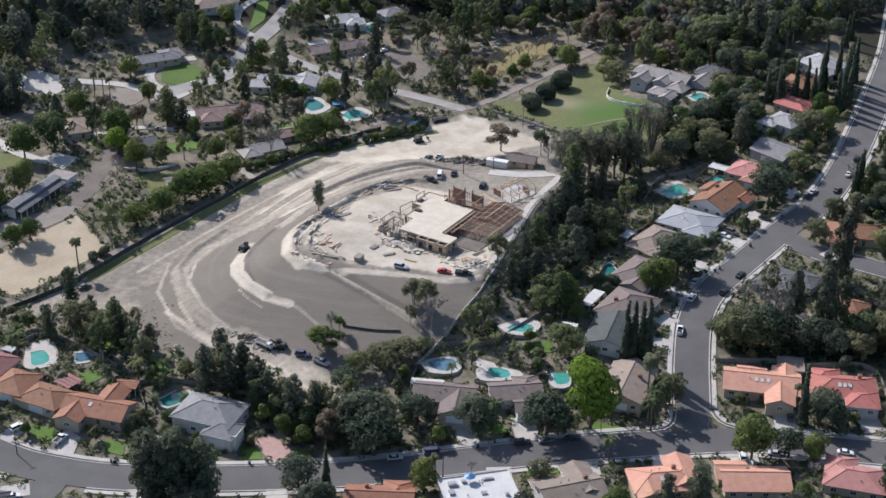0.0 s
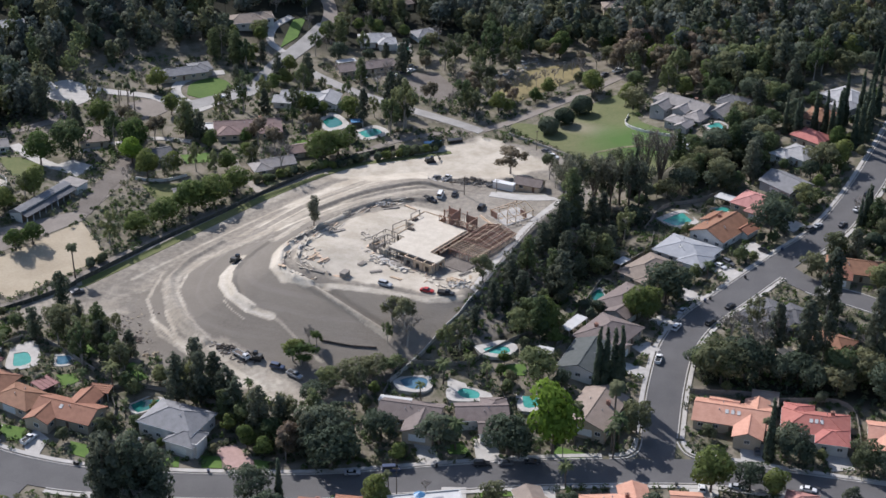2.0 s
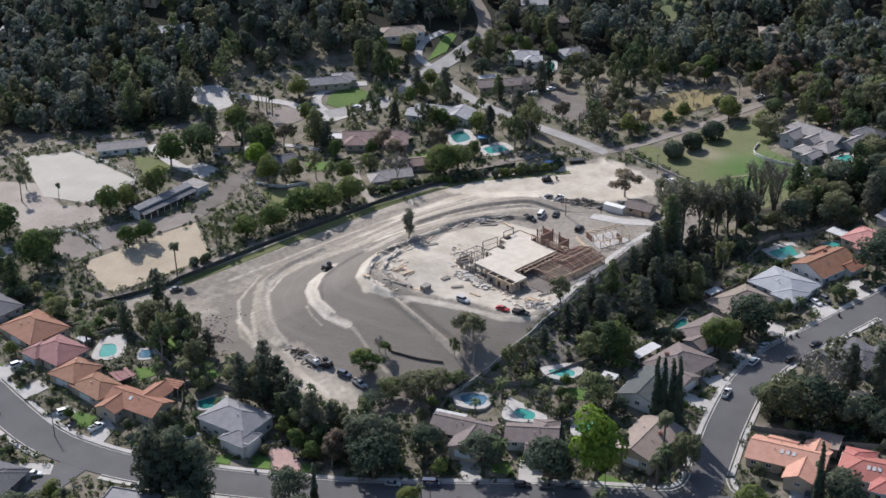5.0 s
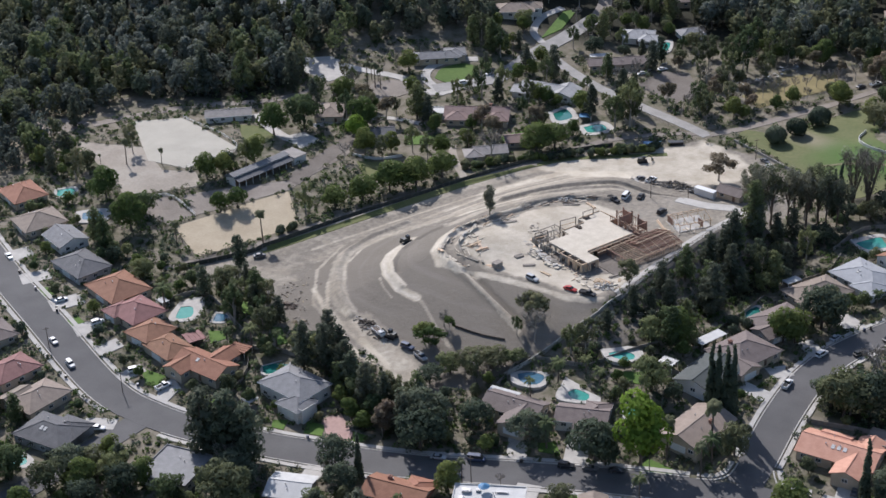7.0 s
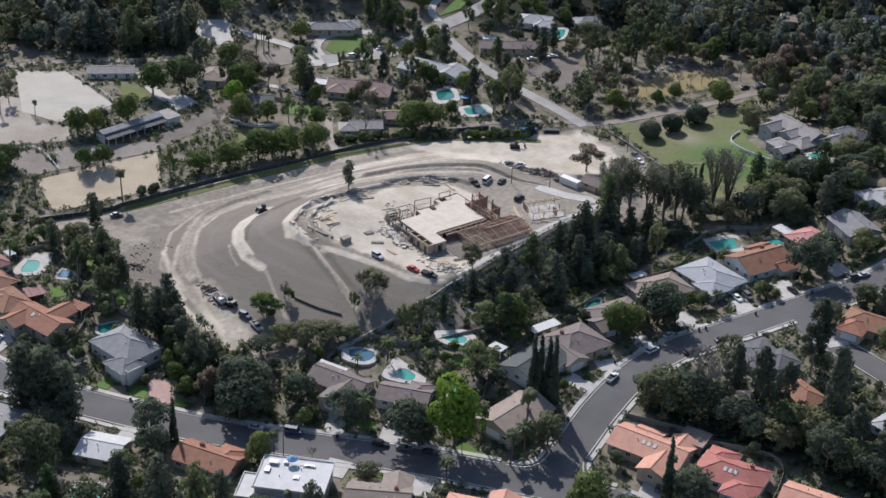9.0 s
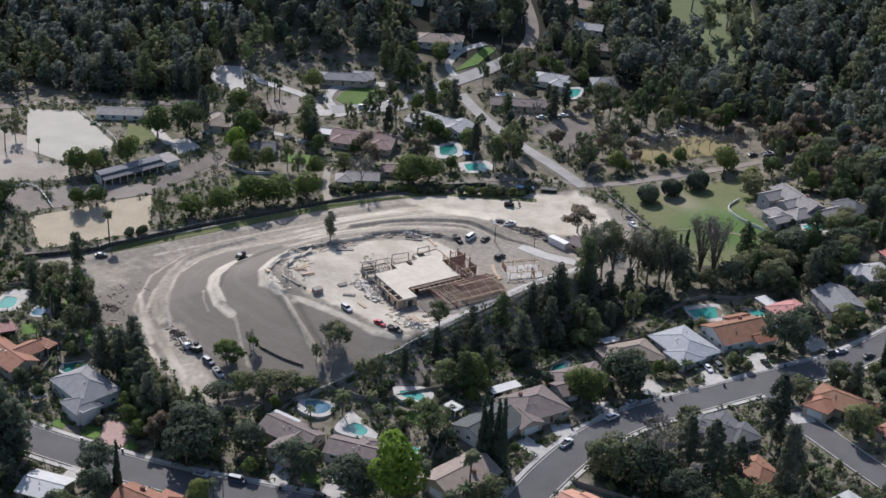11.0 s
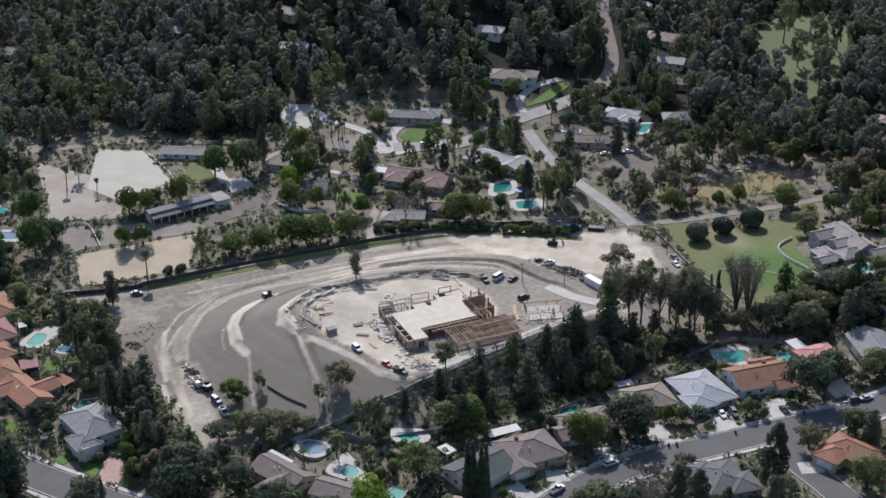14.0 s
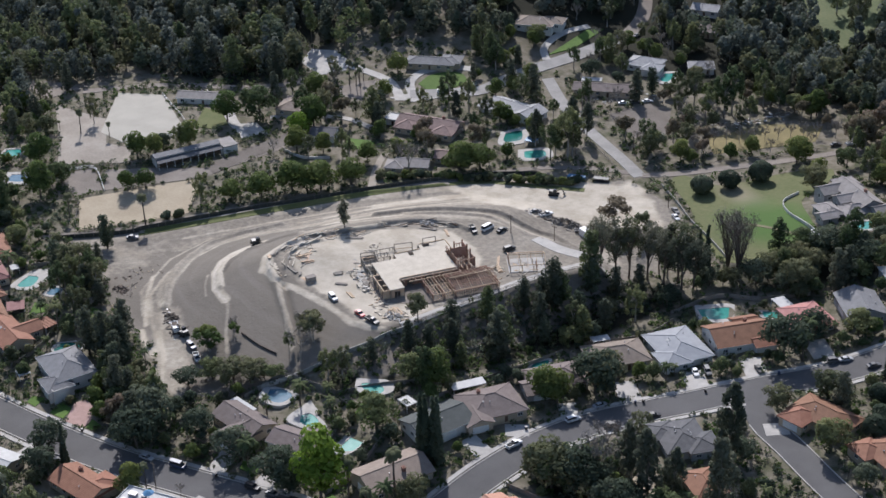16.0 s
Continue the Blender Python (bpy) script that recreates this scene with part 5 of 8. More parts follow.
UNDER = DECK_Z - 0.36
wall_panel(-6, -10.9, 14.1, -10.9, 0.12, UNDER, TIMBER_GREY, [(0.6, 3, 0.12, 2.5), (4, 7, 0.12, 2.6), (9.4, 11.6, 0.12, 2.5)])
wall_panel(14.1, -10.9, 14.1, -6.1, 0.12, UNDER, TIMBER, [(1.4, 3.4, 0.12, 2.5)])
wall_panel(14.1, -6.1, 8, -6.1, 0.12, UNDER, TIMBER_RED, [(2, 4, 0.12, 2.4)])
wall_panel(7.9, -6.1, 7.9, 15.1, 0.12, UNDER, TIMBER_RED, [(3, 5, 0.12, 2.4), (9, 12, 0.12, 2.6), (16, 18, 0.9, 2.4)])
wall_panel(-6, -2, -6, -10.8, 0.12, UNDER, TIMBER_GREY, [(1, 4, 0.12, 2.6), (5.4, 8, 0.12, 2.6)])
wall_panel(-9.4, 8, -9.4, -2, 0.12, UNDER, TIMBER_GREY, [(1, 4, 0.12, 2.6), (6, 9, 0.12, 2.6)])
wall_panel(-12.8, 18, -12.8, 8, 0.12, UNDER, TIMBER_GREY, [(3, 6, 0.12, 2.5)])
wall_panel(-12.8, 8, -9.4, 8, 0.12, UNDER, TIMBER_GREY)
wall_panel(-4.6, 18.1, -12.8, 18.1, 0.12, UNDER, TIMBER)
wall_panel(7.8, 15.1, -4.6, 15.1, 0.12, UNDER, TIMBER)


def timber(name, a, b, wide, deep=None, mat=None, label=""):
    """One squared timber of the frame."""
    return part(name, Shape().beam(a, b, wide, deep).mesh(name, mat or TIMBER), BUILD, label)


def stud_wall(x0, y0, x1, y1, z0, high, mat, gap=0.8, brace=True, skip=0.0):
    """An open stud frame: sole plate, studs, top plate, a brace; each timber a part."""
    rnd = random.Random(int(100 * (x0 + 3 * y0 + 7 * x1 + 11 * y1)))
    d = Vector((x1 - x0, y1 - y0, 0))
    n = max(1, round(d.length / gap))
    timber("sole_plate", (x0, y0, z0 + 0.08), (x1, y1, z0 + 0.08), 0.16, 0.16, mat)
    timber("top_plate", (x0, y0, z0 + high), (x1, y1, z0 + high), 0.24, 0.2, mat)
    for k in range(n + 1):
        if rnd.random() < skip and 0 < k < n:
            continue
        p = Vector((x0, y0, z0)) + d * k / n
        timber("stud", p, p + Vector((0, 0, high)), 0.15, 0.17, mat)
    if brace:
        timber("brace", (x0, y0, z0 + 0.3), (x0 + d.x * 0.4, y0 + d.y * 0.4, z0 + high - 0.1), 0.13, None, mat)


# the open rooms along the front of the deck: sheathed walls, bare plates on top, no floor over them
for x0, x1 in ((2.6, 6.2), (6.4, 10.2), (10.4, 13.9)):
    wall_panel(x0, -13.2, x1, -13.2, 0.12, UNDER + 0.1, TIMBER_GREY if x0 < 6 else TIMBER, [(0.9, 2.5, 0.12, 2.3)])
    wall_panel(x0, -13.1, x0, -11.1, 0.12, UNDER + 0.1, TIMBER_GREY)
    timber("top_plate", (x0, -13.2, UNDER + 0.2), (x1, -13.2, UNDER + 0.2), 0.3, 0.2)
    timber("top_plate", (x0, -13.2, UNDER + 0.26), (x0, -11.1, UNDER + 0.26), 0.3, 0.2)
wall_panel(13.9, -13.2, 13.9, -11.1, 0.12, UNDER + 0.1, TIMBER)
timber("top_plate", (13.9, -13.2, UNDER + 0.26), (13.9, -11.1, UNDER + 0.26), 0.3, 0.2)
for x, y in ((15.4, -10.8), (16.6, -9), (15.2, -13.4)):
    timber("shore", (x - 1.1, y, DECK_Z - 0.3), (x + 0.6, y - 0.3, 0.1), 0.16, 0.2, TIMBER_GREY)
# the lower rooms at the west corner
wall_panel(-13.4, -12.4, -7.2, -13.0, 0.12, 2.3, TIMBER_GREY, [(3.6, 5.2, 0.12, 2.0)])
wall_panel(-13.4, -12.4, -13.0, -7.4, 0.12, 2.3, TIMBER_GREY)
wall_panel(-7.2, -13.0, -6.1, -10.9, 0.12, 2.2, DECKING)
part("room_floor", Shape().box(-13, -12.2, 0.13, -6.4, -3, 0.2).mesh("room_floor", TAN_SAND), BUILD)
for x0, y0, x1, y1, high in ((-13.4, -12.4, -7.2, -13.0, 2.4), (-13.4, -12.4, -13.0, -3, 2.4), (-13.0, -7.4, -6.2, -8.0, 2.4), (-10.0, -12.6, -10.0, -3, 2.4), (-13.0, -3, -9.6, -3, 2.4), (-6.1, -12.9, 2.4, -13.1, 2.6), (-2.4, -13, -2.4, -11.1, 2.6), (-16.4, -7, -13.2, -7.2, 2.2), (-16.4, -7, -16.2, 0, 2.2), (-16.2, 0, -9.6, 0.2, 2.4)):
    stud_wall(x0, y0, x1, y1, 0.12, high, (TIMBER_GREY, TIMBER)[int(x0 * 2) % 2], 1.25, False, 0.35)
# bare door frames and rails standing along the west edge of the deck
for x0, y0, x1, y1 in ((-12.4, -0.6, -11.4, 5.6), (-10.6, -13.4, -9.8, -8.6), (-12.6, 10, -12.4, 14.6)):
    for x, y in ((x0, y0), (x1, y1)):
        part("post", Shape().box(x - 0.12, y - 0.12, 0.12, x + 0.12, y + 0.12, DECK_Z + 2.1).mesh("post", TIMBER_GREY), BUILD)
    timber("header", (x0, y0, DECK_Z + 2.1), (x1, y1, DECK_Z + 2.1), 0.24, 0.22, TIMBER_GREY)
    timber("rail", (x0, y0, DECK_Z + 0.2), (x1, y1, DECK_Z + 0.2), 0.2, 0.2, TIMBER)
for x0, y0, x1, y1 in ((-9.3, -1.6, -9.3, 7.6), (-12.7, 8.4, -12.7, 17.8), (-12.4, 18.1, -5, 18.1), (7.9, -5.4, 7.9, 14.8)):
    timber("edge_beam", (x0, y0, DECK_Z + 0.14), (x1, y1, DECK_Z + 0.14), 0.26, 0.28, TIMBER)
for x, y, w, d in ((-9.0, 3.0, 2.6, 1.4), (-12, 9.4, 1.6, 2.2)):
    part("pallet", Shape().box(x, y, DECK_Z, x + w, y + d, DECK_Z + 0.35).box(x + 0.3, y + 0.3, DECK_Z + 0.35, x + w - 0.6, y + d, DECK_Z + 0.6).mesh("pallet", BARK), BUILD)
# tall frames at the back corner
for x0, y0, x1, y1 in ((-4.4, 15.6, 7.6, 15.6), (7.6, 15.6, 7.6, 21.6), (7.6, 21.6, -4.4, 21.6), (-4.4, 21.6, -4.4, 18.6), (0.2, 15.6, 0.2, 21.6)):
    stud_wall(x0, y0, x1, y1, 0.12, 5.4, TIMBER_RED, 0.9, True, 0.2)
for x, y, high in ((-4.4, 18.6, 6.6), (0.2, 15.6, 7.2), (3.4, 15.6, 6.2), (7.6, 15.6, 5.8), (7.6, 21.6, 6.0), (3.4, 21.6, 7.0), (0.2, 21.6, 7.2), (-4.4, 21.6, 6.8)):
    part("post", Shape().box(x - 0.2, y - 0.2, 0, x + 0.2, y + 0.2, high).mesh("post", TIMBER_RED), BUILD)
wall_panel(0.2, 15.8, 0.2, 21.4, 2.6, 6.6, TIMBER_RED)
wall_panel(-4.3, 21.5, -0.6, 21.5, 1.0, 6.2, TIMBER_RED)
wall_panel(3.4, 21.5, 7.4, 21.5, 2.2, 5.6, TIMBER_RED)
wall_panel(7.6, 16, 7.6, 20, 0.12, 3.4, TIMBER_RED)
for y in (16.8, 18.4, 20.0):
    timber("joist", (0.3, y, 3.3), (9.4, y, 3.3), 0.18, 0.3)
for x0, y0, x1, y1 in ((8.2, 15.6, 11.4, 15.6), (8.2, 18.4, 11.4, 18.4), (11.4, 15.6, 11.4, 21), (8.2, 21, 11.4, 21)):
    stud_wall(x0, y0, x1, y1, 0.12, 2.5, TIMBER, 0.9, False, 0.2)
# the sunken bay between the deck and the long wing
# its floor takes a dark brown that holds the bay's shade
part("bay_floor", Shape().box(8.2, -5.8, 0.13, 22, 25, 0.3).mesh("bay_floor", BROWN_DIRT), BUILD, "brown subfloor with the bay's shade in its colour")
timber("beam", (8.6, -5.6, 3.1), (8.6, 15, 3.1), 0.3, 0.3)
timber("beam", (10.0, -3, 2.7), (10.0, 15, 2.7), 0.24, 0.3)
for k in range(9):
    timber("joist", (8.6, -4.6 + 2.1 * k, 2.92), (10.0, -4.6 + 2.1 * k, 2.8), 0.14, 0.24, (TIMBER, TIMBER_RED)[k % 2])
# the long wing: stud walls, low open rooms in front and closely set roof trusses behind
for x0, y0, x1, y1 in ((10, 1.6, 21.6, 1.6), (21.6, 1.6, 21.6, 25), (21.6, 25, 10, 25), (10, 1.6, 10, 25), (15.4, 1.6, 15.4, 9.6), (10, 9.6, 21.6, 9.6), (10, 5.6, 21.6, 5.6)):
    stud_wall(x0, y0, x1, y1, 0.12, 2.5, (TIMBER_RED, TIMBER)[int(x0) % 2], 0.8, True, 0.1)
for k in range(20):
    y = 9.8 + k * 0.79
    for x in (9.4, 22.2):
        timber("rafter", (x, y, 2.55), (15.6, y, 4.3), 0.1, 0.26, (TIMBER_RED, TIMBER)[k % 5 == 2])
    timber("tie", (10, y, 2.72), (21.6, y, 2.72), 0.1, 0.2, TIMBER_RED)
    timber("strut", (15.6, y, 2.7), (15.6, y, 4.2), 0.1, 0.14, TIMBER_RED)
timber("ridge_beam", (15.6, 9.4, 4.34), (15.6, 25.3, 4.34), 0.2, 0.26)
for x, z in ((9.3, 2.6), (22.3, 2.6), (12.4, 3.45), (18.8, 3.45)):
    timber("purlin", (x, 9.4, z), (x, 25.3, z), 0.16, 0.2, TIMBER_RED)
for k in range(7):
    timber("joist", (10, 2.2 + k * 1.1, 2.75), (21.6, 2.2 + k * 1.1, 2.75), 0.12, 0.22, TIMBER)
# pale rubble, wrapped pallets and boards heaped against the front walls
HEAP = random.Random(91)
for k in range(46):
    w = HEAP.random()
    x, y = -15 + 20 * w + HEAP.gauss(0, 0.5), -14.6 - 2.6 * w + HEAP.gauss(0, 0.7)
    a = HEAP.uniform(0.5, 1.5)
    m = pose(x, y, 0.25, HEAP.uniform(-12, 12), HEAP.uniform(-12, 12), HEAP.uniform(0, 180))
    part("block", Shape().box(-a, -a * 0.6, -0.4, a, a * 0.6, HEAP.uniform(0.1, 0.6), m).mesh("block", (DECKING, CONCRETE, TIMBER_GREY)[k % 3]), BUILD)
KEEP_OUT.append(([(-22, -14), (18, -14), (30, 8), (37, 26), (40, 46), (-30, 46)], 0.0))

# a second small frame behind
SHED_FRAME = base("garage_frame", 31.5, 36.2, ground(31.5, 36.2), -52, "open timber garage frame with bare rafters", "building site")
part("slab", Shape().box(-5, -6.5, -0.8, 5, 6.5, 0.14).mesh("slab", CONCRETE), SHED_FRAME)
for x in (-4.6, 0, 4.6):
    for y in (-6, -2, 2, 6):
        part("post", Shape().box(x - 0.11, y - 0.11, 0.14, x + 0.11, y + 0.11, 2.6).mesh("post", TIMBER), SHED_FRAME)
for x in (-4.6, 4.6):
    part("plate", Shape().beam((x, -6.2, 2.6), (x, 6.2, 2.6), 0.2, 0.24).mesh("plate", TIMBER), SHED_FRAME)
part("ridge_beam", Shape().beam((0, -6.4, 4.4), (0, 6.4, 4.4), 0.16, 0.3).mesh("ridge_beam", TIMBER), SHED_FRAME)
for k in range(0, 9, 2):
    y = -6.2 + k * 1.55
    for side in (-1, 1):
        part("rafter", Shape().beam((side * 5.2, y, 2.45), (0, y, 4.35), 0.14, 0.22).mesh("rafter", TIMBER), SHED_FRAME)
for x0, y0, x1, y1 in ((-4.4, -6, -1, -5.8), (1, 3, 4.4, 3.2)):
    part("wall_panel", Shape().box(x0, y0, 0.14, x1, y1, 2.5).mesh("wall_panel", TIMBER_RED), SHED_FRAME)


def lumber_stack(x, y, turn, long, wide, high, mat, label, seed):
    """A stack of boards, a little out of line."""
    rnd = random.Random(seed)
    stack = base("lumber_stack", x, y, ground(x, y), turn, label, "lumber", "material stacks on the site")
    rows = max(2, int(wide / 0.4))
    for layer in range(max(1, int(high / 0.25))):
        for k in range(rows):
            if layer and rnd.random() < 0.25:
                continue
            s, off = wide / rows, rnd.uniform(-0.4, 0.4)
            part("board", Shape().box(-long / 2 + off, -wide / 2 + k * s, layer * 0.25 - 0.1, long / 2 + off, -wide / 2 + (k + 0.86) * s, layer * 0.25 + 0.12).mesh("board", mat), stack)


for n, (x, y, turn, long, wide, high, mat) in enumerate(((-5, 41.5, -42, 5, 1.0, 0.5, TIMBER), (-12, 40, 20, 6, 0.8, 0.5, TIMBER_GREY), (-36, -1, 60, 5, 1.4, 0.6, TIMBER), (-35, -9.5, -20, 6, 1.4, 0.5, TIMBER_GREY), (-33, -3, 50, 4.5, 1.2, 0.5, TIMBER), (-27, -12, -15, 7, 1.4, 0.3, TIMBER), (-30, 20, 30, 6, 1.4, 0.5, TIMBER_GREY), (12, -13, -30, 6, 2.2, 0.6, TIMBER), (15, -8, 40, 5, 1.6, 0.5, TIMBER_GREY), (22, 33, -60, 7, 0.9, 0.5, TIMBER), (25, 29, -45, 4, 1.6, 0.5, TIMBER), (-20, -3, 50, 3, 2, 0.7, TIMBER_GREY), (-15, -8, 20, 4, 1.6, 0.5, TIMBER_GREY), (-8, -12, -30, 4, 1.4, 0.5, TIMBER), (-41, 3, 70, 4, 1.2, 0.4, TIMBER_GREY))):
    lumber_stack(x, y, turn, long, wide, high, mat, "stack of pale building timber on bare soil" if mat is TIMBER else "pile of weathered boards on bare soil", n)


def rubble(name, label, x, y, w, d, high, count, mat, seed, category="rubble"):
    """A heap of broken blocks in one mesh."""
    rnd, s = random.Random(seed), Shape()
    for _ in range(count):
        a, r = rnd.uniform(0, math.tau), math.sqrt(rnd.random())
        px, py, size = math.cos(a) * r * w / 2, math.sin(a) * r * d / 2, rnd.uniform(0.2, 0.7)
        z = high * (1 - r) * rnd.uniform(0.4, 1) + 0.1
        m = Matrix.Translation((px, py, z)) @ Euler((rnd.uniform(-0.7, 0.7), rnd.uniform(-0.7, 0.7), a)).to_matrix().to_4x4()
        s.box(-size * 0.7, -size / 2, -size * 0.45, size * 0.7, size / 2, size * 0.3, m)
    ob = new(name, s.mesh(name, mat))
    ob.matrix_world = pose(x, y, ground(x, y))
    return tagged(ob, label, category, kind="stuff")


rubble("rubble", "long heap of grey broken concrete and stone", 17, 88.6, 15, 5.5, 2.6, 260, TIMBER_GREY, 1)
rubble("rubble", "row of broken pale slabs beside the pad", -14, -1, 11, 3.5, 0.6, 40, DECKING, 2)
rubble("rubble", "heap of pale debris below the deck", 13, -16, 8, 5, 0.7, 50, CONCRETE, 3)
rubble("brush", "heap of dark brush by the track", -61, -43, 6, 3, 1.0, 50, BARK, 4)
rubble("rubble", "scattered debris along the upper track", -36, 22, 12, 3, 0.5, 40, TIMBER_GREY, 5)
rubble("brush", "dark brush along the dirt lot", -12, 118, 8, 3, 1.0, 50, BARK, 7)
rubble("brush", "brush against the western bank", -92, -36, 7, 4, 0.9, 50, BARK, 8)
rubble("rubble", "orange clay heap at the foot of the hill", -84, -46, 6, 4, 1.2, 40, TAN_SAND, 9)
rubble("rubble", "scattered blocks behind the pad", -16, 44, 10, 3, 0.5, 40, CONCRETE, 10)


def litter_of_boards(label, line, spread, count, seed, long=(0.8, 3.4), mats=None, along=False):
    """Loose boards, sheets and offcuts strewn along a line."""
    rnd = random.Random(seed)
    top = base("scattered_boards", 0, 0, 0, 0, label, "building debris", kind="stuff")
    shapes = [Shape() for _ in range(4)]
    pts = [tuple(q[:2]) for q in curve_points(line, 1.0)]
    for _ in range(count):
        k = rnd.randrange(len(pts) - 1)
        (px, py), (qx, qy) = pts[k], pts[k + 1]
        way = math.degrees(math.atan2(qy - py, qx - px)) + rnd.gauss(0, 9) if along else rnd.uniform(0, 360)
        px, py = px + rnd.gauss(0, spread), py + rnd.gauss(0, spread)
        size, wide = rnd.uniform(*long), rnd.choice((0.18, 0.25, 0.35, 0.9))
        m = pose(px, py, ground(px, py) + 0.12, rnd.uniform(-12, 12), rnd.uniform(-10, 10), way)
        shapes[rnd.randrange(4)].box(-size / 2, -wide / 2, -0.1, size / 2, wide / 2, rnd.uniform(0.02, 0.2), m)
    for shape, mat in zip(shapes, mats or (TIMBER, TIMBER_GREY, DECKING, DECKING)):
        part("boards", shape.mesh("boards", mat), top)


litter_of_boards("pale boards and panels strewn beside the framed house", [(-20, 20), (-18, 8), (-12, 0), (-3, -6), (5, -11)], 1.3, 60, 61, (0.8, 2.8))
litter_of_boards("offcuts and rubble below the deck", [(4, -14), (12, -15), (18, -10)], 1.8, 34, 62)
litter_of_boards("boards and broken slabs along the rim of the pad", [(-32, 27), (-41, 17), (-46, 4), (-46, -5), (-42, -11), (-34, -14)], 1.0, 60, 63, (0.6, 3.6), None, True)
litter_of_boards("long pale slabs lying along the inner rim of the pad", [(-30, 24), (-38, 14), (-41, 4), (-40, -4), (-35, -9)], 1.1, 34, 72, (2.0, 5.0), (DECKING, CONCRETE, TIMBER, DECKING), True)
litter_of_boards("stacked planks on the western pad", [(-38, 4), (-37, -4), (-32, -9)], 2.2, 18, 64, (1.8, 4.5))
litter_of_boards("debris along the northern edge of the pad", [(-28, 32), (-16, 43), (-4, 48)], 0.8, 44, 65, (1.5, 5.5), (DECKING, TIMBER_GREY, TIMBER, BARK), True)
litter_of_boards("scrap and offcuts round the garage frame", [(22, 30), (30, 30), (38, 38)], 2.4, 34, 66)
litter_of_boards("broken rock and clods at the toe of the hill", [(-96, -20), (-92, -34), (-86, -42)], 3.0, 70, 67, (0.3, 1.2), (GREY_DIRT, BARK, GREY_DIRT, TAN_SAND))
litter_of_boards("machinery scrap beside the parked trucks", [(-64, -42), (-58, -46), (-50, -50)], 1.5, 60, 68, (0.4, 2.2), (BARK, TIMBER_GREY, STEEL, BARK))
litter_of_boards("white goods and stored building stuff in a cluttered yard", [(-34, 196), (-26, 200), (-16, 209), (-8, 210)], 2.4, 80, 70, (0.6, 2.6), (ROOF_WHITE, CONCRETE, TIMBER_GREY, BARK))
litter_of_boards("stored boats, boards and scrap beside the dry meadow", [(26, 200), (35, 207), (42, 217), (51, 231)], 2.0, 80, 71, (0.6, 3.0), (ROOF_WHITE, CONCRETE, TIMBER_GREY, BARK))
litter_of_boards("rubble and scrap beside the dirt lot", [(2, 88), (10, 89), (24, 88)], 1.6, 90, 69, (0.4, 2.2), (GREY_DIRT, TIMBER_GREY, CONCRETE, BARK))

# ---- vehicles ----


def loft(sections, mat, name):
    """A closed body through cross-sections of equal point counts."""
    n = len(sections[0])
    s = Shape()
    s.add([p for row in sections for p in row], [(i * n + k, i * n + (k + 1) % n, (i + 1) * n + (k + 1) % n, (i + 1) * n + k) for i in range(len(sections) - 1) for k in range(n)] + [tuple(range(n))[::-1], tuple((len(sections) - 1) * n + k for k in range(n))])
    return s.mesh(name, mat)


def section(x, half, low, high, top_half):
    return [(x, -half, low + 0.1), (x, -half * 0.9, low), (x, half * 0.9, low), (x, half, low + 0.1), (x, half, high - 0.15), (x, top_half, high), (x, -top_half, high), (x, -half, high - 0.15)]


WHEEL = Shape().tube([(0, -0.12, 0), (0, 0.12, 0)], [0.34, 0.34], 12).mesh("tyre", TYRE)
RIM = Shape().tube([(0, -0.135, 0), (0, 0.135, 0)], [0.19, 0.19], 10).mesh("rim", STEEL)
LAMP = Shape().box(-0.03, -0.2, -0.08, 0.03, 0.2, 0.08).mesh("headlight", TRIM_WHITE)


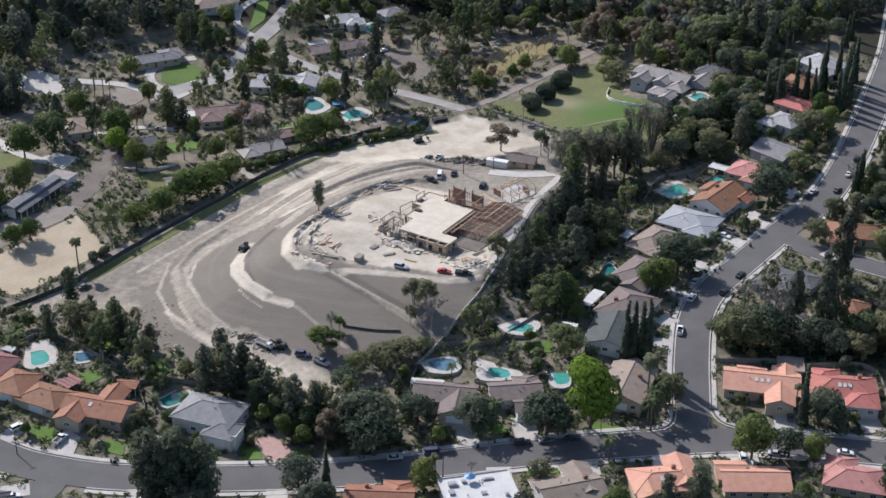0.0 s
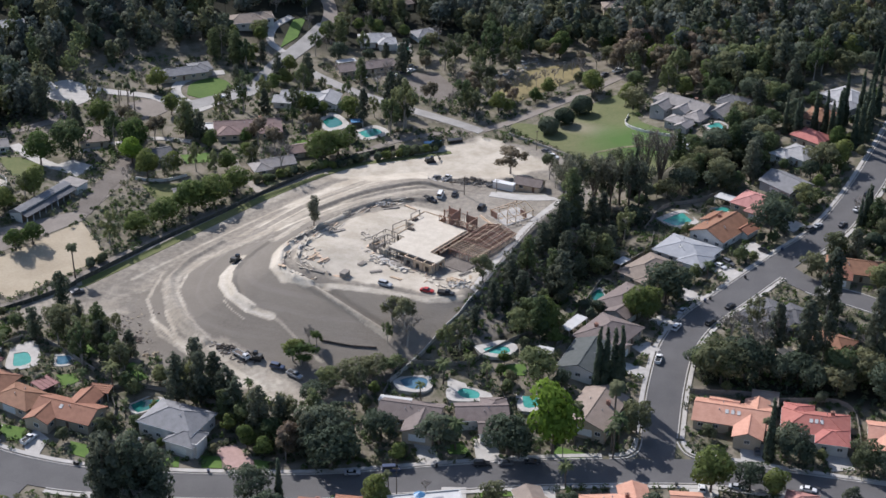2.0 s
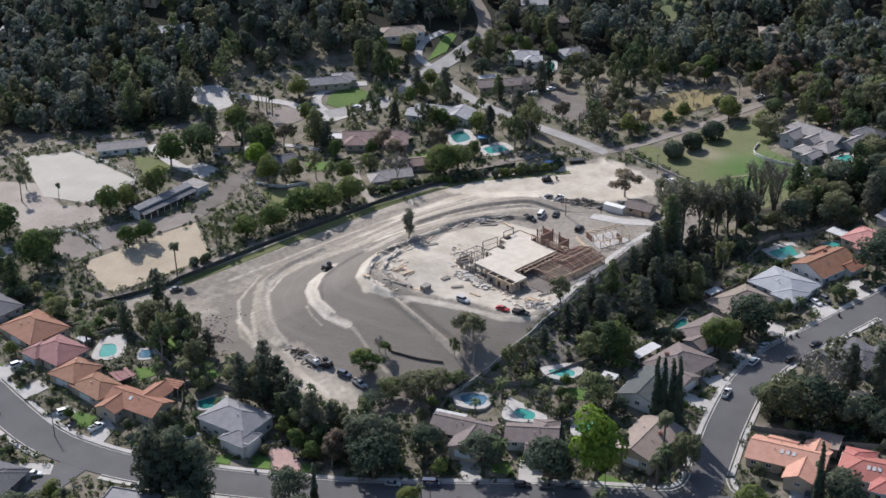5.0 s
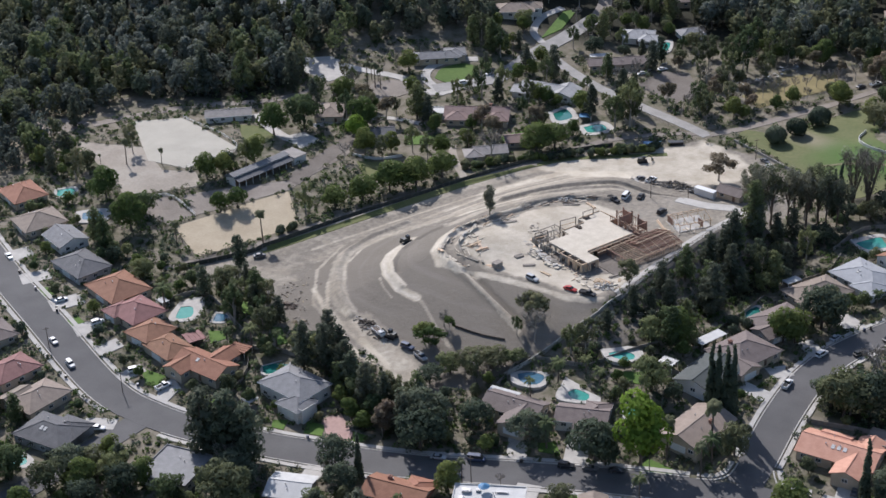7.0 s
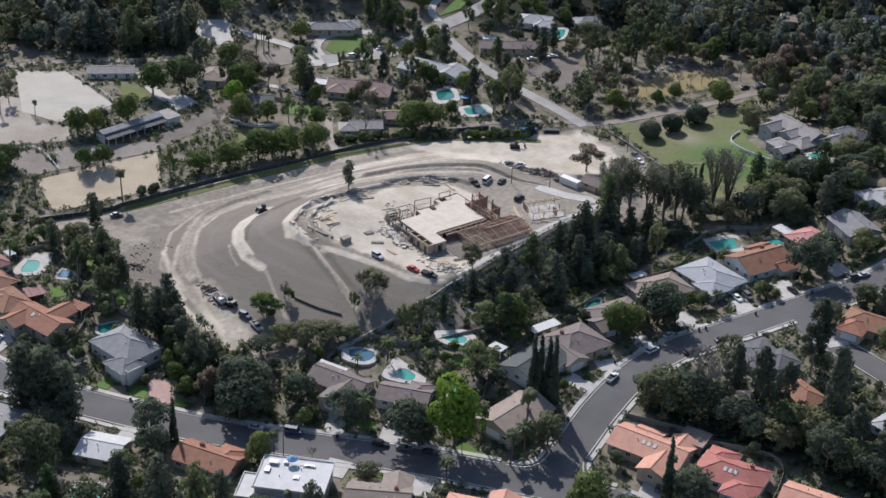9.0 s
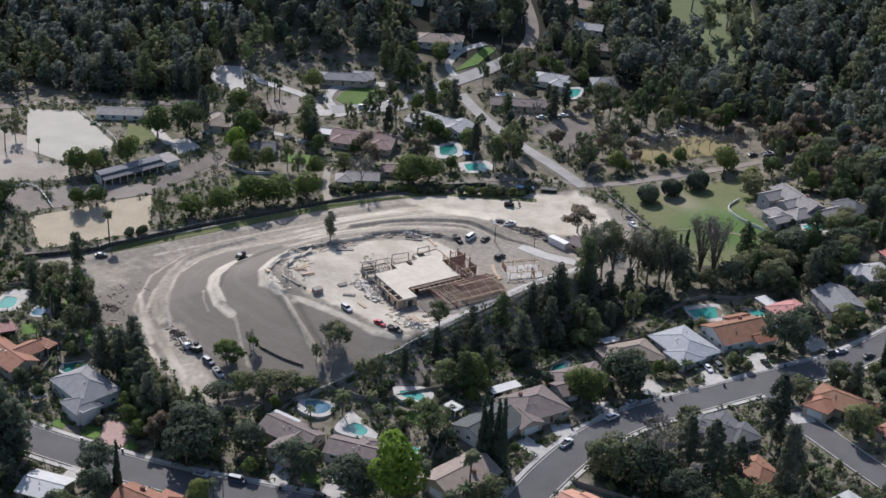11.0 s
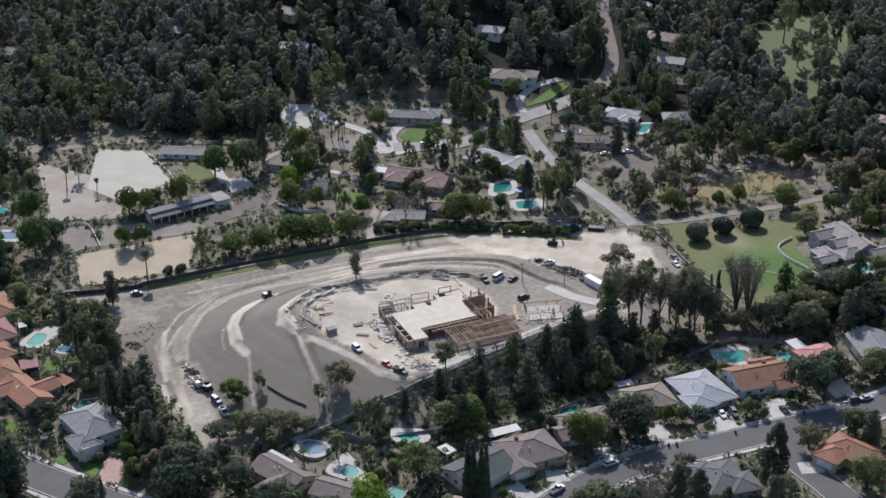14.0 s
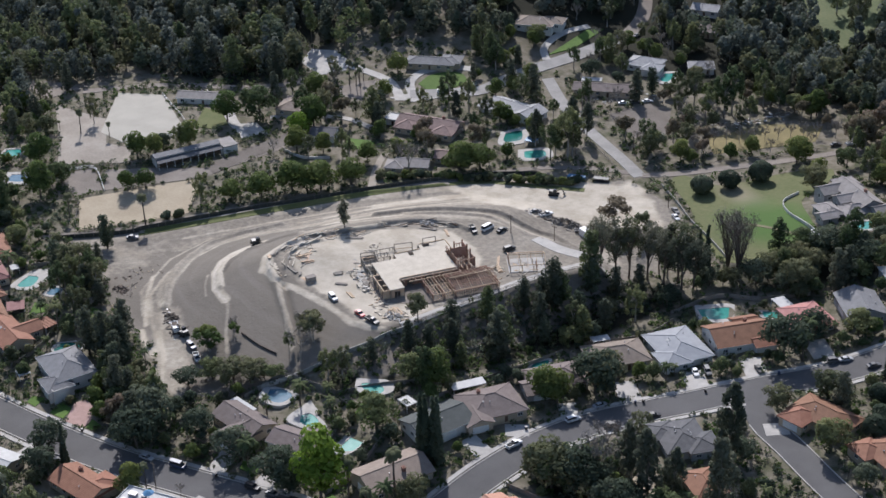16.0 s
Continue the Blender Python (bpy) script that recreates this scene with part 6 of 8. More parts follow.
def make_car(kind, mat, label):
    long, half, tall = {"sedan": (4.7, 0.9, 1.45), "suv": (4.8, 0.96, 1.8), "pickup": (5.7, 0.98, 1.85), "van": (5.4, 1.0, 2.2)}[kind]
    car = base({"sedan": "car", "suv": "car", "pickup": "pickup_truck", "van": "van"}[kind], 0, 0, -60, 0, label, {"pickup": "truck", "van": "van"}.get(kind, "car"), "vehicles parked about the place")
    a, waist = long / 2, {"sedan": 0.95, "suv": 1.1, "pickup": 1.1, "van": 1.2}[kind]
    part("body", loft([section(-a, half * 0.9, 0.35, waist - 0.12, half * 0.8), section(-a + 0.25, half, 0.28, waist, half * 0.9), section(a * 0.45, half, 0.28, waist, half * 0.9), section(a - 0.3, half * 0.97, 0.3, waist - 0.16, half * 0.85), section(a, half * 0.85, 0.38, waist - 0.3, half * 0.75)], mat, "body"), car)
    spans = {"sedan": (-0.72, -0.45, 0.12, 0.5), "suv": (-0.95, -0.86, 0.18, 0.48), "pickup": (-0.12, -0.04, 0.28, 0.55), "van": (-0.97, -0.92, 0.45, 0.75)}[kind]
    x0, x1, x2, x3 = (v * a for v in spans)
    part("cabin_glass", loft([[(x, -h, waist - 0.06), (x, h, waist - 0.06), (x2_, g, z), (x2_, -g, z)] for x, x2_, h, g, z in ((x0, x1, half * 0.86, half * 0.72, tall - 0.06), (x3, x2, half * 0.86, half * 0.72, tall - 0.06))], CAR_GLASS, "cabin_glass"), car)
    part("roof_panel", Shape().box(x1 - 0.03, -half * 0.74, tall - 0.07, x2 + 0.03, half * 0.74, tall).mesh("roof_panel", mat), car)
    if kind == "pickup":
        bed = Shape().box(-a + 0.2, -half * 0.8, waist - 0.01, x0 - 0.1, half * 0.8, waist + 0.012)
        part("bed", bed.mesh("bed", TYRE), car)
        part("bed_rim", Shape().box(-a + 0.1, -half, waist - 0.05, x0, -half + 0.12, waist + 0.16).box(-a + 0.1, half - 0.12, waist - 0.05, x0, half, waist + 0.16).box(-a + 0.05, -half, waist - 0.05, -a + 0.17, half, waist + 0.16).mesh("bed_rim", mat), car)
    for x in (-a * 0.6, a * 0.62):
        for y in (-half + 0.1, half - 0.1):
            wheel = part("tyre", WHEEL, car, "", pose(x, y, 0.34))
            part("rim", RIM, wheel)
    for y in (-half * 0.6, half * 0.6):
        part("headlight", LAMP, car, "", pose(a - 0.03, y, waist - 0.42))
    return car


STABLE_OF_CARS = {}


def park(kind, colour, x, y, turn, label=None):
    mat = {"white": PAINT_WHITE, "black": PAINT_BLACK, "red": PAINT_RED, "silver": PAINT_SILVER, "blue": PAINT_BLUE, "grey": PAINT_GREY}[colour]
    text = label or f"{colour} {dict(sedan='sedan', suv='sport utility car', pickup='pickup truck', van='delivery van')[kind]} parked by the road"
    road = min(line_distance(x, y, line) - wide for line, wide in KEEP_LINES)
    z = ground(x, y) + (0.2 if road < -1.5 else 0.24 if not -100 < x < 60 or y < -66 else 0.02)
    if (kind, colour) not in STABLE_OF_CARS:
        STABLE_OF_CARS[kind, colour] = make_car(kind, mat, text)
        car = STABLE_OF_CARS[kind, colour]
        car.matrix_world = pose(x, y, z, 0, 0, turn)
    else:
        car = copy_thing(STABLE_OF_CARS[kind, colour], pose(x, y, z, 0, 0, turn))
    return tagged(car, text)


SITE_TEXT = "parked on the dirt of the site"
park("suv", "silver", -11.5, -17.2, -28, f"silver sport utility car {SITE_TEXT}")
park("sedan", "red", 2.4, -21.0, -20, f"red car {SITE_TEXT}")
park("pickup", "black", 8.6, -22.6, -14, f"black pickup truck {SITE_TEXT}")
park("pickup", "black", 1.9, 48.2, -40, f"black pickup truck {SITE_TEXT}")
park("van", "white", 5.6, 52, 80, f"white van with open doors {SITE_TEXT}")
park("suv", "black", 20.6, 42.6, 70, f"black sport utility car {SITE_TEXT}")
park("sedan", "black", 10.8, 53.4, 80, f"black compact car {SITE_TEXT}")
park("pickup", "white", 7.7, 90, 60, f"white pickup truck {SITE_TEXT}")
park("sedan", "grey", 3.6, 89, 50, f"grey car {SITE_TEXT}")
park("pickup", "grey", 25.6, 86, 40, f"grey pickup truck {SITE_TEXT}")
park("pickup", "silver", -37.8, -57, -36, f"silver pickup truck {SITE_TEXT}")
park("suv", "blue", -43.6, -53.2, -20, f"dark blue car {SITE_TEXT}")
park("sedan", "white", 50.6, 113, -40, "white car parked beside the field fence")
park("sedan", "grey", 48, 118, -40, "grey car parked beside the field fence")
park("sedan", "grey", -117, -4, 35, "grey car parked by the western fence")
for kind, colour, x, y, turn in (("pickup", "white", 76.2, -45, 74), ("sedan", "white", -205, -29, -42), ("sedan", "silver", -160, -76, -38), ("suv", "white", -150.5, -63, 50), ("suv", "silver", -148, -86.4, -38), ("sedan", "white", 104.6, 18, -48), ("suv", "grey", 107.8, 20.2, -48), ("suv", "white", 84.4, -24, 60), ("suv", "black", 96, -20.6, 50), ("sedan", "black", 104, -9.6, 48), ("sedan", "silver", 87.6, -13, 60), ("sedan", "black", 121.6, 28.4, -45), ("suv", "grey", 140.6, 42.6, 45), ("sedan", "silver", 143.6, 44.8, 45), ("van", "blue", -6, -101.8, 6), ("suv", "black", 20, -98.4, 6), ("sedan", "grey", 27, -97.8, 6), ("sedan", "black", 34.6, -97, 5), ("sedan", "silver", -17, -103.6, 4), ("pickup", "white", -112.6, -90.2, 60)):
    park(kind, colour, x, y, turn)
for kind, colour, x, y, turn in (("suv", "white", -125.6, -84.4, 40), ("sedan", "white", -170, -53, 45), ("sedan", "grey", 152.6, 45, 50), ("sedan", "white", 160, 55.6, 56), ("suv", "black", 166, 66, 58), ("sedan", "grey", 100.4, -90, 85), ("suv", "white", 82, -108, 85), ("sedan", "silver", 92, -107.4, -12), ("sedan", "white", 112, -108, -15), ("sedan", "white", -84.6, 182, 70), ("suv", "white", -92.4, 168.6, 40), ("sedan", "grey", -47, 268, 80), ("sedan", "white", -18, 200, 40), ("suv", "grey", -14, 203, 40), ("sedan", "white", -10, 207, 40), ("pickup", "white", 84, 206, 45), ("sedan", "grey", 78, 203, 45), ("sedan", "white", -122, -116, 10), ("suv", "black", -152, -132, 40), ("sedan", "blue", 62, -109.6, 85)):
    park(kind, colour, x, y, turn)


def digger(x, y, turn, label, arm=True):
    """A tracked or wheeled loader: tracks, body, cab and arm."""
    d = base("excavator", x, y, ground(x, y), turn, label, "machine", "machines on the site")
    for y0 in (-1.3, 0.8):
        part("track", Shape().box(-1.7, y0, 0, 1.7, y0 + 0.5, 0.75).tube([(-1.7, y0, 0.38), (-1.7, y0 + 0.5, 0.38)], [0.38, 0.38], 10).tube([(1.7, y0, 0.38), (1.7, y0 + 0.5, 0.38)], [0.38, 0.38], 10).mesh("track", TYRE), d)
    part("body", Shape().box(-1.8, -1.1, 0.8, 1.1, 1.1, 1.5).box(-1.8, -1.0, 1.5, -0.2, 1.0, 2.0).mesh("body", PAINT_GREEN), d)
    part("cab", Shape().box(-0.1, -1.0, 1.5, 1.1, 0.2, 2.7).mesh("cab", CAR_GLASS), d)
    if arm:
        part("arm", Shape().beam((0.9, 0.6, 1.3), (2.8, 0.6, 2.9), 0.3, 0.35).beam((2.8, 0.6, 2.9), (4.0, 0.6, 1.2), 0.24, 0.28).mesh("arm", PAINT_GREEN), d)
        part("bucket", Shape().box(3.7, 0.1, 0.4, 4.5, 1.1, 1.2).mesh("bucket", PAINT_GREEN), d)


digger(-63.8, 5.5, 60, "dark compact loader standing on the slope track", False)
digger(0.8, 107.5, 20, "dark excavator with raised arm in the dirt lot")
digger(-50.6, -49, 160, "dark excavator beside parked trucks")
flat = base("flatbed_truck", -55.6, -47.6, ground(-55.6, -47.6), -40, "white flatbed truck with dark load bed on the dirt", "truck")
part("cab", loft([section(1.6, 0.95, 0.5, 2.1, 0.85), section(2.9, 0.95, 0.5, 1.9, 0.8), section(3.4, 0.9, 0.5, 1.3, 0.75)], PAINT_WHITE, "cab"), flat)
part("windscreen", Shape().beam((3.25, 0, 1.4), (2.95, 0, 1.88), 1.5, 0.05).mesh("windscreen", CAR_GLASS), flat)
part("load_bed", Shape().box(-3, -1.1, 0.8, 1.5, 1.1, 0.95).box(-3, -1.1, 0.95, -2.9, 1.1, 1.4).box(-3, -1.1, 0.95, 1.5, -1.0, 1.4).box(-3, 1.0, 0.95, 1.5, 1.1, 1.4).mesh("load_bed", PAINT_WHITE), flat)
part("load", Shape().box(-2.7, -0.9, 0.95, 1.2, 0.9, 1.2).mesh("load", BARK), flat)
for x in (-1.8, 2.4):
    for y in (-0.9, 0.9):
        part("tyre", WHEEL, flat, "", pose(x, y, 0.45) @ Matrix.Scale(1.3, 4))


def container(x, y, turn, long, wide, high, mat, label, name="container"):
    c = base(name, x, y, ground(x, y), turn, label, "container")
    n = int(long / 0.3)
    edge = [(-long / 2 + k * long / n, -wide / 2 + 0.05 * ((k // 2) % 2)) for k in range(n + 1)]
    s = prism(edge + [(-x0, -y0) for x0, y0 in edge], -0.3, high)
    part("body", s.mesh("body", mat), c)
    part("lid", Shape().box(-long / 2 - 0.05, -wide / 2 - 0.05, high, long / 2 + 0.05, wide / 2 + 0.05, high + 0.1).mesh("lid", mat), c)
    for x0 in (-long * 0.3, long * 0.3):
        part("skid", Shape().box(x0 - 0.2, -wide / 2, -0.4, x0 + 0.2, wide / 2, 0).mesh("skid", STEEL), c)


container(1.5, 124, 14, 7, 2.4, 1.5, PLASTIC_SHEET, "blue steel skip at the edge of the dirt lot")
container(10.5, 128, 18, 6, 2.4, 1.2, PAINT_BLACK, "black steel skip beside the lane")
container(-25.2, -11.6, 60, 3.2, 2.2, 1.6, TIMBER_GREY, "weathered tool hut on the pad", "tool_hut")
container(30, 83, -24, 8.5, 2.6, 2.7, PAINT_WHITE, "white office trailer on the dirt", "trailer")
house("brown roofed shed beside the trailer", 40, 84, -22, 10, 6.5, GABLE, SHINGLE_BROWN, STUCCO_CREAM, 2.6, 0.4, (), None, None, 0, 0, "shed")
house("small white field shed by the lawn", 104, 112, -36, 5, 4, GABLE, ROOF_WHITE, STUCCO_WHITE, 2.2, 0.3, (), None, None, 0, 0, "shed")


# ---- stable, fences, walls ----
def stable(x, y, turn):
    s = base("stable", x, y, ground(x, y), turn, "long horse stable with stepped grey metal roof", "barn")
    part("roof", Shape().add([(-17, -4.6, 2.5), (11, -4.6, 2.5), (11, -1.4, 3.5), (-17, -1.4, 3.5), (-17, -4.6, 2.35), (11, -4.6, 2.35), (11, -1.4, 3.35), (-17, -1.4, 3.35)], [(0, 1, 2, 3), (7, 6, 5, 4), (0, 4, 5, 1), (1, 5, 6, 2), (2, 6, 7, 3), (3, 7, 4, 0)]).mesh("roof", SHINGLE_DARK), s)
    part("upper_roof", Shape().add([(-17.3, -1.9, 4.0), (11.2, -1.9, 4.0), (11.2, 1.2, 4.7), (-17.3, 1.2, 4.7), (11.2, 4.6, 2.6), (-17.3, 4.6, 2.6), (-17.3, -1.9, 3.8), (11.2, -1.9, 3.8), (11.2, 4.6, 2.4), (-17.3, 4.6, 2.4)], [(0, 1, 2, 3), (3, 2, 4, 5), (0, 6, 7, 1), (5, 4, 8, 9), (6, 9, 8, 7), (0, 3, 5, 9, 6), (1, 7, 8, 4, 2)]).mesh("upper_roof", SHINGLE_GREY), s)
    part("end_roof", Shape().box(11.4, -4.6, 2.9, 18, 4.6, 3.15).mesh("end_roof", SHINGLE_WARM), s)
    part("wall", Shape().box(-16.8, 3.6, -1, 17.6, 3.8, 2.6).box(-16.8, -1.8, -1, -16.6, 3.8, 3.4).box(11.4, -4.2, -1, 17.6, 3.6, 2.9).box(-16.8, -1.6, 2.4, 11, -1.4, 3.9).mesh("wall", STUCCO_WHITE), s)
    for k in range(9):
        part("post", Shape().box(-16.8 + 3.4 * k, -4.4, -0.6, -16.6 + 3.4 * k, -4.2, 2.4).mesh("post", TRIM_WHITE), s)
        if k < 8:
            part("stall_door", Shape().box(-16.4 + 3.4 * k, -1.7, -0.4, -13.6 + 3.4 * k, -1.6, 2.3).mesh("stall_door", DOOR_BROWN), s)
    KEEP_OUT.append(([tuple((pose(x, y, 0, 0, 0, turn) @ Vector((a, b, 0)))[:2]) for a, b in ((-18, -5), (18, -5), (18, 5), (-18, 5))], 1.0))


stable(-141, 58, 63)


def fence(name, label, points, high, gap, panel=None, rails=2, mat=None, thick=0.1):
    """Posts along a line with panels or rails between them, each a part."""
    mat = mat or TIMBER_GREY
    line = curve_points(points, gap)
    x, y = line[0].x, line[0].y
    z0 = ground(x, y)
    f = base(name, x, y, z0, 0, label, "fence", kind="")
    for i, p in enumerate(line):
        z = ground(p.x, p.y) - z0
        q = (p.x - x, p.y - y, z)
        part("post", Shape().box(q[0] - 0.07, q[1] - 0.07, z - 0.5, q[0] + 0.07, q[1] + 0.07, z + high + 0.1).mesh("post", mat), f)
        if i + 1 < len(line):
            o = line[i + 1]
            e = (o.x - x, o.y - y, ground(o.x, o.y) - z0)
            if panel:
                d = Vector((e[0] - q[0], e[1] - q[1], 0)).normalized() * thick / 2
                n = Vector((-d.y, d.x, 0))
                v = [(a[0] + k * n.x, a[1] + k * n.y, a[2] + h) for a in (q, e) for h in (-0.4, high) for k in (-1, 1)]
                part("panel", mesh_of("panel", v, [(0, 1, 3, 2), (4, 6, 7, 5), (0, 2, 6, 4), (1, 5, 7, 3), (2, 3, 7, 6), (0, 4, 5, 1)], panel), f)
            else:
                for k in range(rails):
                    h = high * (k + 1) / rails
                    part("rail", Shape().beam((q[0], q[1], q[2] + h), (e[0], e[1], e[2] + h), 0.08, 0.14).mesh("rail", mat), f)
    return f


SCREEN = material("green_screen_mesh", (0.035, 0.04, 0.035), (0.06, 0.065, 0.055), 0.6, 0.9, 0.2, 8)
BLOCKWORK = material("pale_blockwork", (0.32, 0.30, 0.27), (0.44, 0.42, 0.38), 0.8, 0.9, 0.3, 10)
fence("screen_fence", "dark mesh screen fence along the western bank", [(-141, -20), (-126, -6), (-114, 7), (-96, 31), (-78, 53), (-58, 80), (-34, 106), (-14, 120)], 1.7, 3.2, SCREEN)
fence("block_wall", "pale block wall running down the hillside", [(-9, -61), (0.4, -49.6), (7.4, -39), (12.5, -32), (19, -19)], 1.5, 3.0, BLOCKWORK, mat=BLOCKWORK, thick=0.3)
fence("chain_fence", "low fence along the top of the slope", [(19, -19), (24, -6), (30, 8), (39, 29), (50, 46)], 1.1, 3.0, None, 2, TIMBER_GREY)
ribbon("ledge", [(17.6, -19), (22.6, -6), (28.6, 8), (37.4, 29), (50, 50), (56, 54)], -1.6, 1.4, 0.14, CONCRETE)
ribbon("ramp", [(24, 55), (36, 52), (50, 53), (58, 56)], -2.4, 2.4, 0.12, CONCRETE)
fence("field_wall", "pale wall along the green field", [(33, 136), (45, 125), (57, 113), (69, 103), (82, 91)], 1.1, 3.5, BLOCKWORK, mat=BLOCKWORK, thick=0.25)
fence("estate_wall", "curved white garden wall of the estate", [(84, 150), (82, 140), (88, 130), (98, 122), (108, 114)], 1.3, 2.6, STUCCO_WHITE, mat=STUCCO_WHITE, thick=0.25)
fence("arena_rail", "white timber rails round the riding arena", [(-198, 101), (-161, 75), (-173, 52)], 1.3, 4.0, None, 2, TRIM_WHITE)
fence("paddock_rail", "timber rails between paddock and yard", [(-179, 19), (-170, 29), (-153, 18)], 1.3, 3.0, None, 3, TRIM_WHITE)
fence("yard_fence", "timber fence below the stable road", [(-180, 24), (-166, 33), (-154, 44)], 1.3, 3.2, None, 3, TIMBER_GREY)
fence("ring_rail", "grey rails round the sand ring", [(-157, 8), (-139, -10), (-126, 4)], 1.2, 3.4, None, 2, TIMBER_GREY)
fence("cottage_wall", "low white wall before the cottage", [(-114, 83), (-103, 82), (-94, 88)], 1.1, 3.0, STUCCO_WHITE, mat=STUCCO_WHITE, thick=0.3)
fence("lane_fence", "timber fence along the field lane", [(28, 150), (50, 172), (76, 198)], 1.2, 4.0, None, 2, TIMBER_GREY)
fence("lane_fence", "timber fence beside the horse lane", [(-12, 158), (4, 146), (18, 133)], 1.2, 4.0, None, 2, TIMBER_GREY)
fence("slope_wall", "low dark timber edging across the slope", [(-31, -42), (-22, -44.5), (-13, -46)], 0.7, 2.5, BARK, mat=BARK, thick=0.2)
fence("slope_wall", "low retaining wall below the trees", [(22, -24), (32, -16), (41, -4)], 0.8, 3.0, BLOCKWORK, mat=BLOCKWORK, thick=0.25)
for points in ([(-10, -66), (-5, -53.6), (6, -52), (16, -52)], [(16, -52), (32, -38), (44, -29)], [(44, -42), (52, -18), (62, 8)], [(26, -62), (28, -80), (27, -94)], [(41, -60), (43, -82), (40, -90)], [(66, 16), (80, 30), (84, 44)], [(81, 48), (90, 65), (104, 69), (118, 78)], [(-90, -90), (-90, -76), (-95, -64)], [(-136, -46), (-124, -36), (-100, -56)], [(-96, -66), (-84, -64), (-60, -72), (-40, -84)], [(108, -92), (108, -66), (84, -62)], [(131, -92), (131, -68), (108, -66)]):
    fence("garden_fence", "weathered garden fence between two yards", points, 1.6, 3.6, TIMBER_GREY)


def utility_pole(x, y, high=9.0, turn=0):
    p = base("utility_pole", x, y, ground(x, y), turn, "brown timber utility pole with crossarm", "pole", "utility poles")
    part("shaft", Shape().tube([(0, 0, -0.6), (0, 0, high)], [0.17, 0.11], 8).mesh("shaft", BARK), p)
    part("crossarm", Shape().box(-1.1, -0.06, high - 0.7, 1.1, 0.06, high - 0.55).mesh("crossarm", BARK), p)
    for x0 in (-0.95, 0.95):
        part("insulator", Shape().tube([(x0, 0, high - 0.55), (x0, 0, high - 0.35)], [0.05, 0.04], 6).mesh("insulator", STEEL), p)


for x, y, high, turn in ((44, 120, 9, 30), (14.4, 53.7, 7.5, 0), (26.5, 63.8, 7, 0), (-78, 200, 10, 40), (8, 160, 9, 50), (-4, -113.5, 10, 0), (-124, -96, 8, 40), (-160, -79, 8, 40)):
    utility_pole(x, y, high, turn)


def wheelie_bin(x, y, turn, mat):
    b = base("wheelie_bin", x, y, ground(x, y) + 0.3, turn, "wheeled plastic rubbish bin on the kerb", "bin", "rubbish bins along the kerbs")
    part("body", Shape().add([(-0.25, -0.28, 0), (0.25, -0.28, 0), (0.25, 0.28, 0), (-0.25, 0.28, 0), (-0.32, -0.36, 1), (0.32, -0.36, 1), (0.32, 0.36, 1), (-0.32, 0.36, 1)], [(3, 2, 1, 0), (4, 5, 6, 7), (0, 1, 5, 4), (1, 2, 6, 5), (2, 3, 7, 6), (3, 0, 4, 7)]).mesh("body", mat), b)
    part("lid", Shape().box(-0.36, -0.4, 1, 0.36, 0.4, 1.08).mesh("lid", mat), b)
    for y0 in (-0.3, 0.22):
        part("wheel", Shape().tube([(-0.3, y0, 0.1), (-0.3, y0 + 0.08, 0.1)], [0.12, 0.12], 8).mesh("wheel", TYRE), b)


for n, (x, y) in enumerate(((-195, -38.6), (-183, -48), (-169, -58), (-168, -59.4), (-121, -91.6), (-97, -101), (-96, -101.4), (-58, -104), (-44, -103.6), (7, -99.6), (26, -97.4), (68.6, -70), (75, -36), (96, -6), (98, -4.4), (112, 10), (128, 29), (-146, -93), (-158, -84), (45, -108.6), (75, -106.6))):
    wheelie_bin(x, y, n * 37 % 360, (PAINT_BLACK, PAINT_BLUE, PAINT_GREEN)[n % 3])


def awning(label, x, y, turn, w, d, high=2.6, mat=None):
    """A flat patio cover on posts."""
    a = base("patio_cover", x, y, ground(x, y), turn, label, "patio cover", "patio covers")
    part("top", Shape().box(-w / 2, -d / 2, high, w / 2, d / 2, high + 0.18).mesh("top", mat or ROOF_WHITE), a)
    for sx in (-1, 1):
        for sy in (-1, 1):
            part("post", Shape().box(sx * (w / 2 - 0.2) - 0.07, sy * (d / 2 - 0.2) - 0.07, -0.8, sx * (w / 2 - 0.2) + 0.07, sy * (d / 2 - 0.2) + 0.07, high).mesh("post", TRIM_WHITE), a)


awning("white flat patio cover behind a brown house", -6, -71.6, -12, 10, 3.4)
awning("white patio cover beside a brown roof", 50, -29.6, -36, 4, 11)
awning("white pergola beside a pink house", 113, 66.6, -36, 7, 5)
awning("white patio cover of a tan house", 70, 19, -43, 3.4, 6)
awning("white patio cover by the long dark house", -40, 211, 22, 9, 4)
awning("blue tarpaulin cover by the pool", -31, 143.5, 10, 5, 4, 2.2, PLASTIC_SHEET)

# ---- trees ----
CLEARINGS = []
LEAVES = np.random.RandomState(5)


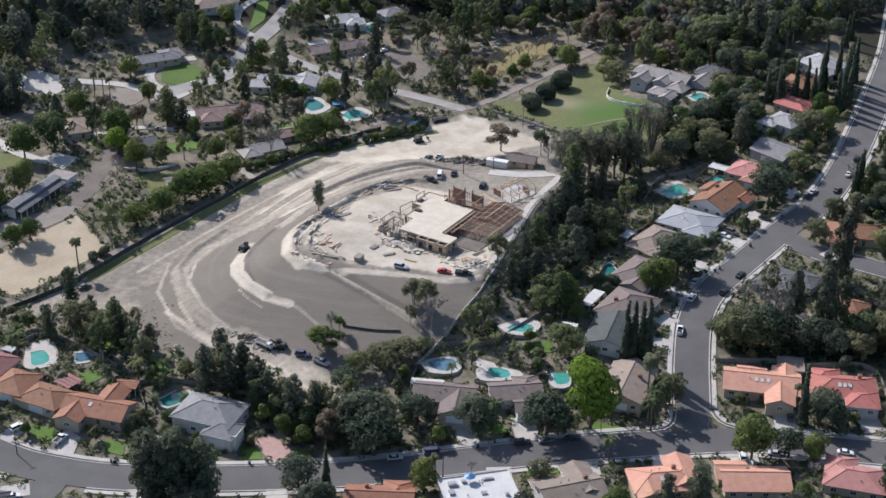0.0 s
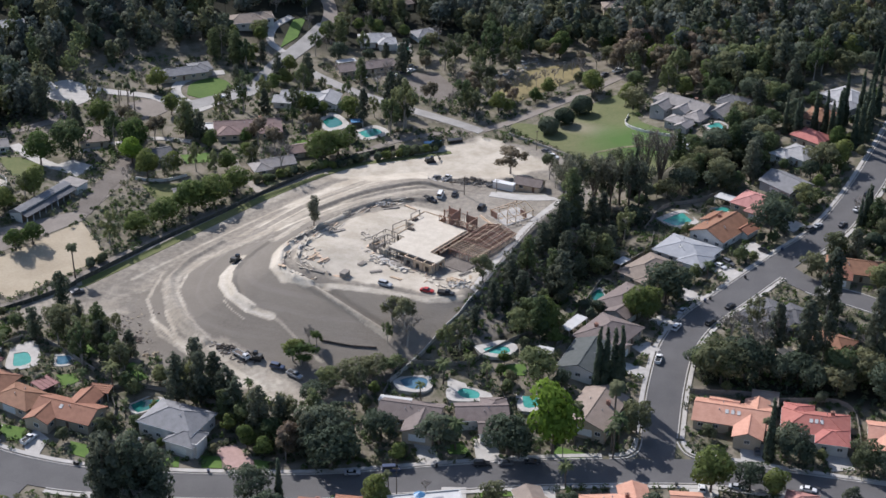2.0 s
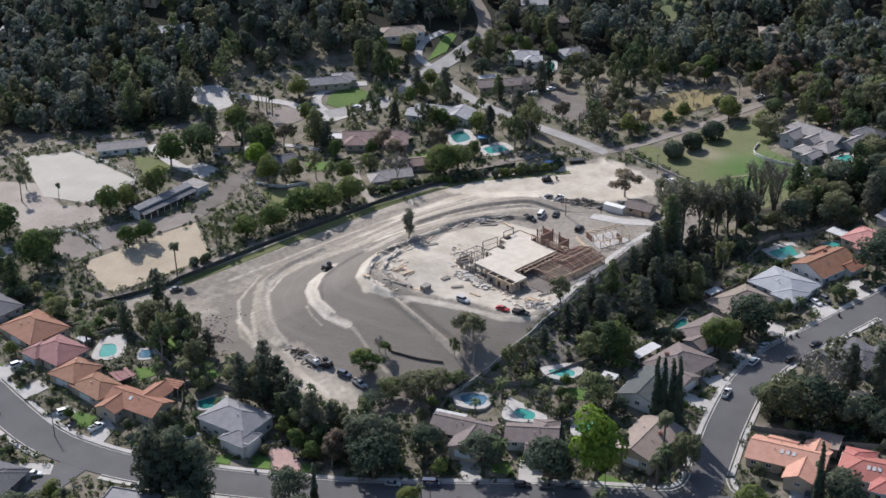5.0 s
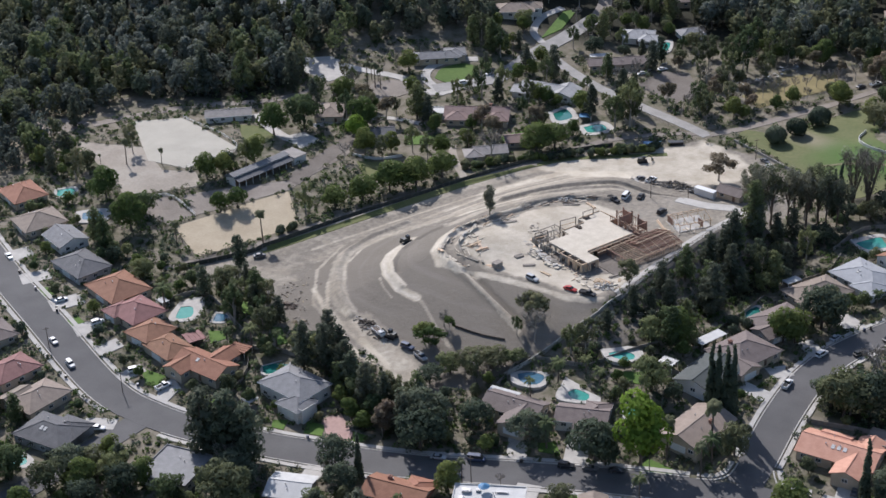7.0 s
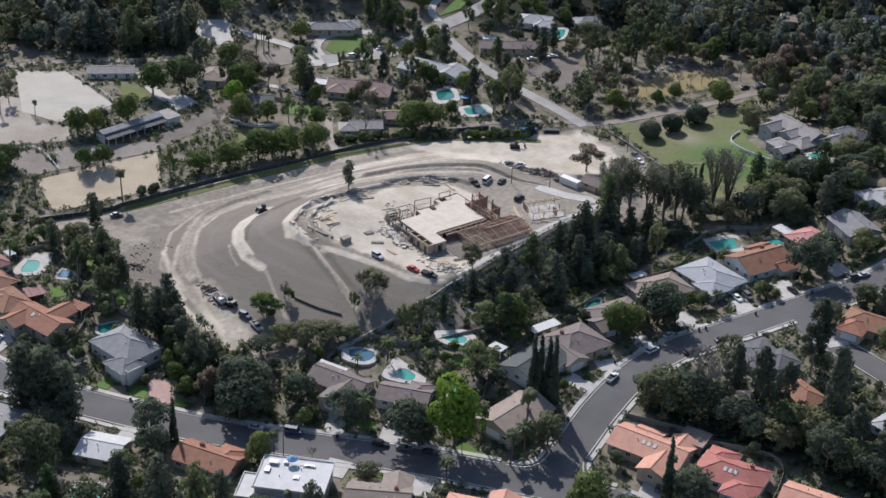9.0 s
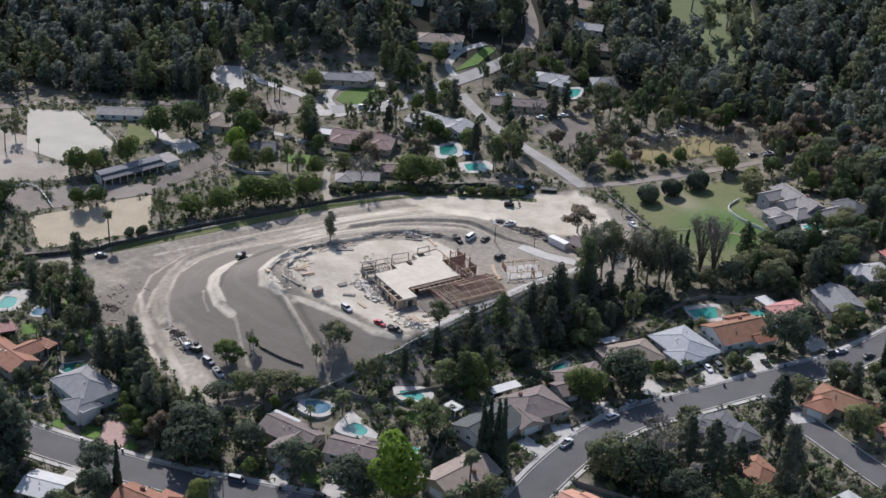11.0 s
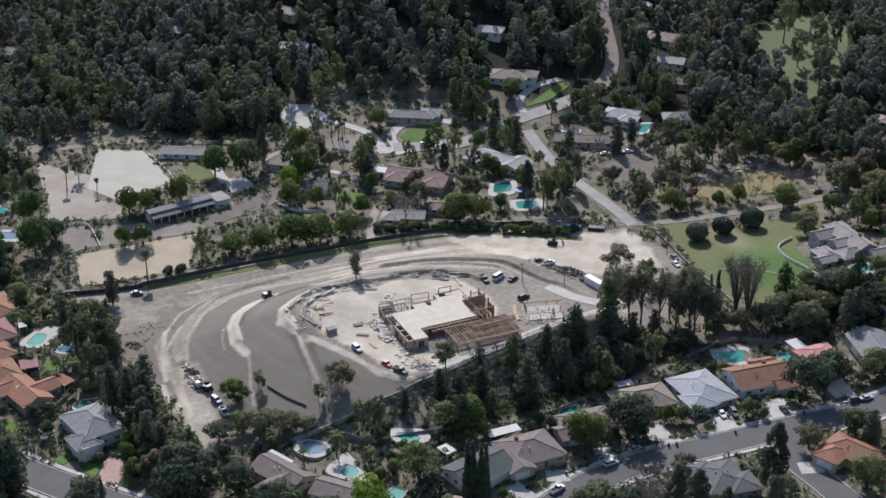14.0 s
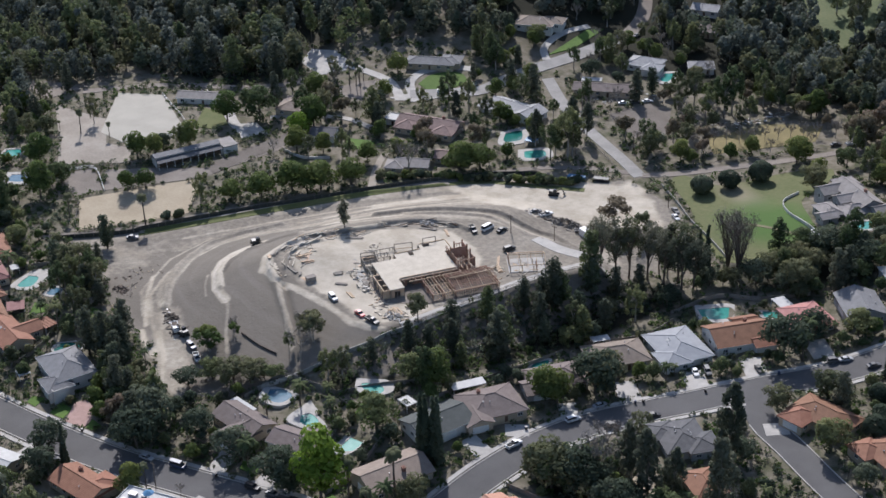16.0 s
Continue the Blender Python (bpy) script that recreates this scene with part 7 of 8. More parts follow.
def leaf_cloud(blobs, count, size, up=0.25, deep=0.35):
    """Small leaf sprays over the outer part of rounded masses: corners of triangles and the soft direction each one faces."""
    blobs = np.array(blobs, float)
    area = (blobs[:, 3] * blobs[:, 4] + blobs[:, 4] * blobs[:, 5] + blobs[:, 3] * blobs[:, 5])
    pick = LEAVES.choice(len(blobs), count, p=area / area.sum())
    d = LEAVES.normal(size=(count, 3))
    d /= np.linalg.norm(d, axis=1)[:, None]
    d[:, 2] += up
    d /= np.linalg.norm(d, axis=1)[:, None]
    r = 1 - deep * LEAVES.rand(count) ** 1.6
    p = blobs[pick, :3] + d * blobs[pick, 3:6] * r[:, None]
    n = d + LEAVES.normal(size=(count, 3)) * 0.5
    n /= np.linalg.norm(n, axis=1)[:, None]
    t = np.cross(n, LEAVES.normal(size=(count, 3)))
    t /= np.linalg.norm(t, axis=1)[:, None] + 1e-9
    b = np.cross(n, t)
    s = size * (0.5 + 1.0 * LEAVES.rand(count))[:, None]
    q = np.stack([p - t * s * 0.55 - b * s * 0.4, p + t * s * 0.6 - b * s * 0.3, p + t * s * 0.05 + b * s * 0.65], 1)
    out = p - blobs[:, :3].mean(0)
    out /= np.linalg.norm(out, axis=1)[:, None] + 1e-6
    soft = d * 0.6 + out * 0.35 + n * 0.6
    soft /= np.linalg.norm(soft, axis=1)[:, None]
    return q.reshape(-1, 3), np.repeat(soft, 3, axis=0)


def cloud_mesh_of(name, v, soft, mat):
    """Leaf sprays as one mesh that shades like rounded masses."""
    data = bpy.data.meshes.new(name)
    n = len(v) // 3
    data.vertices.add(len(v))
    data.vertices.foreach_set("co", np.asarray(v, np.float32).ravel())
    data.loops.add(len(v))
    data.loops.foreach_set("vertex_index", np.arange(len(v), dtype=np.int32))
    data.polygons.add(n)
    data.polygons.foreach_set("loop_start", np.arange(0, len(v), 3, dtype=np.int32))
    data.polygons.foreach_set("use_smooth", np.ones(n, bool))
    data.update(calc_edges=True)
    data.normals_split_custom_set_from_vertices(soft.tolist())
    data.materials.append(mat)
    return data


def cloud_mesh(name, blobs, count, size, mat, **more):
    v, soft = leaf_cloud(blobs, count, size, **more)
    return cloud_mesh_of(name, v, soft, mat)


def limbs(high, spread, rnd, fork=0.35, count=5, stout=0.03, sides=7):
    """A trunk that forks into limbs: the shape and the limbs' ends."""
    s, ends = Shape(), []
    lean = (rnd.uniform(-0.04, 0.04) * high, rnd.uniform(-0.04, 0.04) * high)
    top = (lean[0], lean[1], high * 0.82)
    mid = (lean[0] * 0.4, lean[1] * 0.4, high * fork)
    r = stout * high
    s.tube([(0, 0, -0.6), (0, 0, 0.25), mid, top], [r * 1.35, r, r * 0.72, r * 0.16], sides)
    for k in range(count):
        a = k * math.tau / count + rnd.uniform(-0.4, 0.4)
        z0 = high * (fork + 0.4 * (k / count))
        out, end = spread * rnd.uniform(0.6, 0.95), high * rnd.uniform(0.62, 0.92)
        p0 = (lean[0] * 0.5, lean[1] * 0.5, z0)
        p1 = (p0[0] + math.cos(a) * out * 0.5, p0[1] + math.sin(a) * out * 0.5, (z0 + end) / 2 + 0.06 * high)
        p2 = (p0[0] + math.cos(a) * out, p0[1] + math.sin(a) * out, end)
        s.tube([p0, p1, p2], [r * 0.42, r * 0.26, r * 0.08], 5, False)
        ends.append(p2)
    return s, ends, top


def make_tree(kind, seed):
    """The meshes of one tree: trunk, crown (or None), about the height that its name gives."""
    rnd = random.Random(seed)
    u = rnd.uniform
    if kind in ("small_oak", "small_round"):
        s, ends, top = limbs(8.5, 3.6, rnd, 0.25, 5, 0.03, 5)
        blobs = [(x * 0.75, y * 0.75, z * u(0.6, 0.95), u(1.7, 2.4), u(1.7, 2.4), u(1.4, 2.1)) for x, y, z in ends] + [(0, 0, 7.0, 2.4, 2.4, 2.0), (0, 0, 4.4, 2.8, 2.8, 2.1)]
        return s.mesh("trunk", BARK), cloud_mesh("crown", blobs, 950, 0.7, LEAF_FRESH if kind == "small_round" else (LEAF_DARK, LEAF_MID, LEAF_OLIVE)[seed % 3], deep=0.25)
    if kind == "oak":
        s, ends, top = limbs(8.5, 4.2, rnd, 0.28, 6, 0.035)
        blobs = [(x * u(0.7, 1), y * u(0.7, 1), z * u(0.72, 0.98), u(1.7, 2.5), u(1.7, 2.5), u(1.3, 1.9)) for x, y, z in ends] + [(top[0], top[1], 7.0, 2.4, 2.4, 1.8)]
        blobs += [(u(-3.2, 3.2), u(-3.2, 3.2), u(2.2, 7.4), u(0.7, 1.7), u(0.7, 1.7), u(0.8, 1.6)) for _ in range(16)]
        return s.mesh("trunk", BARK), cloud_mesh("crown", blobs, 2300, 0.47, (LEAF_DARK, LEAF_MID, LEAF_OLIVE)[seed % 3], deep=0.35)
    if kind == "round":
        s, ends, top = limbs(9, 3.4, rnd, 0.25, 6, 0.03)
        blobs = [(x * 0.8, y * 0.8, z * u(0.6, 0.95), u(1.8, 2.4), u(1.8, 2.4), u(1.6, 2.2)) for x, y, z in ends] + [(0, 0, 7.2, 2.5, 2.5, 2.2), (0, 0, 4.6, 2.9, 2.9, 2.2)]
        return s.mesh("trunk", BARK), cloud_mesh("crown", blobs, 2000, 0.5, LEAF_FRESH, deep=0.2)
    if kind == "dome":
        s, ends, top = limbs(7, 3.2, rnd, 0.2, 6, 0.04)
        blobs = [(0, 0, 3.6, 4.0, 4.0, 3.3)] + [(math.cos(k * 0.9) * u(2, 2.8), math.sin(k * 0.9) * u(2, 2.8), u(2.2, 4.6), u(1.4, 2), u(1.4, 2), u(1.2, 1.9)) for k in range(12)]
        return s.mesh("trunk", BARK), cloud_mesh("crown", blobs, 3200, 0.55, LEAF_DARK, deep=0.12)
    if kind == "gum":
        s, ends, top = limbs(15, 3.6, rnd, 0.4, 7, 0.02)
        blobs = [(x * u(0.8, 1.1), y * u(0.8, 1.1), z * u(0.8, 1.02), u(0.9, 1.4), u(0.9, 1.4), u(1.2, 2.2)) for x, y, z in ends] + [(top[0], top[1], 13.4, 1.1, 1.1, 1.9)]
        blobs += [(u(-2.7, 2.7), u(-2.7, 2.7), u(4.5, 13.4), u(0.5, 1.1), u(0.5, 1.1), u(0.9, 2.0)) for _ in range(18)]
        return s.mesh("trunk", BARK_PALE), cloud_mesh("crown", blobs, 1900, 0.47, (LEAF_OLIVE, LEAF_MID)[seed % 2], deep=0.6)
    if kind == "tall_gum":
        s, ends, top = limbs(19, 2.6, rnd, 0.3, 9, 0.016)
        blobs = [(top[0], top[1], 18.0, 0.8, 0.8, 1.3)]
        for k in range(30):
            w = k / 29
            reach, a = 3.0 * math.sin(math.pi * (0.22 + 0.7 * w)) * u(0.35, 1.0), k * 2.4 + u(-0.4, 0.4)
            size = u(0.7, 1.25)
            blobs.append((top[0] * w + math.cos(a) * reach, top[1] * w + math.sin(a) * reach, 4.6 + 13 * w, size, size, size * u(1.1, 1.7)))
        return s.mesh("trunk", BARK_PALE), cloud_mesh("crown", blobs, 3600, 0.45, LEAF_GUM, up=0.15, deep=0.45)
    if kind == "airy_gum":
        s, ends, top = limbs(18.5, 4.6, rnd, 0.3, 8, 0.018)
        for k in range(5):
            a = k * 1.26 + u(-0.3, 0.3)
            s.tube([(0, 0, 3.5 + k), (math.cos(a) * 1.4, math.sin(a) * 1.4, 8 + k), (math.cos(a + 0.3) * 2.8, math.sin(a + 0.3) * 2.8, 13.5 + 0.6 * k)], [0.2, 0.13, 0.03], 5, False)
        blobs = [(top[0], top[1], 17.0, 1.2, 1.2, 1.6)]
        for x, y, z in ends:
            for _ in range(4):
                size = u(0.8, 1.5)
                blobs.append((x * u(0.45, 1.1) + u(-0.7, 0.7), y * u(0.45, 1.1) + u(-0.7, 0.7), z * u(0.68, 1.0), size, size, size * u(0.9, 1.5)))
        blobs += [(u(-3.6, 3.6), u(-3.6, 3.6), u(6.5, 16), u(0.6, 1.3), u(0.6, 1.3), u(0.8, 1.7)) for _ in range(16)]
        return s.mesh("trunk", BARK), cloud_mesh("crown", blobs, 2200, 0.4, (LEAF_GUM, LEAF_OLIVE, LEAF_PALE)[seed % 3], up=0.1, deep=0.75)
    if kind == "vase":
        s = Shape()
        ends = []
        for k in range(12):
            a, lean = k * 2.4 + u(-0.3, 0.3), u(0.5, 1.0)
            reach = 6.4 * lean if k else 0.3
            foot = (math.cos(a) * 0.15, math.sin(a) * 0.15, -0.5)
            path = [foot, (math.cos(a) * reach * 0.16, math.sin(a) * reach * 0.16, 5), (math.cos(a) * reach * 0.55, math.sin(a) * reach * 0.55, 13), (math.cos(a) * reach, math.sin(a) * reach, 24 - 6.5 * lean)]
            s.tube(path, [0.3, 0.24, 0.13, 0.03], 6, False)
            for i in range(46):
                w = u(0.3, 1.0)
                p, q = (path[1], path[2]) if w < 0.55 else (path[2], path[3])
                m = (w - 0.3) / 0.25 if w < 0.55 else (w - 0.55) / 0.45
                at = [p[j] + (q[j] - p[j]) * m for j in range(3)]
                b, out = u(0, math.tau), u(0.8, 2.6)
                tip = (at[0] + math.cos(b) * out, at[1] + math.sin(b) * out, at[2] + u(1.2, 2.8))
                s.tube([at, tip], [0.075, 0.02], 3, False)
                ends.append(tip)
        blobs = [(x, y, z, 1.2, 1.2, 1.3) for x, y, z in ends[::3]]
        return s.mesh("trunk", BARK), cloud_mesh("crown", blobs, 2600, 0.27, TWIGS, deep=1.0)
    if kind == "pine":
        s = Shape().tube([(0, 0, -0.6), (0.1, 0, 7), (0.1, 0.1, 14.6)], [0.42, 0.26, 0.05], 7)
        blobs = []
        for k in range(22):
            z = 1.8 + 12.6 * (k / 22) ** 0.95
            reach = 3.6 * math.sin(math.pi * (0.16 + 0.8 * (z / 16))) ** 0.8 * u(0.5, 1.0)
            a = k * 2.4 + u(-0.4, 0.4)
            s.tube([(0, 0, z), (math.cos(a) * reach, math.sin(a) * reach, z + 0.4)], [0.09, 0.02], 4, False)
            size = u(1.1, 1.9) * (1.1 - 0.4 * z / 16)
            blobs.append((math.cos(a) * reach * 0.75, math.sin(a) * reach * 0.75, z + 0.3, size, size, size * u(0.75, 1.1)))
        blobs += [(0, 0, 3 + 2.6 * k, 1.9 - 0.3 * k, 1.9 - 0.3 * k, 1.8) for k in range(5)]
        return s.mesh("trunk", BARK), cloud_mesh("crown", blobs, 2500, 0.5, (LEAF_DARK, LEAF_MID, LEAF_GUM)[seed % 3], up=0.15, deep=0.3)
    if kind == "cypress":
        s = Shape().tube([(0, 0, -0.5), (0, 0, 9)], [0.2, 0.05], 6)
        blobs = [(u(-0.1, 0.1), u(-0.1, 0.1), 0.6 + 10.6 * k / 13, 1.0 * (1 - k / 14) ** 0.85 + 0.05, 1.0 * (1 - k / 14) ** 0.85 + 0.05, 0.9) for k in range(14)]
        return s.mesh("trunk", BARK), cloud_mesh("crown", blobs, 1500, 0.42, LEAF_DARK, up=0.5, deep=0.3)
    if kind == "spindle":
        s, ends, top = limbs(7.6, 1.1, rnd, 0.3, 6, 0.02)
        blobs = [(u(-0.7, 0.7), u(-0.7, 0.7), u(2, 6.6), u(0.8, 1.3), u(0.8, 1.3), u(0.9, 1.3)) for _ in range(14)] + [(0, 0, 7, 0.6, 0.6, 0.9)]
        return s.mesh("trunk", BARK), cloud_mesh("crown", blobs, 950, 0.42, LEAF_RUST, deep=0.7)
    if kind == "rusty":
        s, ends, top = limbs(11, 3.4, rnd, 0.3, 7, 0.025)
        blobs = [(x * u(0.7, 1), y * u(0.7, 1), z * u(0.7, 1), u(1.3, 2), u(1.3, 2), u(1.2, 2)) for x, y, z in ends] + [(0, 0, 9, 2, 2, 1.8)]
        return s.mesh("trunk", BARK_PALE), cloud_mesh("crown", blobs, 1700, 0.5, LEAF_RUST, deep=0.8)
    if kind == "bare":
        s, ends, top = limbs(9, 3.2, rnd, 0.25, 8, 0.022)
        for x, y, z in ends + [top]:
            for _ in range(13):
                s.tube([(x * 0.7, y * 0.7, z * 0.85), (x * u(0.7, 1.2) + u(-0.9, 0.9), y * u(0.7, 1.2) + u(-0.9, 0.9), z + u(0, 1.6))], [0.05, 0.012], 3, False)
        blobs = [(x * 0.9, y * 0.9, z, 1.4, 1.4, 1.3) for x, y, z in ends]
        return s.mesh("trunk", BARK_PALE), cloud_mesh("crown", blobs, 330, 0.26, TWIGS, deep=0.9)
    if kind in ("fan_palm", "feather_palm"):
        high = 11 if kind == "fan_palm" else 7.5
        s = Shape().tube([(0, 0, -0.5), (0, 0, 0.4), (0.15, 0.1, high * 0.5), (0.1, 0.2, high)], [0.36, 0.26, 0.2, 0.18], 8)
        v, f = [], []
        fronds = 34 if kind == "fan_palm" else 26
        for k in range(fronds):
            a, lift = k * 2.4 + u(-0.2, 0.2), u(-0.9, 1.2) if kind == "fan_palm" else u(-0.1, 1.2)
            reach = u(1.3, 1.8) if kind == "fan_palm" else u(2.2, 3.0)
            wide = 0.55 if kind == "fan_palm" else 0.34
            side = Vector((-math.sin(a), math.cos(a), 0))
            rows = []
            for i in range(5):
                w = i / 4
                p = Vector((0.1 + math.cos(a) * reach * w, 0.2 + math.sin(a) * reach * w, high + reach * (lift * w * 0.9 - 0.85 * w * w)))
                half = wide * (math.sin(math.pi * min(1, w * 0.9 + 0.08)) if kind == "feather_palm" else w * (1.25 if i < 4 else 0.5) + 0.05)
                rows += [p - side * half - Vector((0, 0, half * 0.35)), p, p + side * half - Vector((0, 0, half * 0.35))]
            n = len(v)
            v += rows
            f += [(n + 3 * i + j, n + 3 * i + j + 1, n + 3 * i + j + 4, n + 3 * i + j + 3) for i in range(4) for j in range(2)]
        return s.mesh("trunk", BARK), mesh_of("crown", v, f, LEAF_OLIVE if kind == "fan_palm" else LEAF_MID)
    if kind == "shrub":
        blobs = [(u(-0.8, 0.8), u(-0.8, 0.8), u(0.5, 1.5), u(0.6, 1.0), u(0.6, 1.0), u(0.5, 0.8)) for _ in range(6)]
        s = Shape()
        for k in range(4):
            s.tube([(0, 0, -0.3), (u(-0.7, 0.7), u(-0.7, 0.7), 1.3)], [0.05, 0.02], 4, False)
        return s.mesh("trunk", BARK), cloud_mesh("crown", blobs, 600, 0.4, (LEAF_MID, LEAF_DARK, LEAF_FRESH, LEAF_OLIVE)[seed % 4])


KINDS = {
    "oak": (6, "spreading broadleaf tree with dense dark crown", "tree"),
    "round": (3, "rounded leafy tree with fresh green crown", "tree"),
    "dome": (3, "low round oak with very dense dark crown", "tree"),
    "gum": (4, "tall gum tree with airy olive crown", "tree"),
    "tall_gum": (3, "very tall slender gum tree with grey-olive crown", "tree"),
    "pine": (4, "tall dark conifer with layered branches", "tree"),
    "cypress": (2, "narrow dark green columnar cypress", "tree"),
    "spindle": (1, "slender upright tree with grey-brown crown", "tree"),
    "rusty": (2, "tree with thin rust brown winter foliage", "tree"),
    "airy_gum": (4, "tall airy gum tree with open grey-olive crown", "tree"),
    "vase": (2, "very tall leafless tree with upswept branches", "tree"),
    "bare": (3, "leafless tree with pale branches", "tree"),
    "fan_palm": (2, "tall fan palm with shaggy crown", "palm"),
    "feather_palm": (2, "palm with arching feathery fronds", "palm"),
    "shrub": (4, "leafy green garden shrub", "shrub"),
}
STOCK = {kind: [make_tree(kind, 10 * n + k) for k in range(count)] for n, (kind, (count, _, _)) in enumerate(KINDS.items())}
NAMES = {"oak": "broadleaf_tree", "round": "leafy_tree", "dome": "oak_tree", "gum": "gum_tree", "tall_gum": "gum_tree", "pine": "conifer", "cypress": "cypress", "spindle": "slender_tree", "rusty": "winter_tree", "bare": "leafless_tree", "airy_gum": "gum_tree", "vase": "leafless_tree", "fan_palm": "fan_palm", "feather_palm": "feather_palm", "shrub": "shrub"}
SMALL = {kind: [make_tree(kind, 700 + 10 * n + k) for k in range(4)] for n, kind in enumerate(("small_oak", "small_round"))}
PLANTED = random.Random(3)
TREES = []


def in_the_way(x, y):
    """Whether a trunk would stand in a house or a pool, or on a road."""
    for outline, more in KEEP_OUT:
        if more in (1.6, 0.6) and abs(x - outline[0][0]) < 40 and abs(y - outline[0][1]) < 40 and outline_distance(x, y, outline) < 0.5:
            return True
    return any(wide > 6 and line_distance(x, y, line) < wide - 2.4 for line, wide in KEEP_LINES)


def plant(kind, x, y, scale=1.0, label="", squat=1.0, crown_mat=None):
    """A tree of a kind at a place; scale 1 is its usual size."""
    if in_the_way(x, y):
        spots = [(x + r * math.cos(a * 0.7854), y + r * math.sin(a * 0.7854)) for r in (1.5, 3, 4.5, 6, 8) for a in range(8)]
        x, y = next((p for p in spots if not in_the_way(*p)), (x, y))
    stock = SMALL["small_" + kind] if scale < 0.78 and kind in ("oak", "round") else STOCK[kind]
    trunk, crown = stock[PLANTED.randrange(len(stock))]
    if crown_mat:
        crown = crown.copy()
        crown.materials[0] = crown_mat
    _, usual, category = KINDS[kind]
    name = NAMES[kind]
    if kind == "oak" and scale < 0.78:
        name, usual = "garden_tree", "small garden tree with dense green crown"
    tree = base(name, x, y, ground(x, y), PLANTED.uniform(0, 360), label or usual, category, f"{category}s of the neighbourhood")
    tree.scale = (scale, scale, scale * squat * PLANTED.uniform(0.92, 1.08))
    part("trunk", trunk, tree)
    part("crown", crown, tree)
    TREES.append((x, y, scale))
    return tree


def grove(outline, spacing, kinds, seed, lo=0.8, hi=1.25, gap=1.0, chance=1.0):
    """Trees of several kinds scattered over an area, clear of houses, roads and pools."""
    rnd = random.Random(seed)
    xs, ys = [p[0] for p in outline], [p[1] for p in outline]
    y = min(ys)
    while y < max(ys):
        x = min(xs)
        while x < max(xs):
            px, py = x + rnd.uniform(-0.45, 0.45) * spacing, y + rnd.uniform(-0.45, 0.45) * spacing
            if rnd.random() < chance and all((px - a) ** 2 + (py - b) ** 2 > 12 for a, b, _ in TREES) and outline_distance(px, py, outline) < 0 and is_free(px, py, gap) and all(outline_distance(px, py, c) > 0 for c in CLEARINGS):
                plant(rnd.choice(kinds), px, py, rnd.uniform(lo, hi))
            x += spacing
        y += spacing


def woods(name, label, outline, spacing, seed, mats, tall=(7, 13), sprays=170, size=1.3):
    """Far woods in one mesh."""
    rnd = random.Random(seed)
    blobs = {k: [] for k in range(len(mats))}
    stems = Shape()
    xs, ys = [p[0] for p in outline], [p[1] for p in outline]
    y = min(ys)
    while y < max(ys):
        x = min(xs)
        while x < max(xs):
            px, py = x + rnd.uniform(-0.5, 0.5) * spacing, y + rnd.uniform(-0.5, 0.5) * spacing
            if outline_distance(px, py, outline) < 0 and is_free(px, py, 2.5) and all(outline_distance(px, py, c) > 3 for c in CLEARINGS):
                patchy = noise.noise((px * 0.02, py * 0.02, 2))
                z, high, wide = ground(px, py), rnd.uniform(*tall) * (0.85 + 0.5 * abs(patchy)), rnd.uniform(3.4, 6.8)
                stems.tube([(px, py, z - 0.5), (px, py, z + high * 0.7)], [0.3, 0.08], 4, False)
                own, slim = [], rnd.random() < 0.35
                for k in range(rnd.randint(7, 10)):
                    lift = rnd.uniform(0.15, 0.93)
                    reach = wide * (1.0 - lift * 0.75 if slim else math.sin(math.pi * (0.2 + 0.72 * lift)))
                    a, r = rnd.uniform(0, math.tau), reach * rnd.uniform(0.2, 0.7)
                    s = max(0.9, reach * rnd.uniform(0.45, 0.7))
                    own.append((px + math.cos(a) * r, py + math.sin(a) * r, z + high * lift, s, s, s * rnd.uniform(0.9, 1.5)))
                blobs[min(len(mats) - 1, max(0, int(len(mats) * (rnd.random() * 0.75 + 0.125 + 0.35 * patchy))))].append(own)
            x += spacing
        y += spacing
    top = base(name, 0, 0, 0, 0, label, "woods", kind="stuff")
    part("stems", stems.mesh("stems", BARK), top)
    for k, mat in enumerate(mats):
        if blobs[k]:
            clouds = [leaf_cloud(own, sprays, size, deep=0.22) for own in blobs[k]]
            part("foliage", cloud_mesh_of("foliage", np.concatenate([c[0] for c in clouds]), np.concatenate([c[1] for c in clouds]), mat), top)
    return top


def shrubbery(name, label, outline, spacing, seed, mats, tall=(0.8, 2.2), sprays=26, size=0.62):
    """Low planting over an area in one mesh."""
    rnd = random.Random(seed)
    own = {k: [] for k in range(len(mats))}
    xs, ys = [p[0] for p in outline], [p[1] for p in outline]
    y = min(ys)
    while y < max(ys):
        x = min(xs)
        while x < max(xs):
            px, py = x + rnd.uniform(-0.5, 0.5) * spacing, y + rnd.uniform(-0.5, 0.5) * spacing
            thick = noise.noise((px * 0.05, py * 0.05, 7)) + rnd.uniform(-0.5, 0.5)
            if thick > (0.06 if py > 60 else -0.42) and outline_distance(px, py, outline) < 0 and is_free(px, py, -0.9):
                high = rnd.uniform(*tall)
                own[rnd.randrange(len(mats))].append([(px + rnd.uniform(-0.8, 0.8), py + rnd.uniform(-0.8, 0.8), ground(px, py) + high * 0.45, high * 0.7, high * 0.7, high * 0.55) for _ in range(2)])
            x += spacing
        y += spacing
    top = base(name, 0, 0, 0, 0, label, "shrubs", kind="stuff")
    for k, mat in enumerate(mats):
        if own[k]:
            clouds = [leaf_cloud(b, sprays, size) for b in own[k]]
            part("foliage", cloud_mesh_of("foliage", np.concatenate([c[0] for c in clouds]), np.concatenate([c[1] for c in clouds]), mat), top)
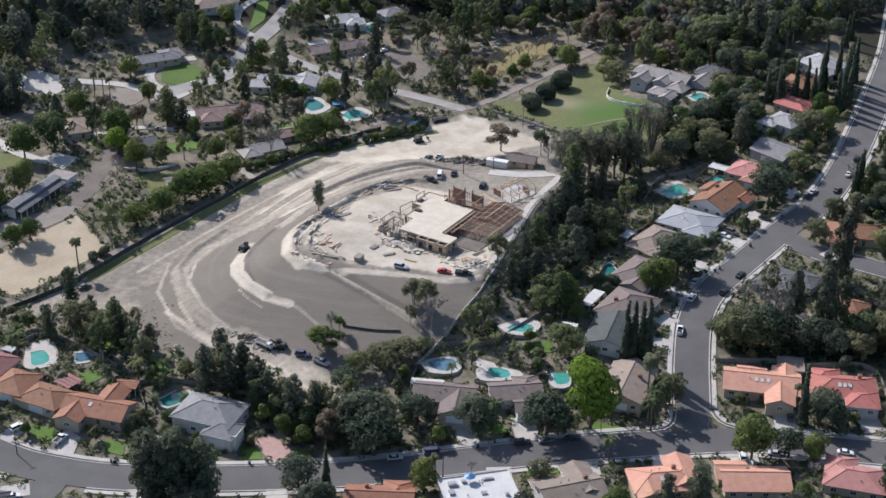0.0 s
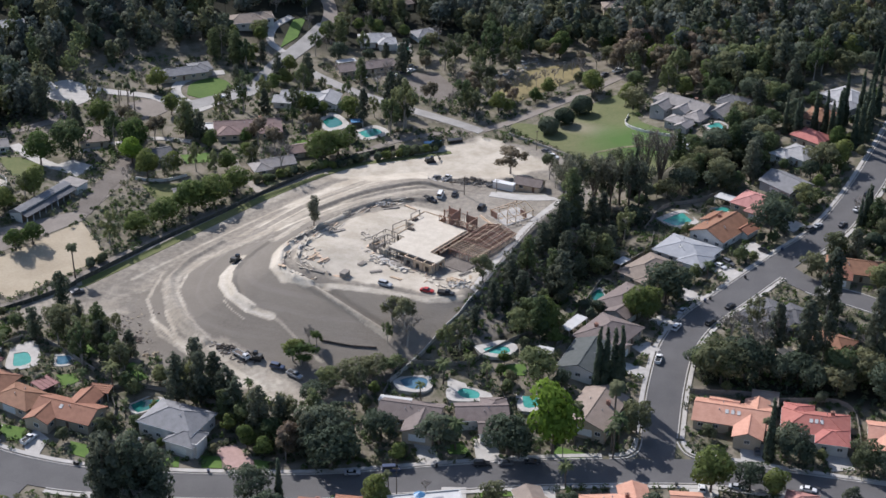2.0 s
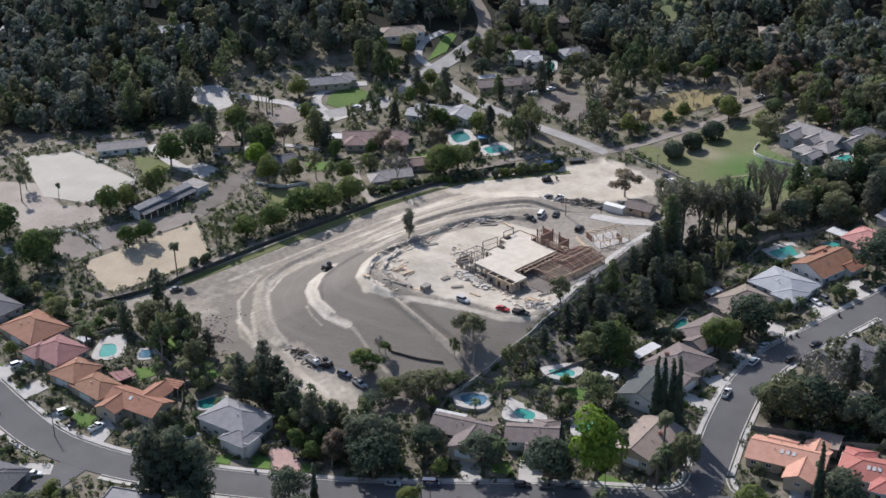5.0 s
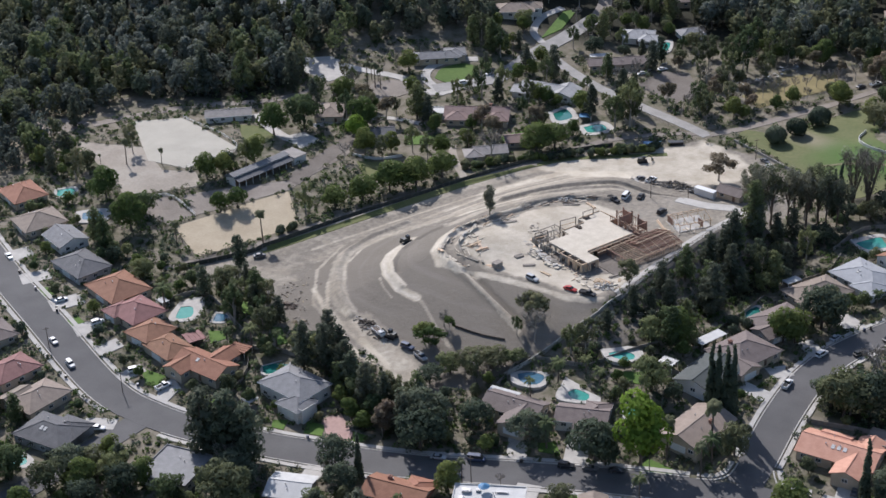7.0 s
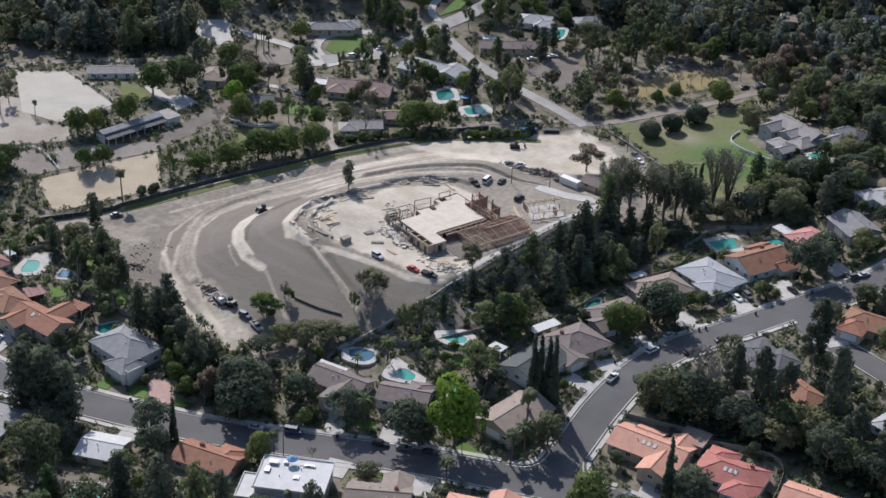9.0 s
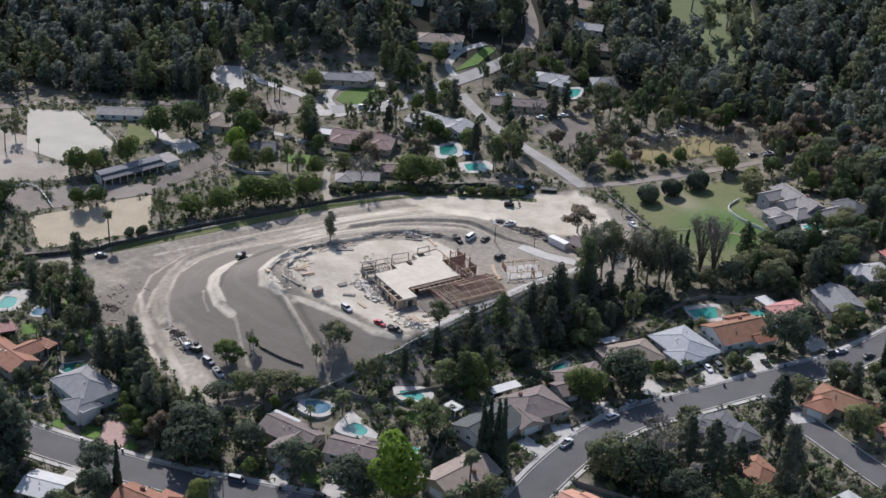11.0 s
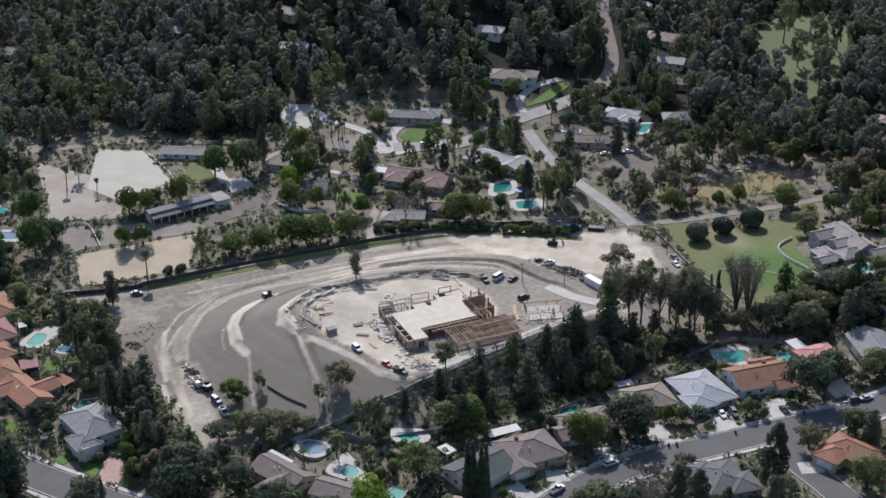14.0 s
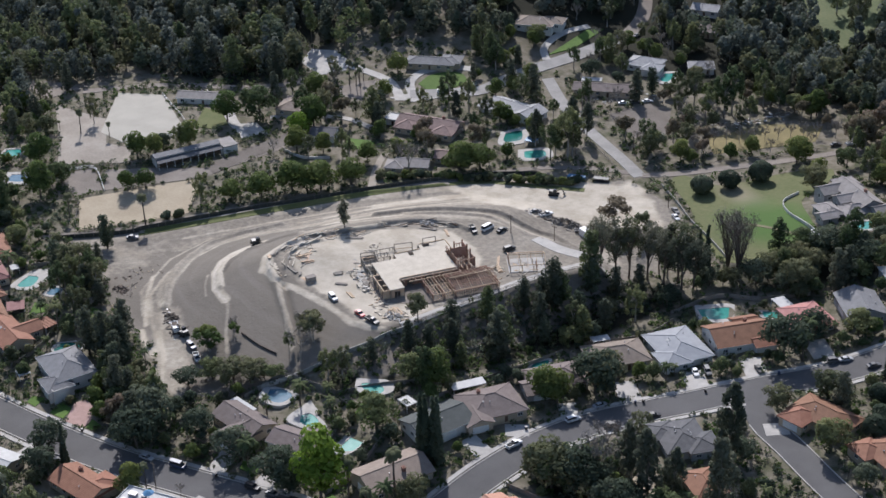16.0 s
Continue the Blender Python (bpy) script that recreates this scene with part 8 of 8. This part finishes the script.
for x, y, size in ((49.6, 137.4, 1.12), (56.6, 146.8, 1.05), (64.8, 158.2, 1.15)):
    plant("dome", x, y, size)
for x, y, size in ((-10.2, 141, 1.15), (-21.7, 139.6, 0.9), (15, 159.2, 1.1), (17.8, 156.6, 0.9), (26, 172, 0.85), (20, 186, 1.0), (10, 212, 1.1), (26, 208, 1.2), (36, 226, 1.1)):
    plant("gum", x, y, size)
for x, y, size in ((87.1, 212.1, 1.35), (92.2, 218.6, 1.5), (104.9, 197.5, 1.3), (96.3, 236, 1.3), (31.8, 176.0, 0.9), (84, 206, 1.1)):
    plant("rusty", x, y, size)
for x, y, size in ((97.8, 224.8, 1.1), (114.7, 218.5, 1.4), (37.5, 243.2, 0.9), (-55.1, 157.5, 0.95), (-35.4, 152.7, 1.0), (59.4, 228.4, 1.3), (121.2, 169.6, 1.1), (70.6, 185.2, 1.1), (84.4, 166.2, 1.0)):
    plant("round", x, y, size)
for n in range(26):
    w = n / 25
    plant("shrub", -66 + 70 * w + PLANTED.uniform(-1, 1), 84.5 + 44 * w - 9 * w * w + PLANTED.uniform(-0.8, 0.8), PLANTED.uniform(1.2, 2.0), "small clipped shrub in the row along the site fence")
for x, y, size in ((-95.5, 46, 1.5), (-88, 56, 1.75), (-80, 64, 1.7), (-72.5, 74, 1.5), (-43, 108, 1.8), (-36.5, 112.5, 1.6), (-104, 38, 1.3), (-84, 60, 1.4)):
    plant("round", x, y, size, "large pepper tree with dense drooping green crown", 0.78)
for x, y, size in ((-17.7, 152.5, 1.15), (-24, 138, 0.95), (-14, 160, 0.9), (-70, 146, 0.85), (-140, 112, 0.95)):
    plant("tall_gum", x, y, size)
for x, y, size in ((-62, 112, 1.2), (-70, 121, 1.1), (-48, 128, 1.0), (-112, 120, 1.1), (-125, 130, 1.2)):
    plant("rusty", x, y, size)
for x, y, size in ((42, 17, 0.9), (30, -8, 0.85), (36, 4, 0.9), (24, -24, 0.75), (34, -14, 0.8), (29, -20, 0.7), (46, 22, 0.85), (18, -36, 0.6), (61, 46, 0.9), (66, 54, 0.8), (49.5, 29, 0.95), (55, 40, 0.9), (50, 14, 0.95), (57, 27, 0.85)):
    plant("pine", x, y, size)
plant("round", -117, 97.5, 1.35, "bright yellow-green rounded tree by the cottage", 0.9, LEAF_BRIGHT)
plant("rusty", 32.8, 97.4, 1.6, "broad brown winter tree beside the trailer", 0.58)
plant("rusty", 48, 92, 0.95, "", 1.0, LEAF_OLIVE)
plant("bare", 50, 84, 0.9)
plant("spindle", -38.6, 25.4, 1.45, "lone slender grey-green tree on the graded slope", 1.0, LEAF_PALE)
plant("round", 40.5, -92.4, 2.0, "bright lime green rounded tree by the street", 1.15, LEAF_BRIGHT)
for dx, dy in ((0, 0), (2.2, -0.6), (4.6, -0.4), (6.6, -1.0)):
    plant("cypress", 55.5 + dx, -63 + dy, 1.9)
plant("rusty", -36.4, -52.2, 1.25, "broad leafy tree on the slope by the parked trucks", 0.62, LEAF_FRESH)
plant("rusty", -39, -50.2, 1.0, "broad leafy tree on the slope by the parked trucks", 0.68, LEAF_FRESH)
plant("rusty", -32, -44.2, 0.55, "small leafy tree on the slope by the parked trucks", 0.9, LEAF_FRESH)
for x, y, size in ((-26, -63, 1.0), (-20, -59.5, 1.15), (-13.5, -57.5, 1.05), (-7, -55, 0.8), (-31, -69, 1.0)):
    plant("oak", x, y, size, "", 0.75)
for x, y, size in ((157.8, 42, 1.15), (160.1, 45, 1.2), (161.9, 48, 1.2), (163.4, 51, 1.1)):
    plant("cypress", x, y, size)
plant("bare", -34.8, -42, 0.45)
plant("rusty", -4.6, -37, 1.2, "open olive tree on the graded slope", 0.75, LEAF_OLIVE)
plant("rusty", -8.6, -33.8, 0.95, "open olive tree on the graded slope", 0.75, LEAF_OLIVE)
plant("gum", -9.6, -43.6, 0.5, "thin olive tree on the graded slope")
plant("gum", -17, -66, 0.75)
plant("oak", -10, -56, 0.6)
plant("rusty", 20.6, -13.8, 1.0, "airy olive tree beside the framed house", 1.05, LEAF_OLIVE)
for x, y, size in ((-199.3, 51.4, 1.01), (-184.6, 53.6, 0.66), (-210.3, 49.9, 0.45), (-120, 6.3, 1.2), (-149.9, -4.2, 0.95), (-133.1, 154, 1.02), (-129.5, 154.2, 0.98), (-126.6, 153.4, 0.93), (-134, 162.2, 0.7), (-130.5, 161.1, 0.68), (-117.5, -33.1, 0.83), (-125.6, -30.9, 0.61), (-131.3, -24.6, 0.5), (53.1, -81.8, 1.49), (-6.2, -115.2, 0.8), (6.5, -138.4, 0.75), (47.2, -88.2, 1.25), (43.4, -98.5, 0.55), (103.2, -84.4, 0.78), (58, -94.1, 1.11)):
    plant("fan_palm", x, y, size)
for x, y, size in ((-108.8, 85.1, 1.25), (-144.5, 22.5, 0.99), (-139.6, 27.5, 1.04), (-160.4, 45.1, 1.22), (-155.4, 50.3, 1.09), (-147.4, 62.1, 1.24), (-171.4, 1.4, 1.56), (-83.8, 206.9, 0.8), (-51, 156.5, 0.89), (-32.8, 149.6, 1.05), (38.4, 229.3, 0.9), (58.6, 224.6, 1.19), (103.3, 206.4, 1.17), (70.8, 179.8, 1.35), (159.5, 88, 1.25), (-48.3, -92.2, 0.8), (-54.6, -84.9, 0.71), (41.1, -34.2, 1.22), (75.4, -18.3, 1.22), (84.3, -109.1, 1.61), (103.8, -108.5, 1.04), (71.8, -19.3, 1.42), (-43.1, -96, 0.8)):
    plant("round", x, y, size)
for n, (x, y, size) in enumerate(((-142.1, 101.7, 1.7), (-151.7, 91.5, 1.7), (-201.9, 62, 1.28), (-171.9, 13.3, 1.17), (-192.4, 21.4, 1.57), (-213, 34.4, 1.6), (-213.6, 44.8, 0.88), (-137.8, 135.3, 1.41), (-119.1, 117.9, 1.52), (-274.4, 83.5, 1.45), (-120.3, 174, 1.23), (-150.1, 59.6, 1.36), (-156.3, 56.2, 0.78), (-117.8, 108.2, 1.7), (-69.9, 101.6, 1.02), (86.7, 157.8, 1.18))):
    plant(("oak", "round", "gum")[n % 3], x, y, size * (1, 0.95, 0.62)[n % 3])
for x, y, size in ((113.8, 102.9, 1.39), (128.6, 92.1, 1), (129.9, 179.3, 1.7), (138.5, 186.1, 1.7), (161.5, 184.3, 1.7), (152.5, 85.8, 1.4), (141.6, 60.5, 1.15), (103.1, 90.1, 1.13), (-26.1, -92.6, 1.7), (-9.6, -87.2, 1.16), (7.6, -91.5, 1.38), (27.4, -94, 1.7), (30.7, -94.9, 0.92), (37.1, -60.4, 1.35), (32.5, -36, 1.06), (83.8, -3.5, 1.45), (65.8, -82.3, 1.09), (109.4, -91.4, 1.16), (96.5, -107.1, 1.02), (94.2, -56.5, 1.7), (101.7, -54.2, 1.6), (88.2, -49, 0.97), (118.2, -55.1, 1.28), (132.5, -54.9, 1.44), (139.7, -54.9, 1.28)):
    plant("oak", x, y, size)
for x, y, size in ((47.4, -7.9, 1.7), (38.6, -36.2, 1.46), (64.3, 17.7, 1.2), (82.6, -7, 1.7), (125.4, 38.8, 1.68), (53.2, 42.1, 1.7), (48.6, 25.1, 1.7), (100.5, 83.2, 1.06), (112.9, 79.1, 1.39), (128.4, 53.1, 1.18), (132.2, 11.4, 0.97), (156.8, -0.4, 1.25), (-66.7, -145, 1.7), (-44.1, -117.1, 1.24), (-23.4, -101.2, 1.7), (-42.3, -157.8, 1.33), (-51.6, -169.8, 1.46), (14.4, -145.9, 1.19), (143.8, -66.1, 1.4), (130.5, -97.2, 1.07), (135.1, -100.6, 0.91), (111.4, -96.9, 1.07)):
    bank = 30 < x < 70 and -40 < y < 50
    plant("pine" if bank else "oak", x, y, size * (0.75 if bank else 1))
for x, y, size in ((-80.2, 155.6, 1.21), (-71.6, 158.4, 0.99), (-10.8, 138.2, 1.67), (-17.8, 134, 1.17), (27.2, 213.4, 1.38), (109.3, -28.3, 0.94)):
    plant("gum", x, y, size)
for x, y, size in ((96, -57, 1.3), (107, -51, 1.2), (122, -60, 1.15), (136.5, -56, 1.2), (150, -66, 1.3), (157, -68, 1.3), (164, -72, 1.2), (146, -58, 1.2), (166, -62, 1.3), (113, -56, 1.1), (129, -62, 1.1), (90, -52, 1.2)):
    plant("oak", x, y, size)
for x, y, size in ((122.3, -48.6, 1.35), (133.6, -20.3, 1.5), (143.5, -47.4, 1.45), (128, -44, 1.0), (150, -60, 1.1), (112.8, -43.1, 1.05), (160, -66, 1.1), (172, -52, 1.2)):
    plant("tall_gum", x, y, size)
# the dark garden trees along the street corner in the south-west
for n, (x, y, size) in enumerate(((-134, -146, 1.25), (-139, -151, 1.2), (-118, -141, 1.15), (-113, -136, 1.0), (-111, -145, 1.25), (-104, -139, 1.1), (-99, -143, 1.15), (-107, -132, 0.8), (-119, -149, 1.2), (-137, -143, 1.0), (-95, -137, 1.0), (-71, -130, 1.2), (-66, -133, 1.0))):
    plant(("oak", "round", "oak")[n % 3], x, y, size)
# the open row of gums above the bank, and the two tall winter trees at the field's corner
for x, y, size in ((51, 53.5, 0.98), (54.5, 58.5, 1.05), (57, 63.5, 1.08), (63, 66, 1.12), (69.6, 65.5, 1.1), (73.5, 69, 1.15), (76.5, 65.4, 1.08), (80.4, 66.5, 1.0), (64.5, 72, 0.85), (52, 48, 0.8)):
    plant("airy_gum", x, y, size * 1.16)
plant("tall_gum", 68.5, 70.5, 1.15)
plant("vase", 84.4, 85.5, 0.95)
plant("vase", 90, 82, 1.04)
for x, y, size in ((84, 72, 0.8), (88, 74, 0.7), (81, 68, 0.6), (92, 73, 0.9)):
    plant("oak", x, y, size)
for x, y, size in ((-115.8, 13.6, 1.7), (-113, 18, 1.7)):
    plant("shrub", x, y, size)
for x, y, size in ((-99.9, 132.2, 0.91), (-262, 75.5, 1.15), (-255.9, 121.2, 1.03), (-241.6, 85.2, 0.93), (-184.6, 134.4, 1.34), (-162.7, 139.1, 1.34), (-201.9, 131.4, 1.52), (-228.2, 146.5, 1.1), (-100.6, 127, 1.24), (-93.7, 122, 0.87), (-100.5, 209.8, 0.97), (-90, 208.1, 0.91), (120.6, 108, 1.16), (144.9, 175.1, 1.02), (152, 173.3, 1.56), (-119.7, -14.5, 0.87), (-111.2, -27.7, 0.71), (-100.7, -44.3, 0.82), (-90.6, -47.3, 0.74), (-72, -71.7, 1.11), (-64.9, -71.6, 1.13), (-56, -75.1, 1.13), (-45.3, -85.7, 1.07), (-85, -116.5, 1.38), (-77.5, -117.3, 1.34), (-72.1, -118.2, 1.26), (-83.7, -121.4, 1.57)):
    plant("pine", x, y, size)
for x, y, size in ((-76.6, -120.9, 1.49), (-69.4, -120.3, 1.4), (-35.9, -150.2, 1.27), (-23.4, -152.7, 1.42), (-12.5, -152.2, 1.41)):
    plant("pine", x, y, size)
for x, y, size in ((-57.8, 92.5, 1.62), (153.1, 48.5, 0.93), (-34.5, -42.1, 0.58), (-8.3, -36.1, 1.11), (-3.3, -45.5, 1.38), (112.9, -40.5, 1.7), (105.3, -47.5, 1.7), (100.5, -33.2, 1.41), (4.1, -110.3, 0.47)):
    plant("bare", x, y, size)
for x, y, size in ((85.6, 210.9, 1.05), (91.4, 200.5, 1.54), (99.4, 225.5, 1.15), (117.1, 188.2, 1.22), (-35.9, -94.4, 1.0), (-36.6, -97.4, 0.85)):
    plant("rusty", x, y, size)
for x, y, size in ((144, 119.1, 1.36), (148.3, 113.6, 1.56), (160.8, 111.6, 1.55), (163.9, 114.7, 1.63), (177.5, 134.4, 1.7), (178.9, 123.8, 1.57), (191.8, 171, 1.25), (196.7, 179.6, 1.26), (103.1, -93.2, 1.7), (-36.3, -118.2, 1.37)):
    plant("cypress", x, y, size)
for x, y, size in ((129.5, 48.5, 1.24), (109.3, 92, 0.99), (-126.2, -52.2, 1.45), (-92.5, -65.7, 1.16), (-85.5, -62.3, 0.83), (11.3, -61, 1.14), (21.8, -62.6, 0.91), (16.1, -56.7, 0.84), (60.2, -87.6, 1.33), (57.6, -91.1, 1.03), (43.5, -108.2, 1.01), (98.7, 9.3, 0.88), (131.4, 39.6, 1.36), (12.3, -91.1, 1.35), (131.9, -100.1, 0.87), (155.6, -88.9, 1.02)):
    plant("feather_palm", x, y, size)
for x, y, size in ((168, 103, 1.7), (171, 106, 1.8), (174.8, 109.5, 1.8), (175.5, 117, 1.9), (178, 121, 1.8), (160.9, 109.3, 1.6), (159.5, 117.5, 1.7), (156, 121, 1.6), (149, 113, 1.5), (184, 133, 1.8), (80, 77.5, 1.8), (78, 75.5, 1.5), (166, 120, 1.7), (169, 126, 1.8)):
    plant("cypress", x, y, size)
grove([(96, 166), (128, 164), (150, 170), (200, 176), (206, 236), (120, 232), (96, 214), (84, 190)], 8.5, ["oak", "oak", "gum", "round", "rusty"], 44, 0.8, 1.25)
grove([(150, 70), (164, 92), (178, 120), (190, 150), (182, 152), (166, 120), (150, 92), (140, 74)], 7.0, ["oak", "round", "oak"], 45, 0.55, 0.95, 0.6, 0.8)
grove([(160, 40), (176, 66), (196, 100), (210, 150), (226, 150), (206, 90), (190, 50), (172, 30)], 8.0, ["oak", "gum", "oak", "bare"], 46, 0.7, 1.1, 0.8)
grove([(-30, 216), (-6, 222), (20, 240), (-8, 258), (-22, 262), (-40, 226)], 10.0, ["oak", "gum", "oak"], 47, 0.6, 0.9, 0.8, 0.5)
for n in range(9):
    plant("bare", 34 + 4.2 * n, 181 + 3.4 * n, 0.75, "small leafless tree in a row beside the dry meadow")
CLEARINGS.append([(14, -40), (20, -16), (31, 6), (40, 22), (46, 8), (37, -12), (28, -30), (20, -42)])
CLEARINGS.append([(110, 122), (124, 126), (121, 104), (108, 104)])
grove([(-136, -24), (-106, -30), (-88, -52), (-64, -60), (-46, -74), (-22, -88), (-30, -98), (-58, -80), (-84, -68), (-100, -56), (-120, -48)], 5.6, ["pine", "oak", "gum", "oak", "pine"], 21, 0.7, 1.1, 0.3)
grove([(2, -60), (11, -43), (24, -19), (35, 6), (45, 28), (60, 48), (76, 62), (82, 46), (70, 24), (56, 0), (44, -20), (28, -34), (14, -54)], 9.0, ["pine", "gum", "pine", "oak"], 22, 0.6, 1.05)
grove([(-140, -8), (-116, 16), (-98, 38), (-78, 60), (-58, 84), (-62, 90), (-84, 66), (-104, 44), (-124, 20), (-146, -2)], 9.0, ["oak", "gum", "round", "gum"], 23, 0.5, 1.0, 1.0, 0.7)
grove([(-235, 70), (-205, 18), (-160, -18), (-142, -30), (-148, -40), (-176, -16), (-214, 16), (-250, 60)], 7.0, ["oak", "pine", "round", "oak"], 24, 0.6, 1.0)
grove([(-150, 108), (-110, 70), (-60, 84), (-10, 124), (4, 150), (-30, 190), (-100, 215), (-150, 160)], 12.5, ["round", "gum", "round", "bare", "gum"], 25, 0.5, 1.0, 0.8)
grove([(66, 92), (84, 82), (120, 72), (150, 120), (170, 160), (130, 170), (118, 160), (124, 120), (100, 100)], 7.0, ["oak", "pine", "oak", "oak"], 26, 0.7, 1.2)
grove([(100, -36), (122, -58), (160, -64), (200, -40), (180, 0), (158, -10), (140, -12), (118, -2), (104, -18)], 9.0, ["bare", "oak", "shrub", "oak", "feather_palm"], 27, 0.55, 0.95, 1.0, 0.5)
grove([(-240, -170), (200, -190), (200, -112), (110, -112), (0, -116), (-60, -120), (-110, -116), (-150, -112), (-240, -40)], 9.0, ["oak", "oak", "pine", "round", "bare"], 28, 0.6, 1.1, 0.5, 0.6)
grove([(-110, -62), (-60, -66), (-20, -62), (40, -60), (70, -80), (56, -94), (0, -98), (-90, -104), (-120, -88)], 7.5, ["oak", "oak", "feather_palm", "round"], 29, 0.45, 0.85)
grove([(40, -60), (70, -60), (104, 10), (150, 60), (180, 120), (150, 110), (110, 60), (70, 10), (40, -40)], 8.0, ["oak", "round", "oak", "feather_palm", "oak"], 30, 0.4, 0.75, 0.5)
grove([(-10, 140), (26, 150), (60, 186), (100, 222), (90, 240), (40, 236), (0, 226), (-10, 190)], 9.0, ["oak", "round", "rusty", "gum", "gum", "bare"], 34, 0.6, 1.1, 0.8)
grove([(-240, -60), (-160, -110), (-60, -122), (120, -118), (190, -60), (190, 110), (150, 110), (100, 60), (60, 0), (20, -50), (-80, -62), (-130, -40), (-200, 0), (-236, 30)], 6.5, ["oak", "oak", "round", "oak", "feather_palm"], 36, 0.32, 0.6, 0.0, 0.3)
grove([(-110, 160), (-100, 215), (-70, 300), (-40, 300), (-10, 262), (40, 238), (0, 226), (-12, 190), (-30, 186)], 9.5, ["oak", "gum", "bare", "round", "pine"], 37, 0.6, 1.1, 0.8)
grove([(140, 26), (152, 30), (160, 40), (168, 62), (176, 60), (196, 30), (190, -30), (170, -8), (158, 4)], 7.0, ["oak", "oak", "dome", "pine"], 38, 0.6, 1.0, 0.8)
grove([(-110, -20), (-142, -62), (-200, -18), (-240, 30), (-216, 20), (-176, -14)], 9.0, ["oak", "round"], 35, 0.4, 0.75, 0.5)
yards = [(-240, -175), (210, -175), (210, 160), (110, 170), (60, 190), (-60, 215), (-160, 200), (-240, 100)]
shrubbery("garden_shrubs", "mixed shrubs and ground cover between houses", yards, 2.7, 40, (LEAF_MID, LEAF_DARK, LEAF_OLIVE, LEAF_FRESH))
CLEARINGS.append([(-12, 380), (-8, 423), (20, 420), (36, 385), (46, 342), (50, 300), (36, 298), (20, 322), (0, 354)])
shrubbery("slope_brush", "dark dry brush on the bank below the fence", [(8, -46), (9, -41), (22, -14), (32, 8), (42, 29), (55, 49), (66, 60), (76, 52), (62, 30), (52, 6), (40, -16), (28, -32), (16, -46)], 3.6, 41, (LEAF_DARK, LEAF_DARK, LEAF_FAR_HAZE), (0.9, 2.2), 30, 0.6)
for x, y, size in ((6, 372, 1.6), (14, 392, 1.5), (30, 352, 1.7), (40, 326, 1.6), (24, 340, 1.3), (2, 400, 1.5), (36, 366, 1.4), (44, 312, 1.5)):
    plant("gum", x, y, size)
woods("far_woods", "dense dark mixed woods on the far slopes", [(-432, 150), (-400, 110), (-330, 130), (-235, 118), (-205, 128), (-165, 150), (-150, 195), (-125, 212), (-100, 225), (-60, 290), (-40, 282), (-10, 258), (40, 236), (110, 222), (130, 176), (190, 190), (246, 176), (248, 250), (222, 312), (124, 404), (64, 486), (-20, 486), (-110, 420), (-180, 310), (-290, 290), (-432, 286)], 8.8, 31, (LEAF_FAR_HAZE, LEAF_FAR_HAZE, LEAF_DARK, LEAF_GUM, LEAF_FAR_HAZE, LEAF_OLIVE, LEAF_MID), (11, 24), 420, 1.15)
woods("east_woods", "trees along the eastern edge of the neighbourhood", [(190, -110), (320, -150), (318, 160), (220, 140), (200, 60), (194, -20)], 9.0, 32, (LEAF_DARK, LEAF_MID, LEAF_OLIVE), (6, 11))
woods("west_woods", "trees along the western edge of the neighbourhood", [(-232, 66), (-250, 30), (-262, 20), (-340, 70), (-345, 134), (-235, 118), (-215, 116), (-190, 132), (-165, 146), (-168, 156), (-205, 136), (-240, 100)], 7.4, 33, (LEAF_FAR_HAZE, LEAF_MID, LEAF_FAR_HAZE, LEAF_OLIVE), (9, 19), 300, 1.05)
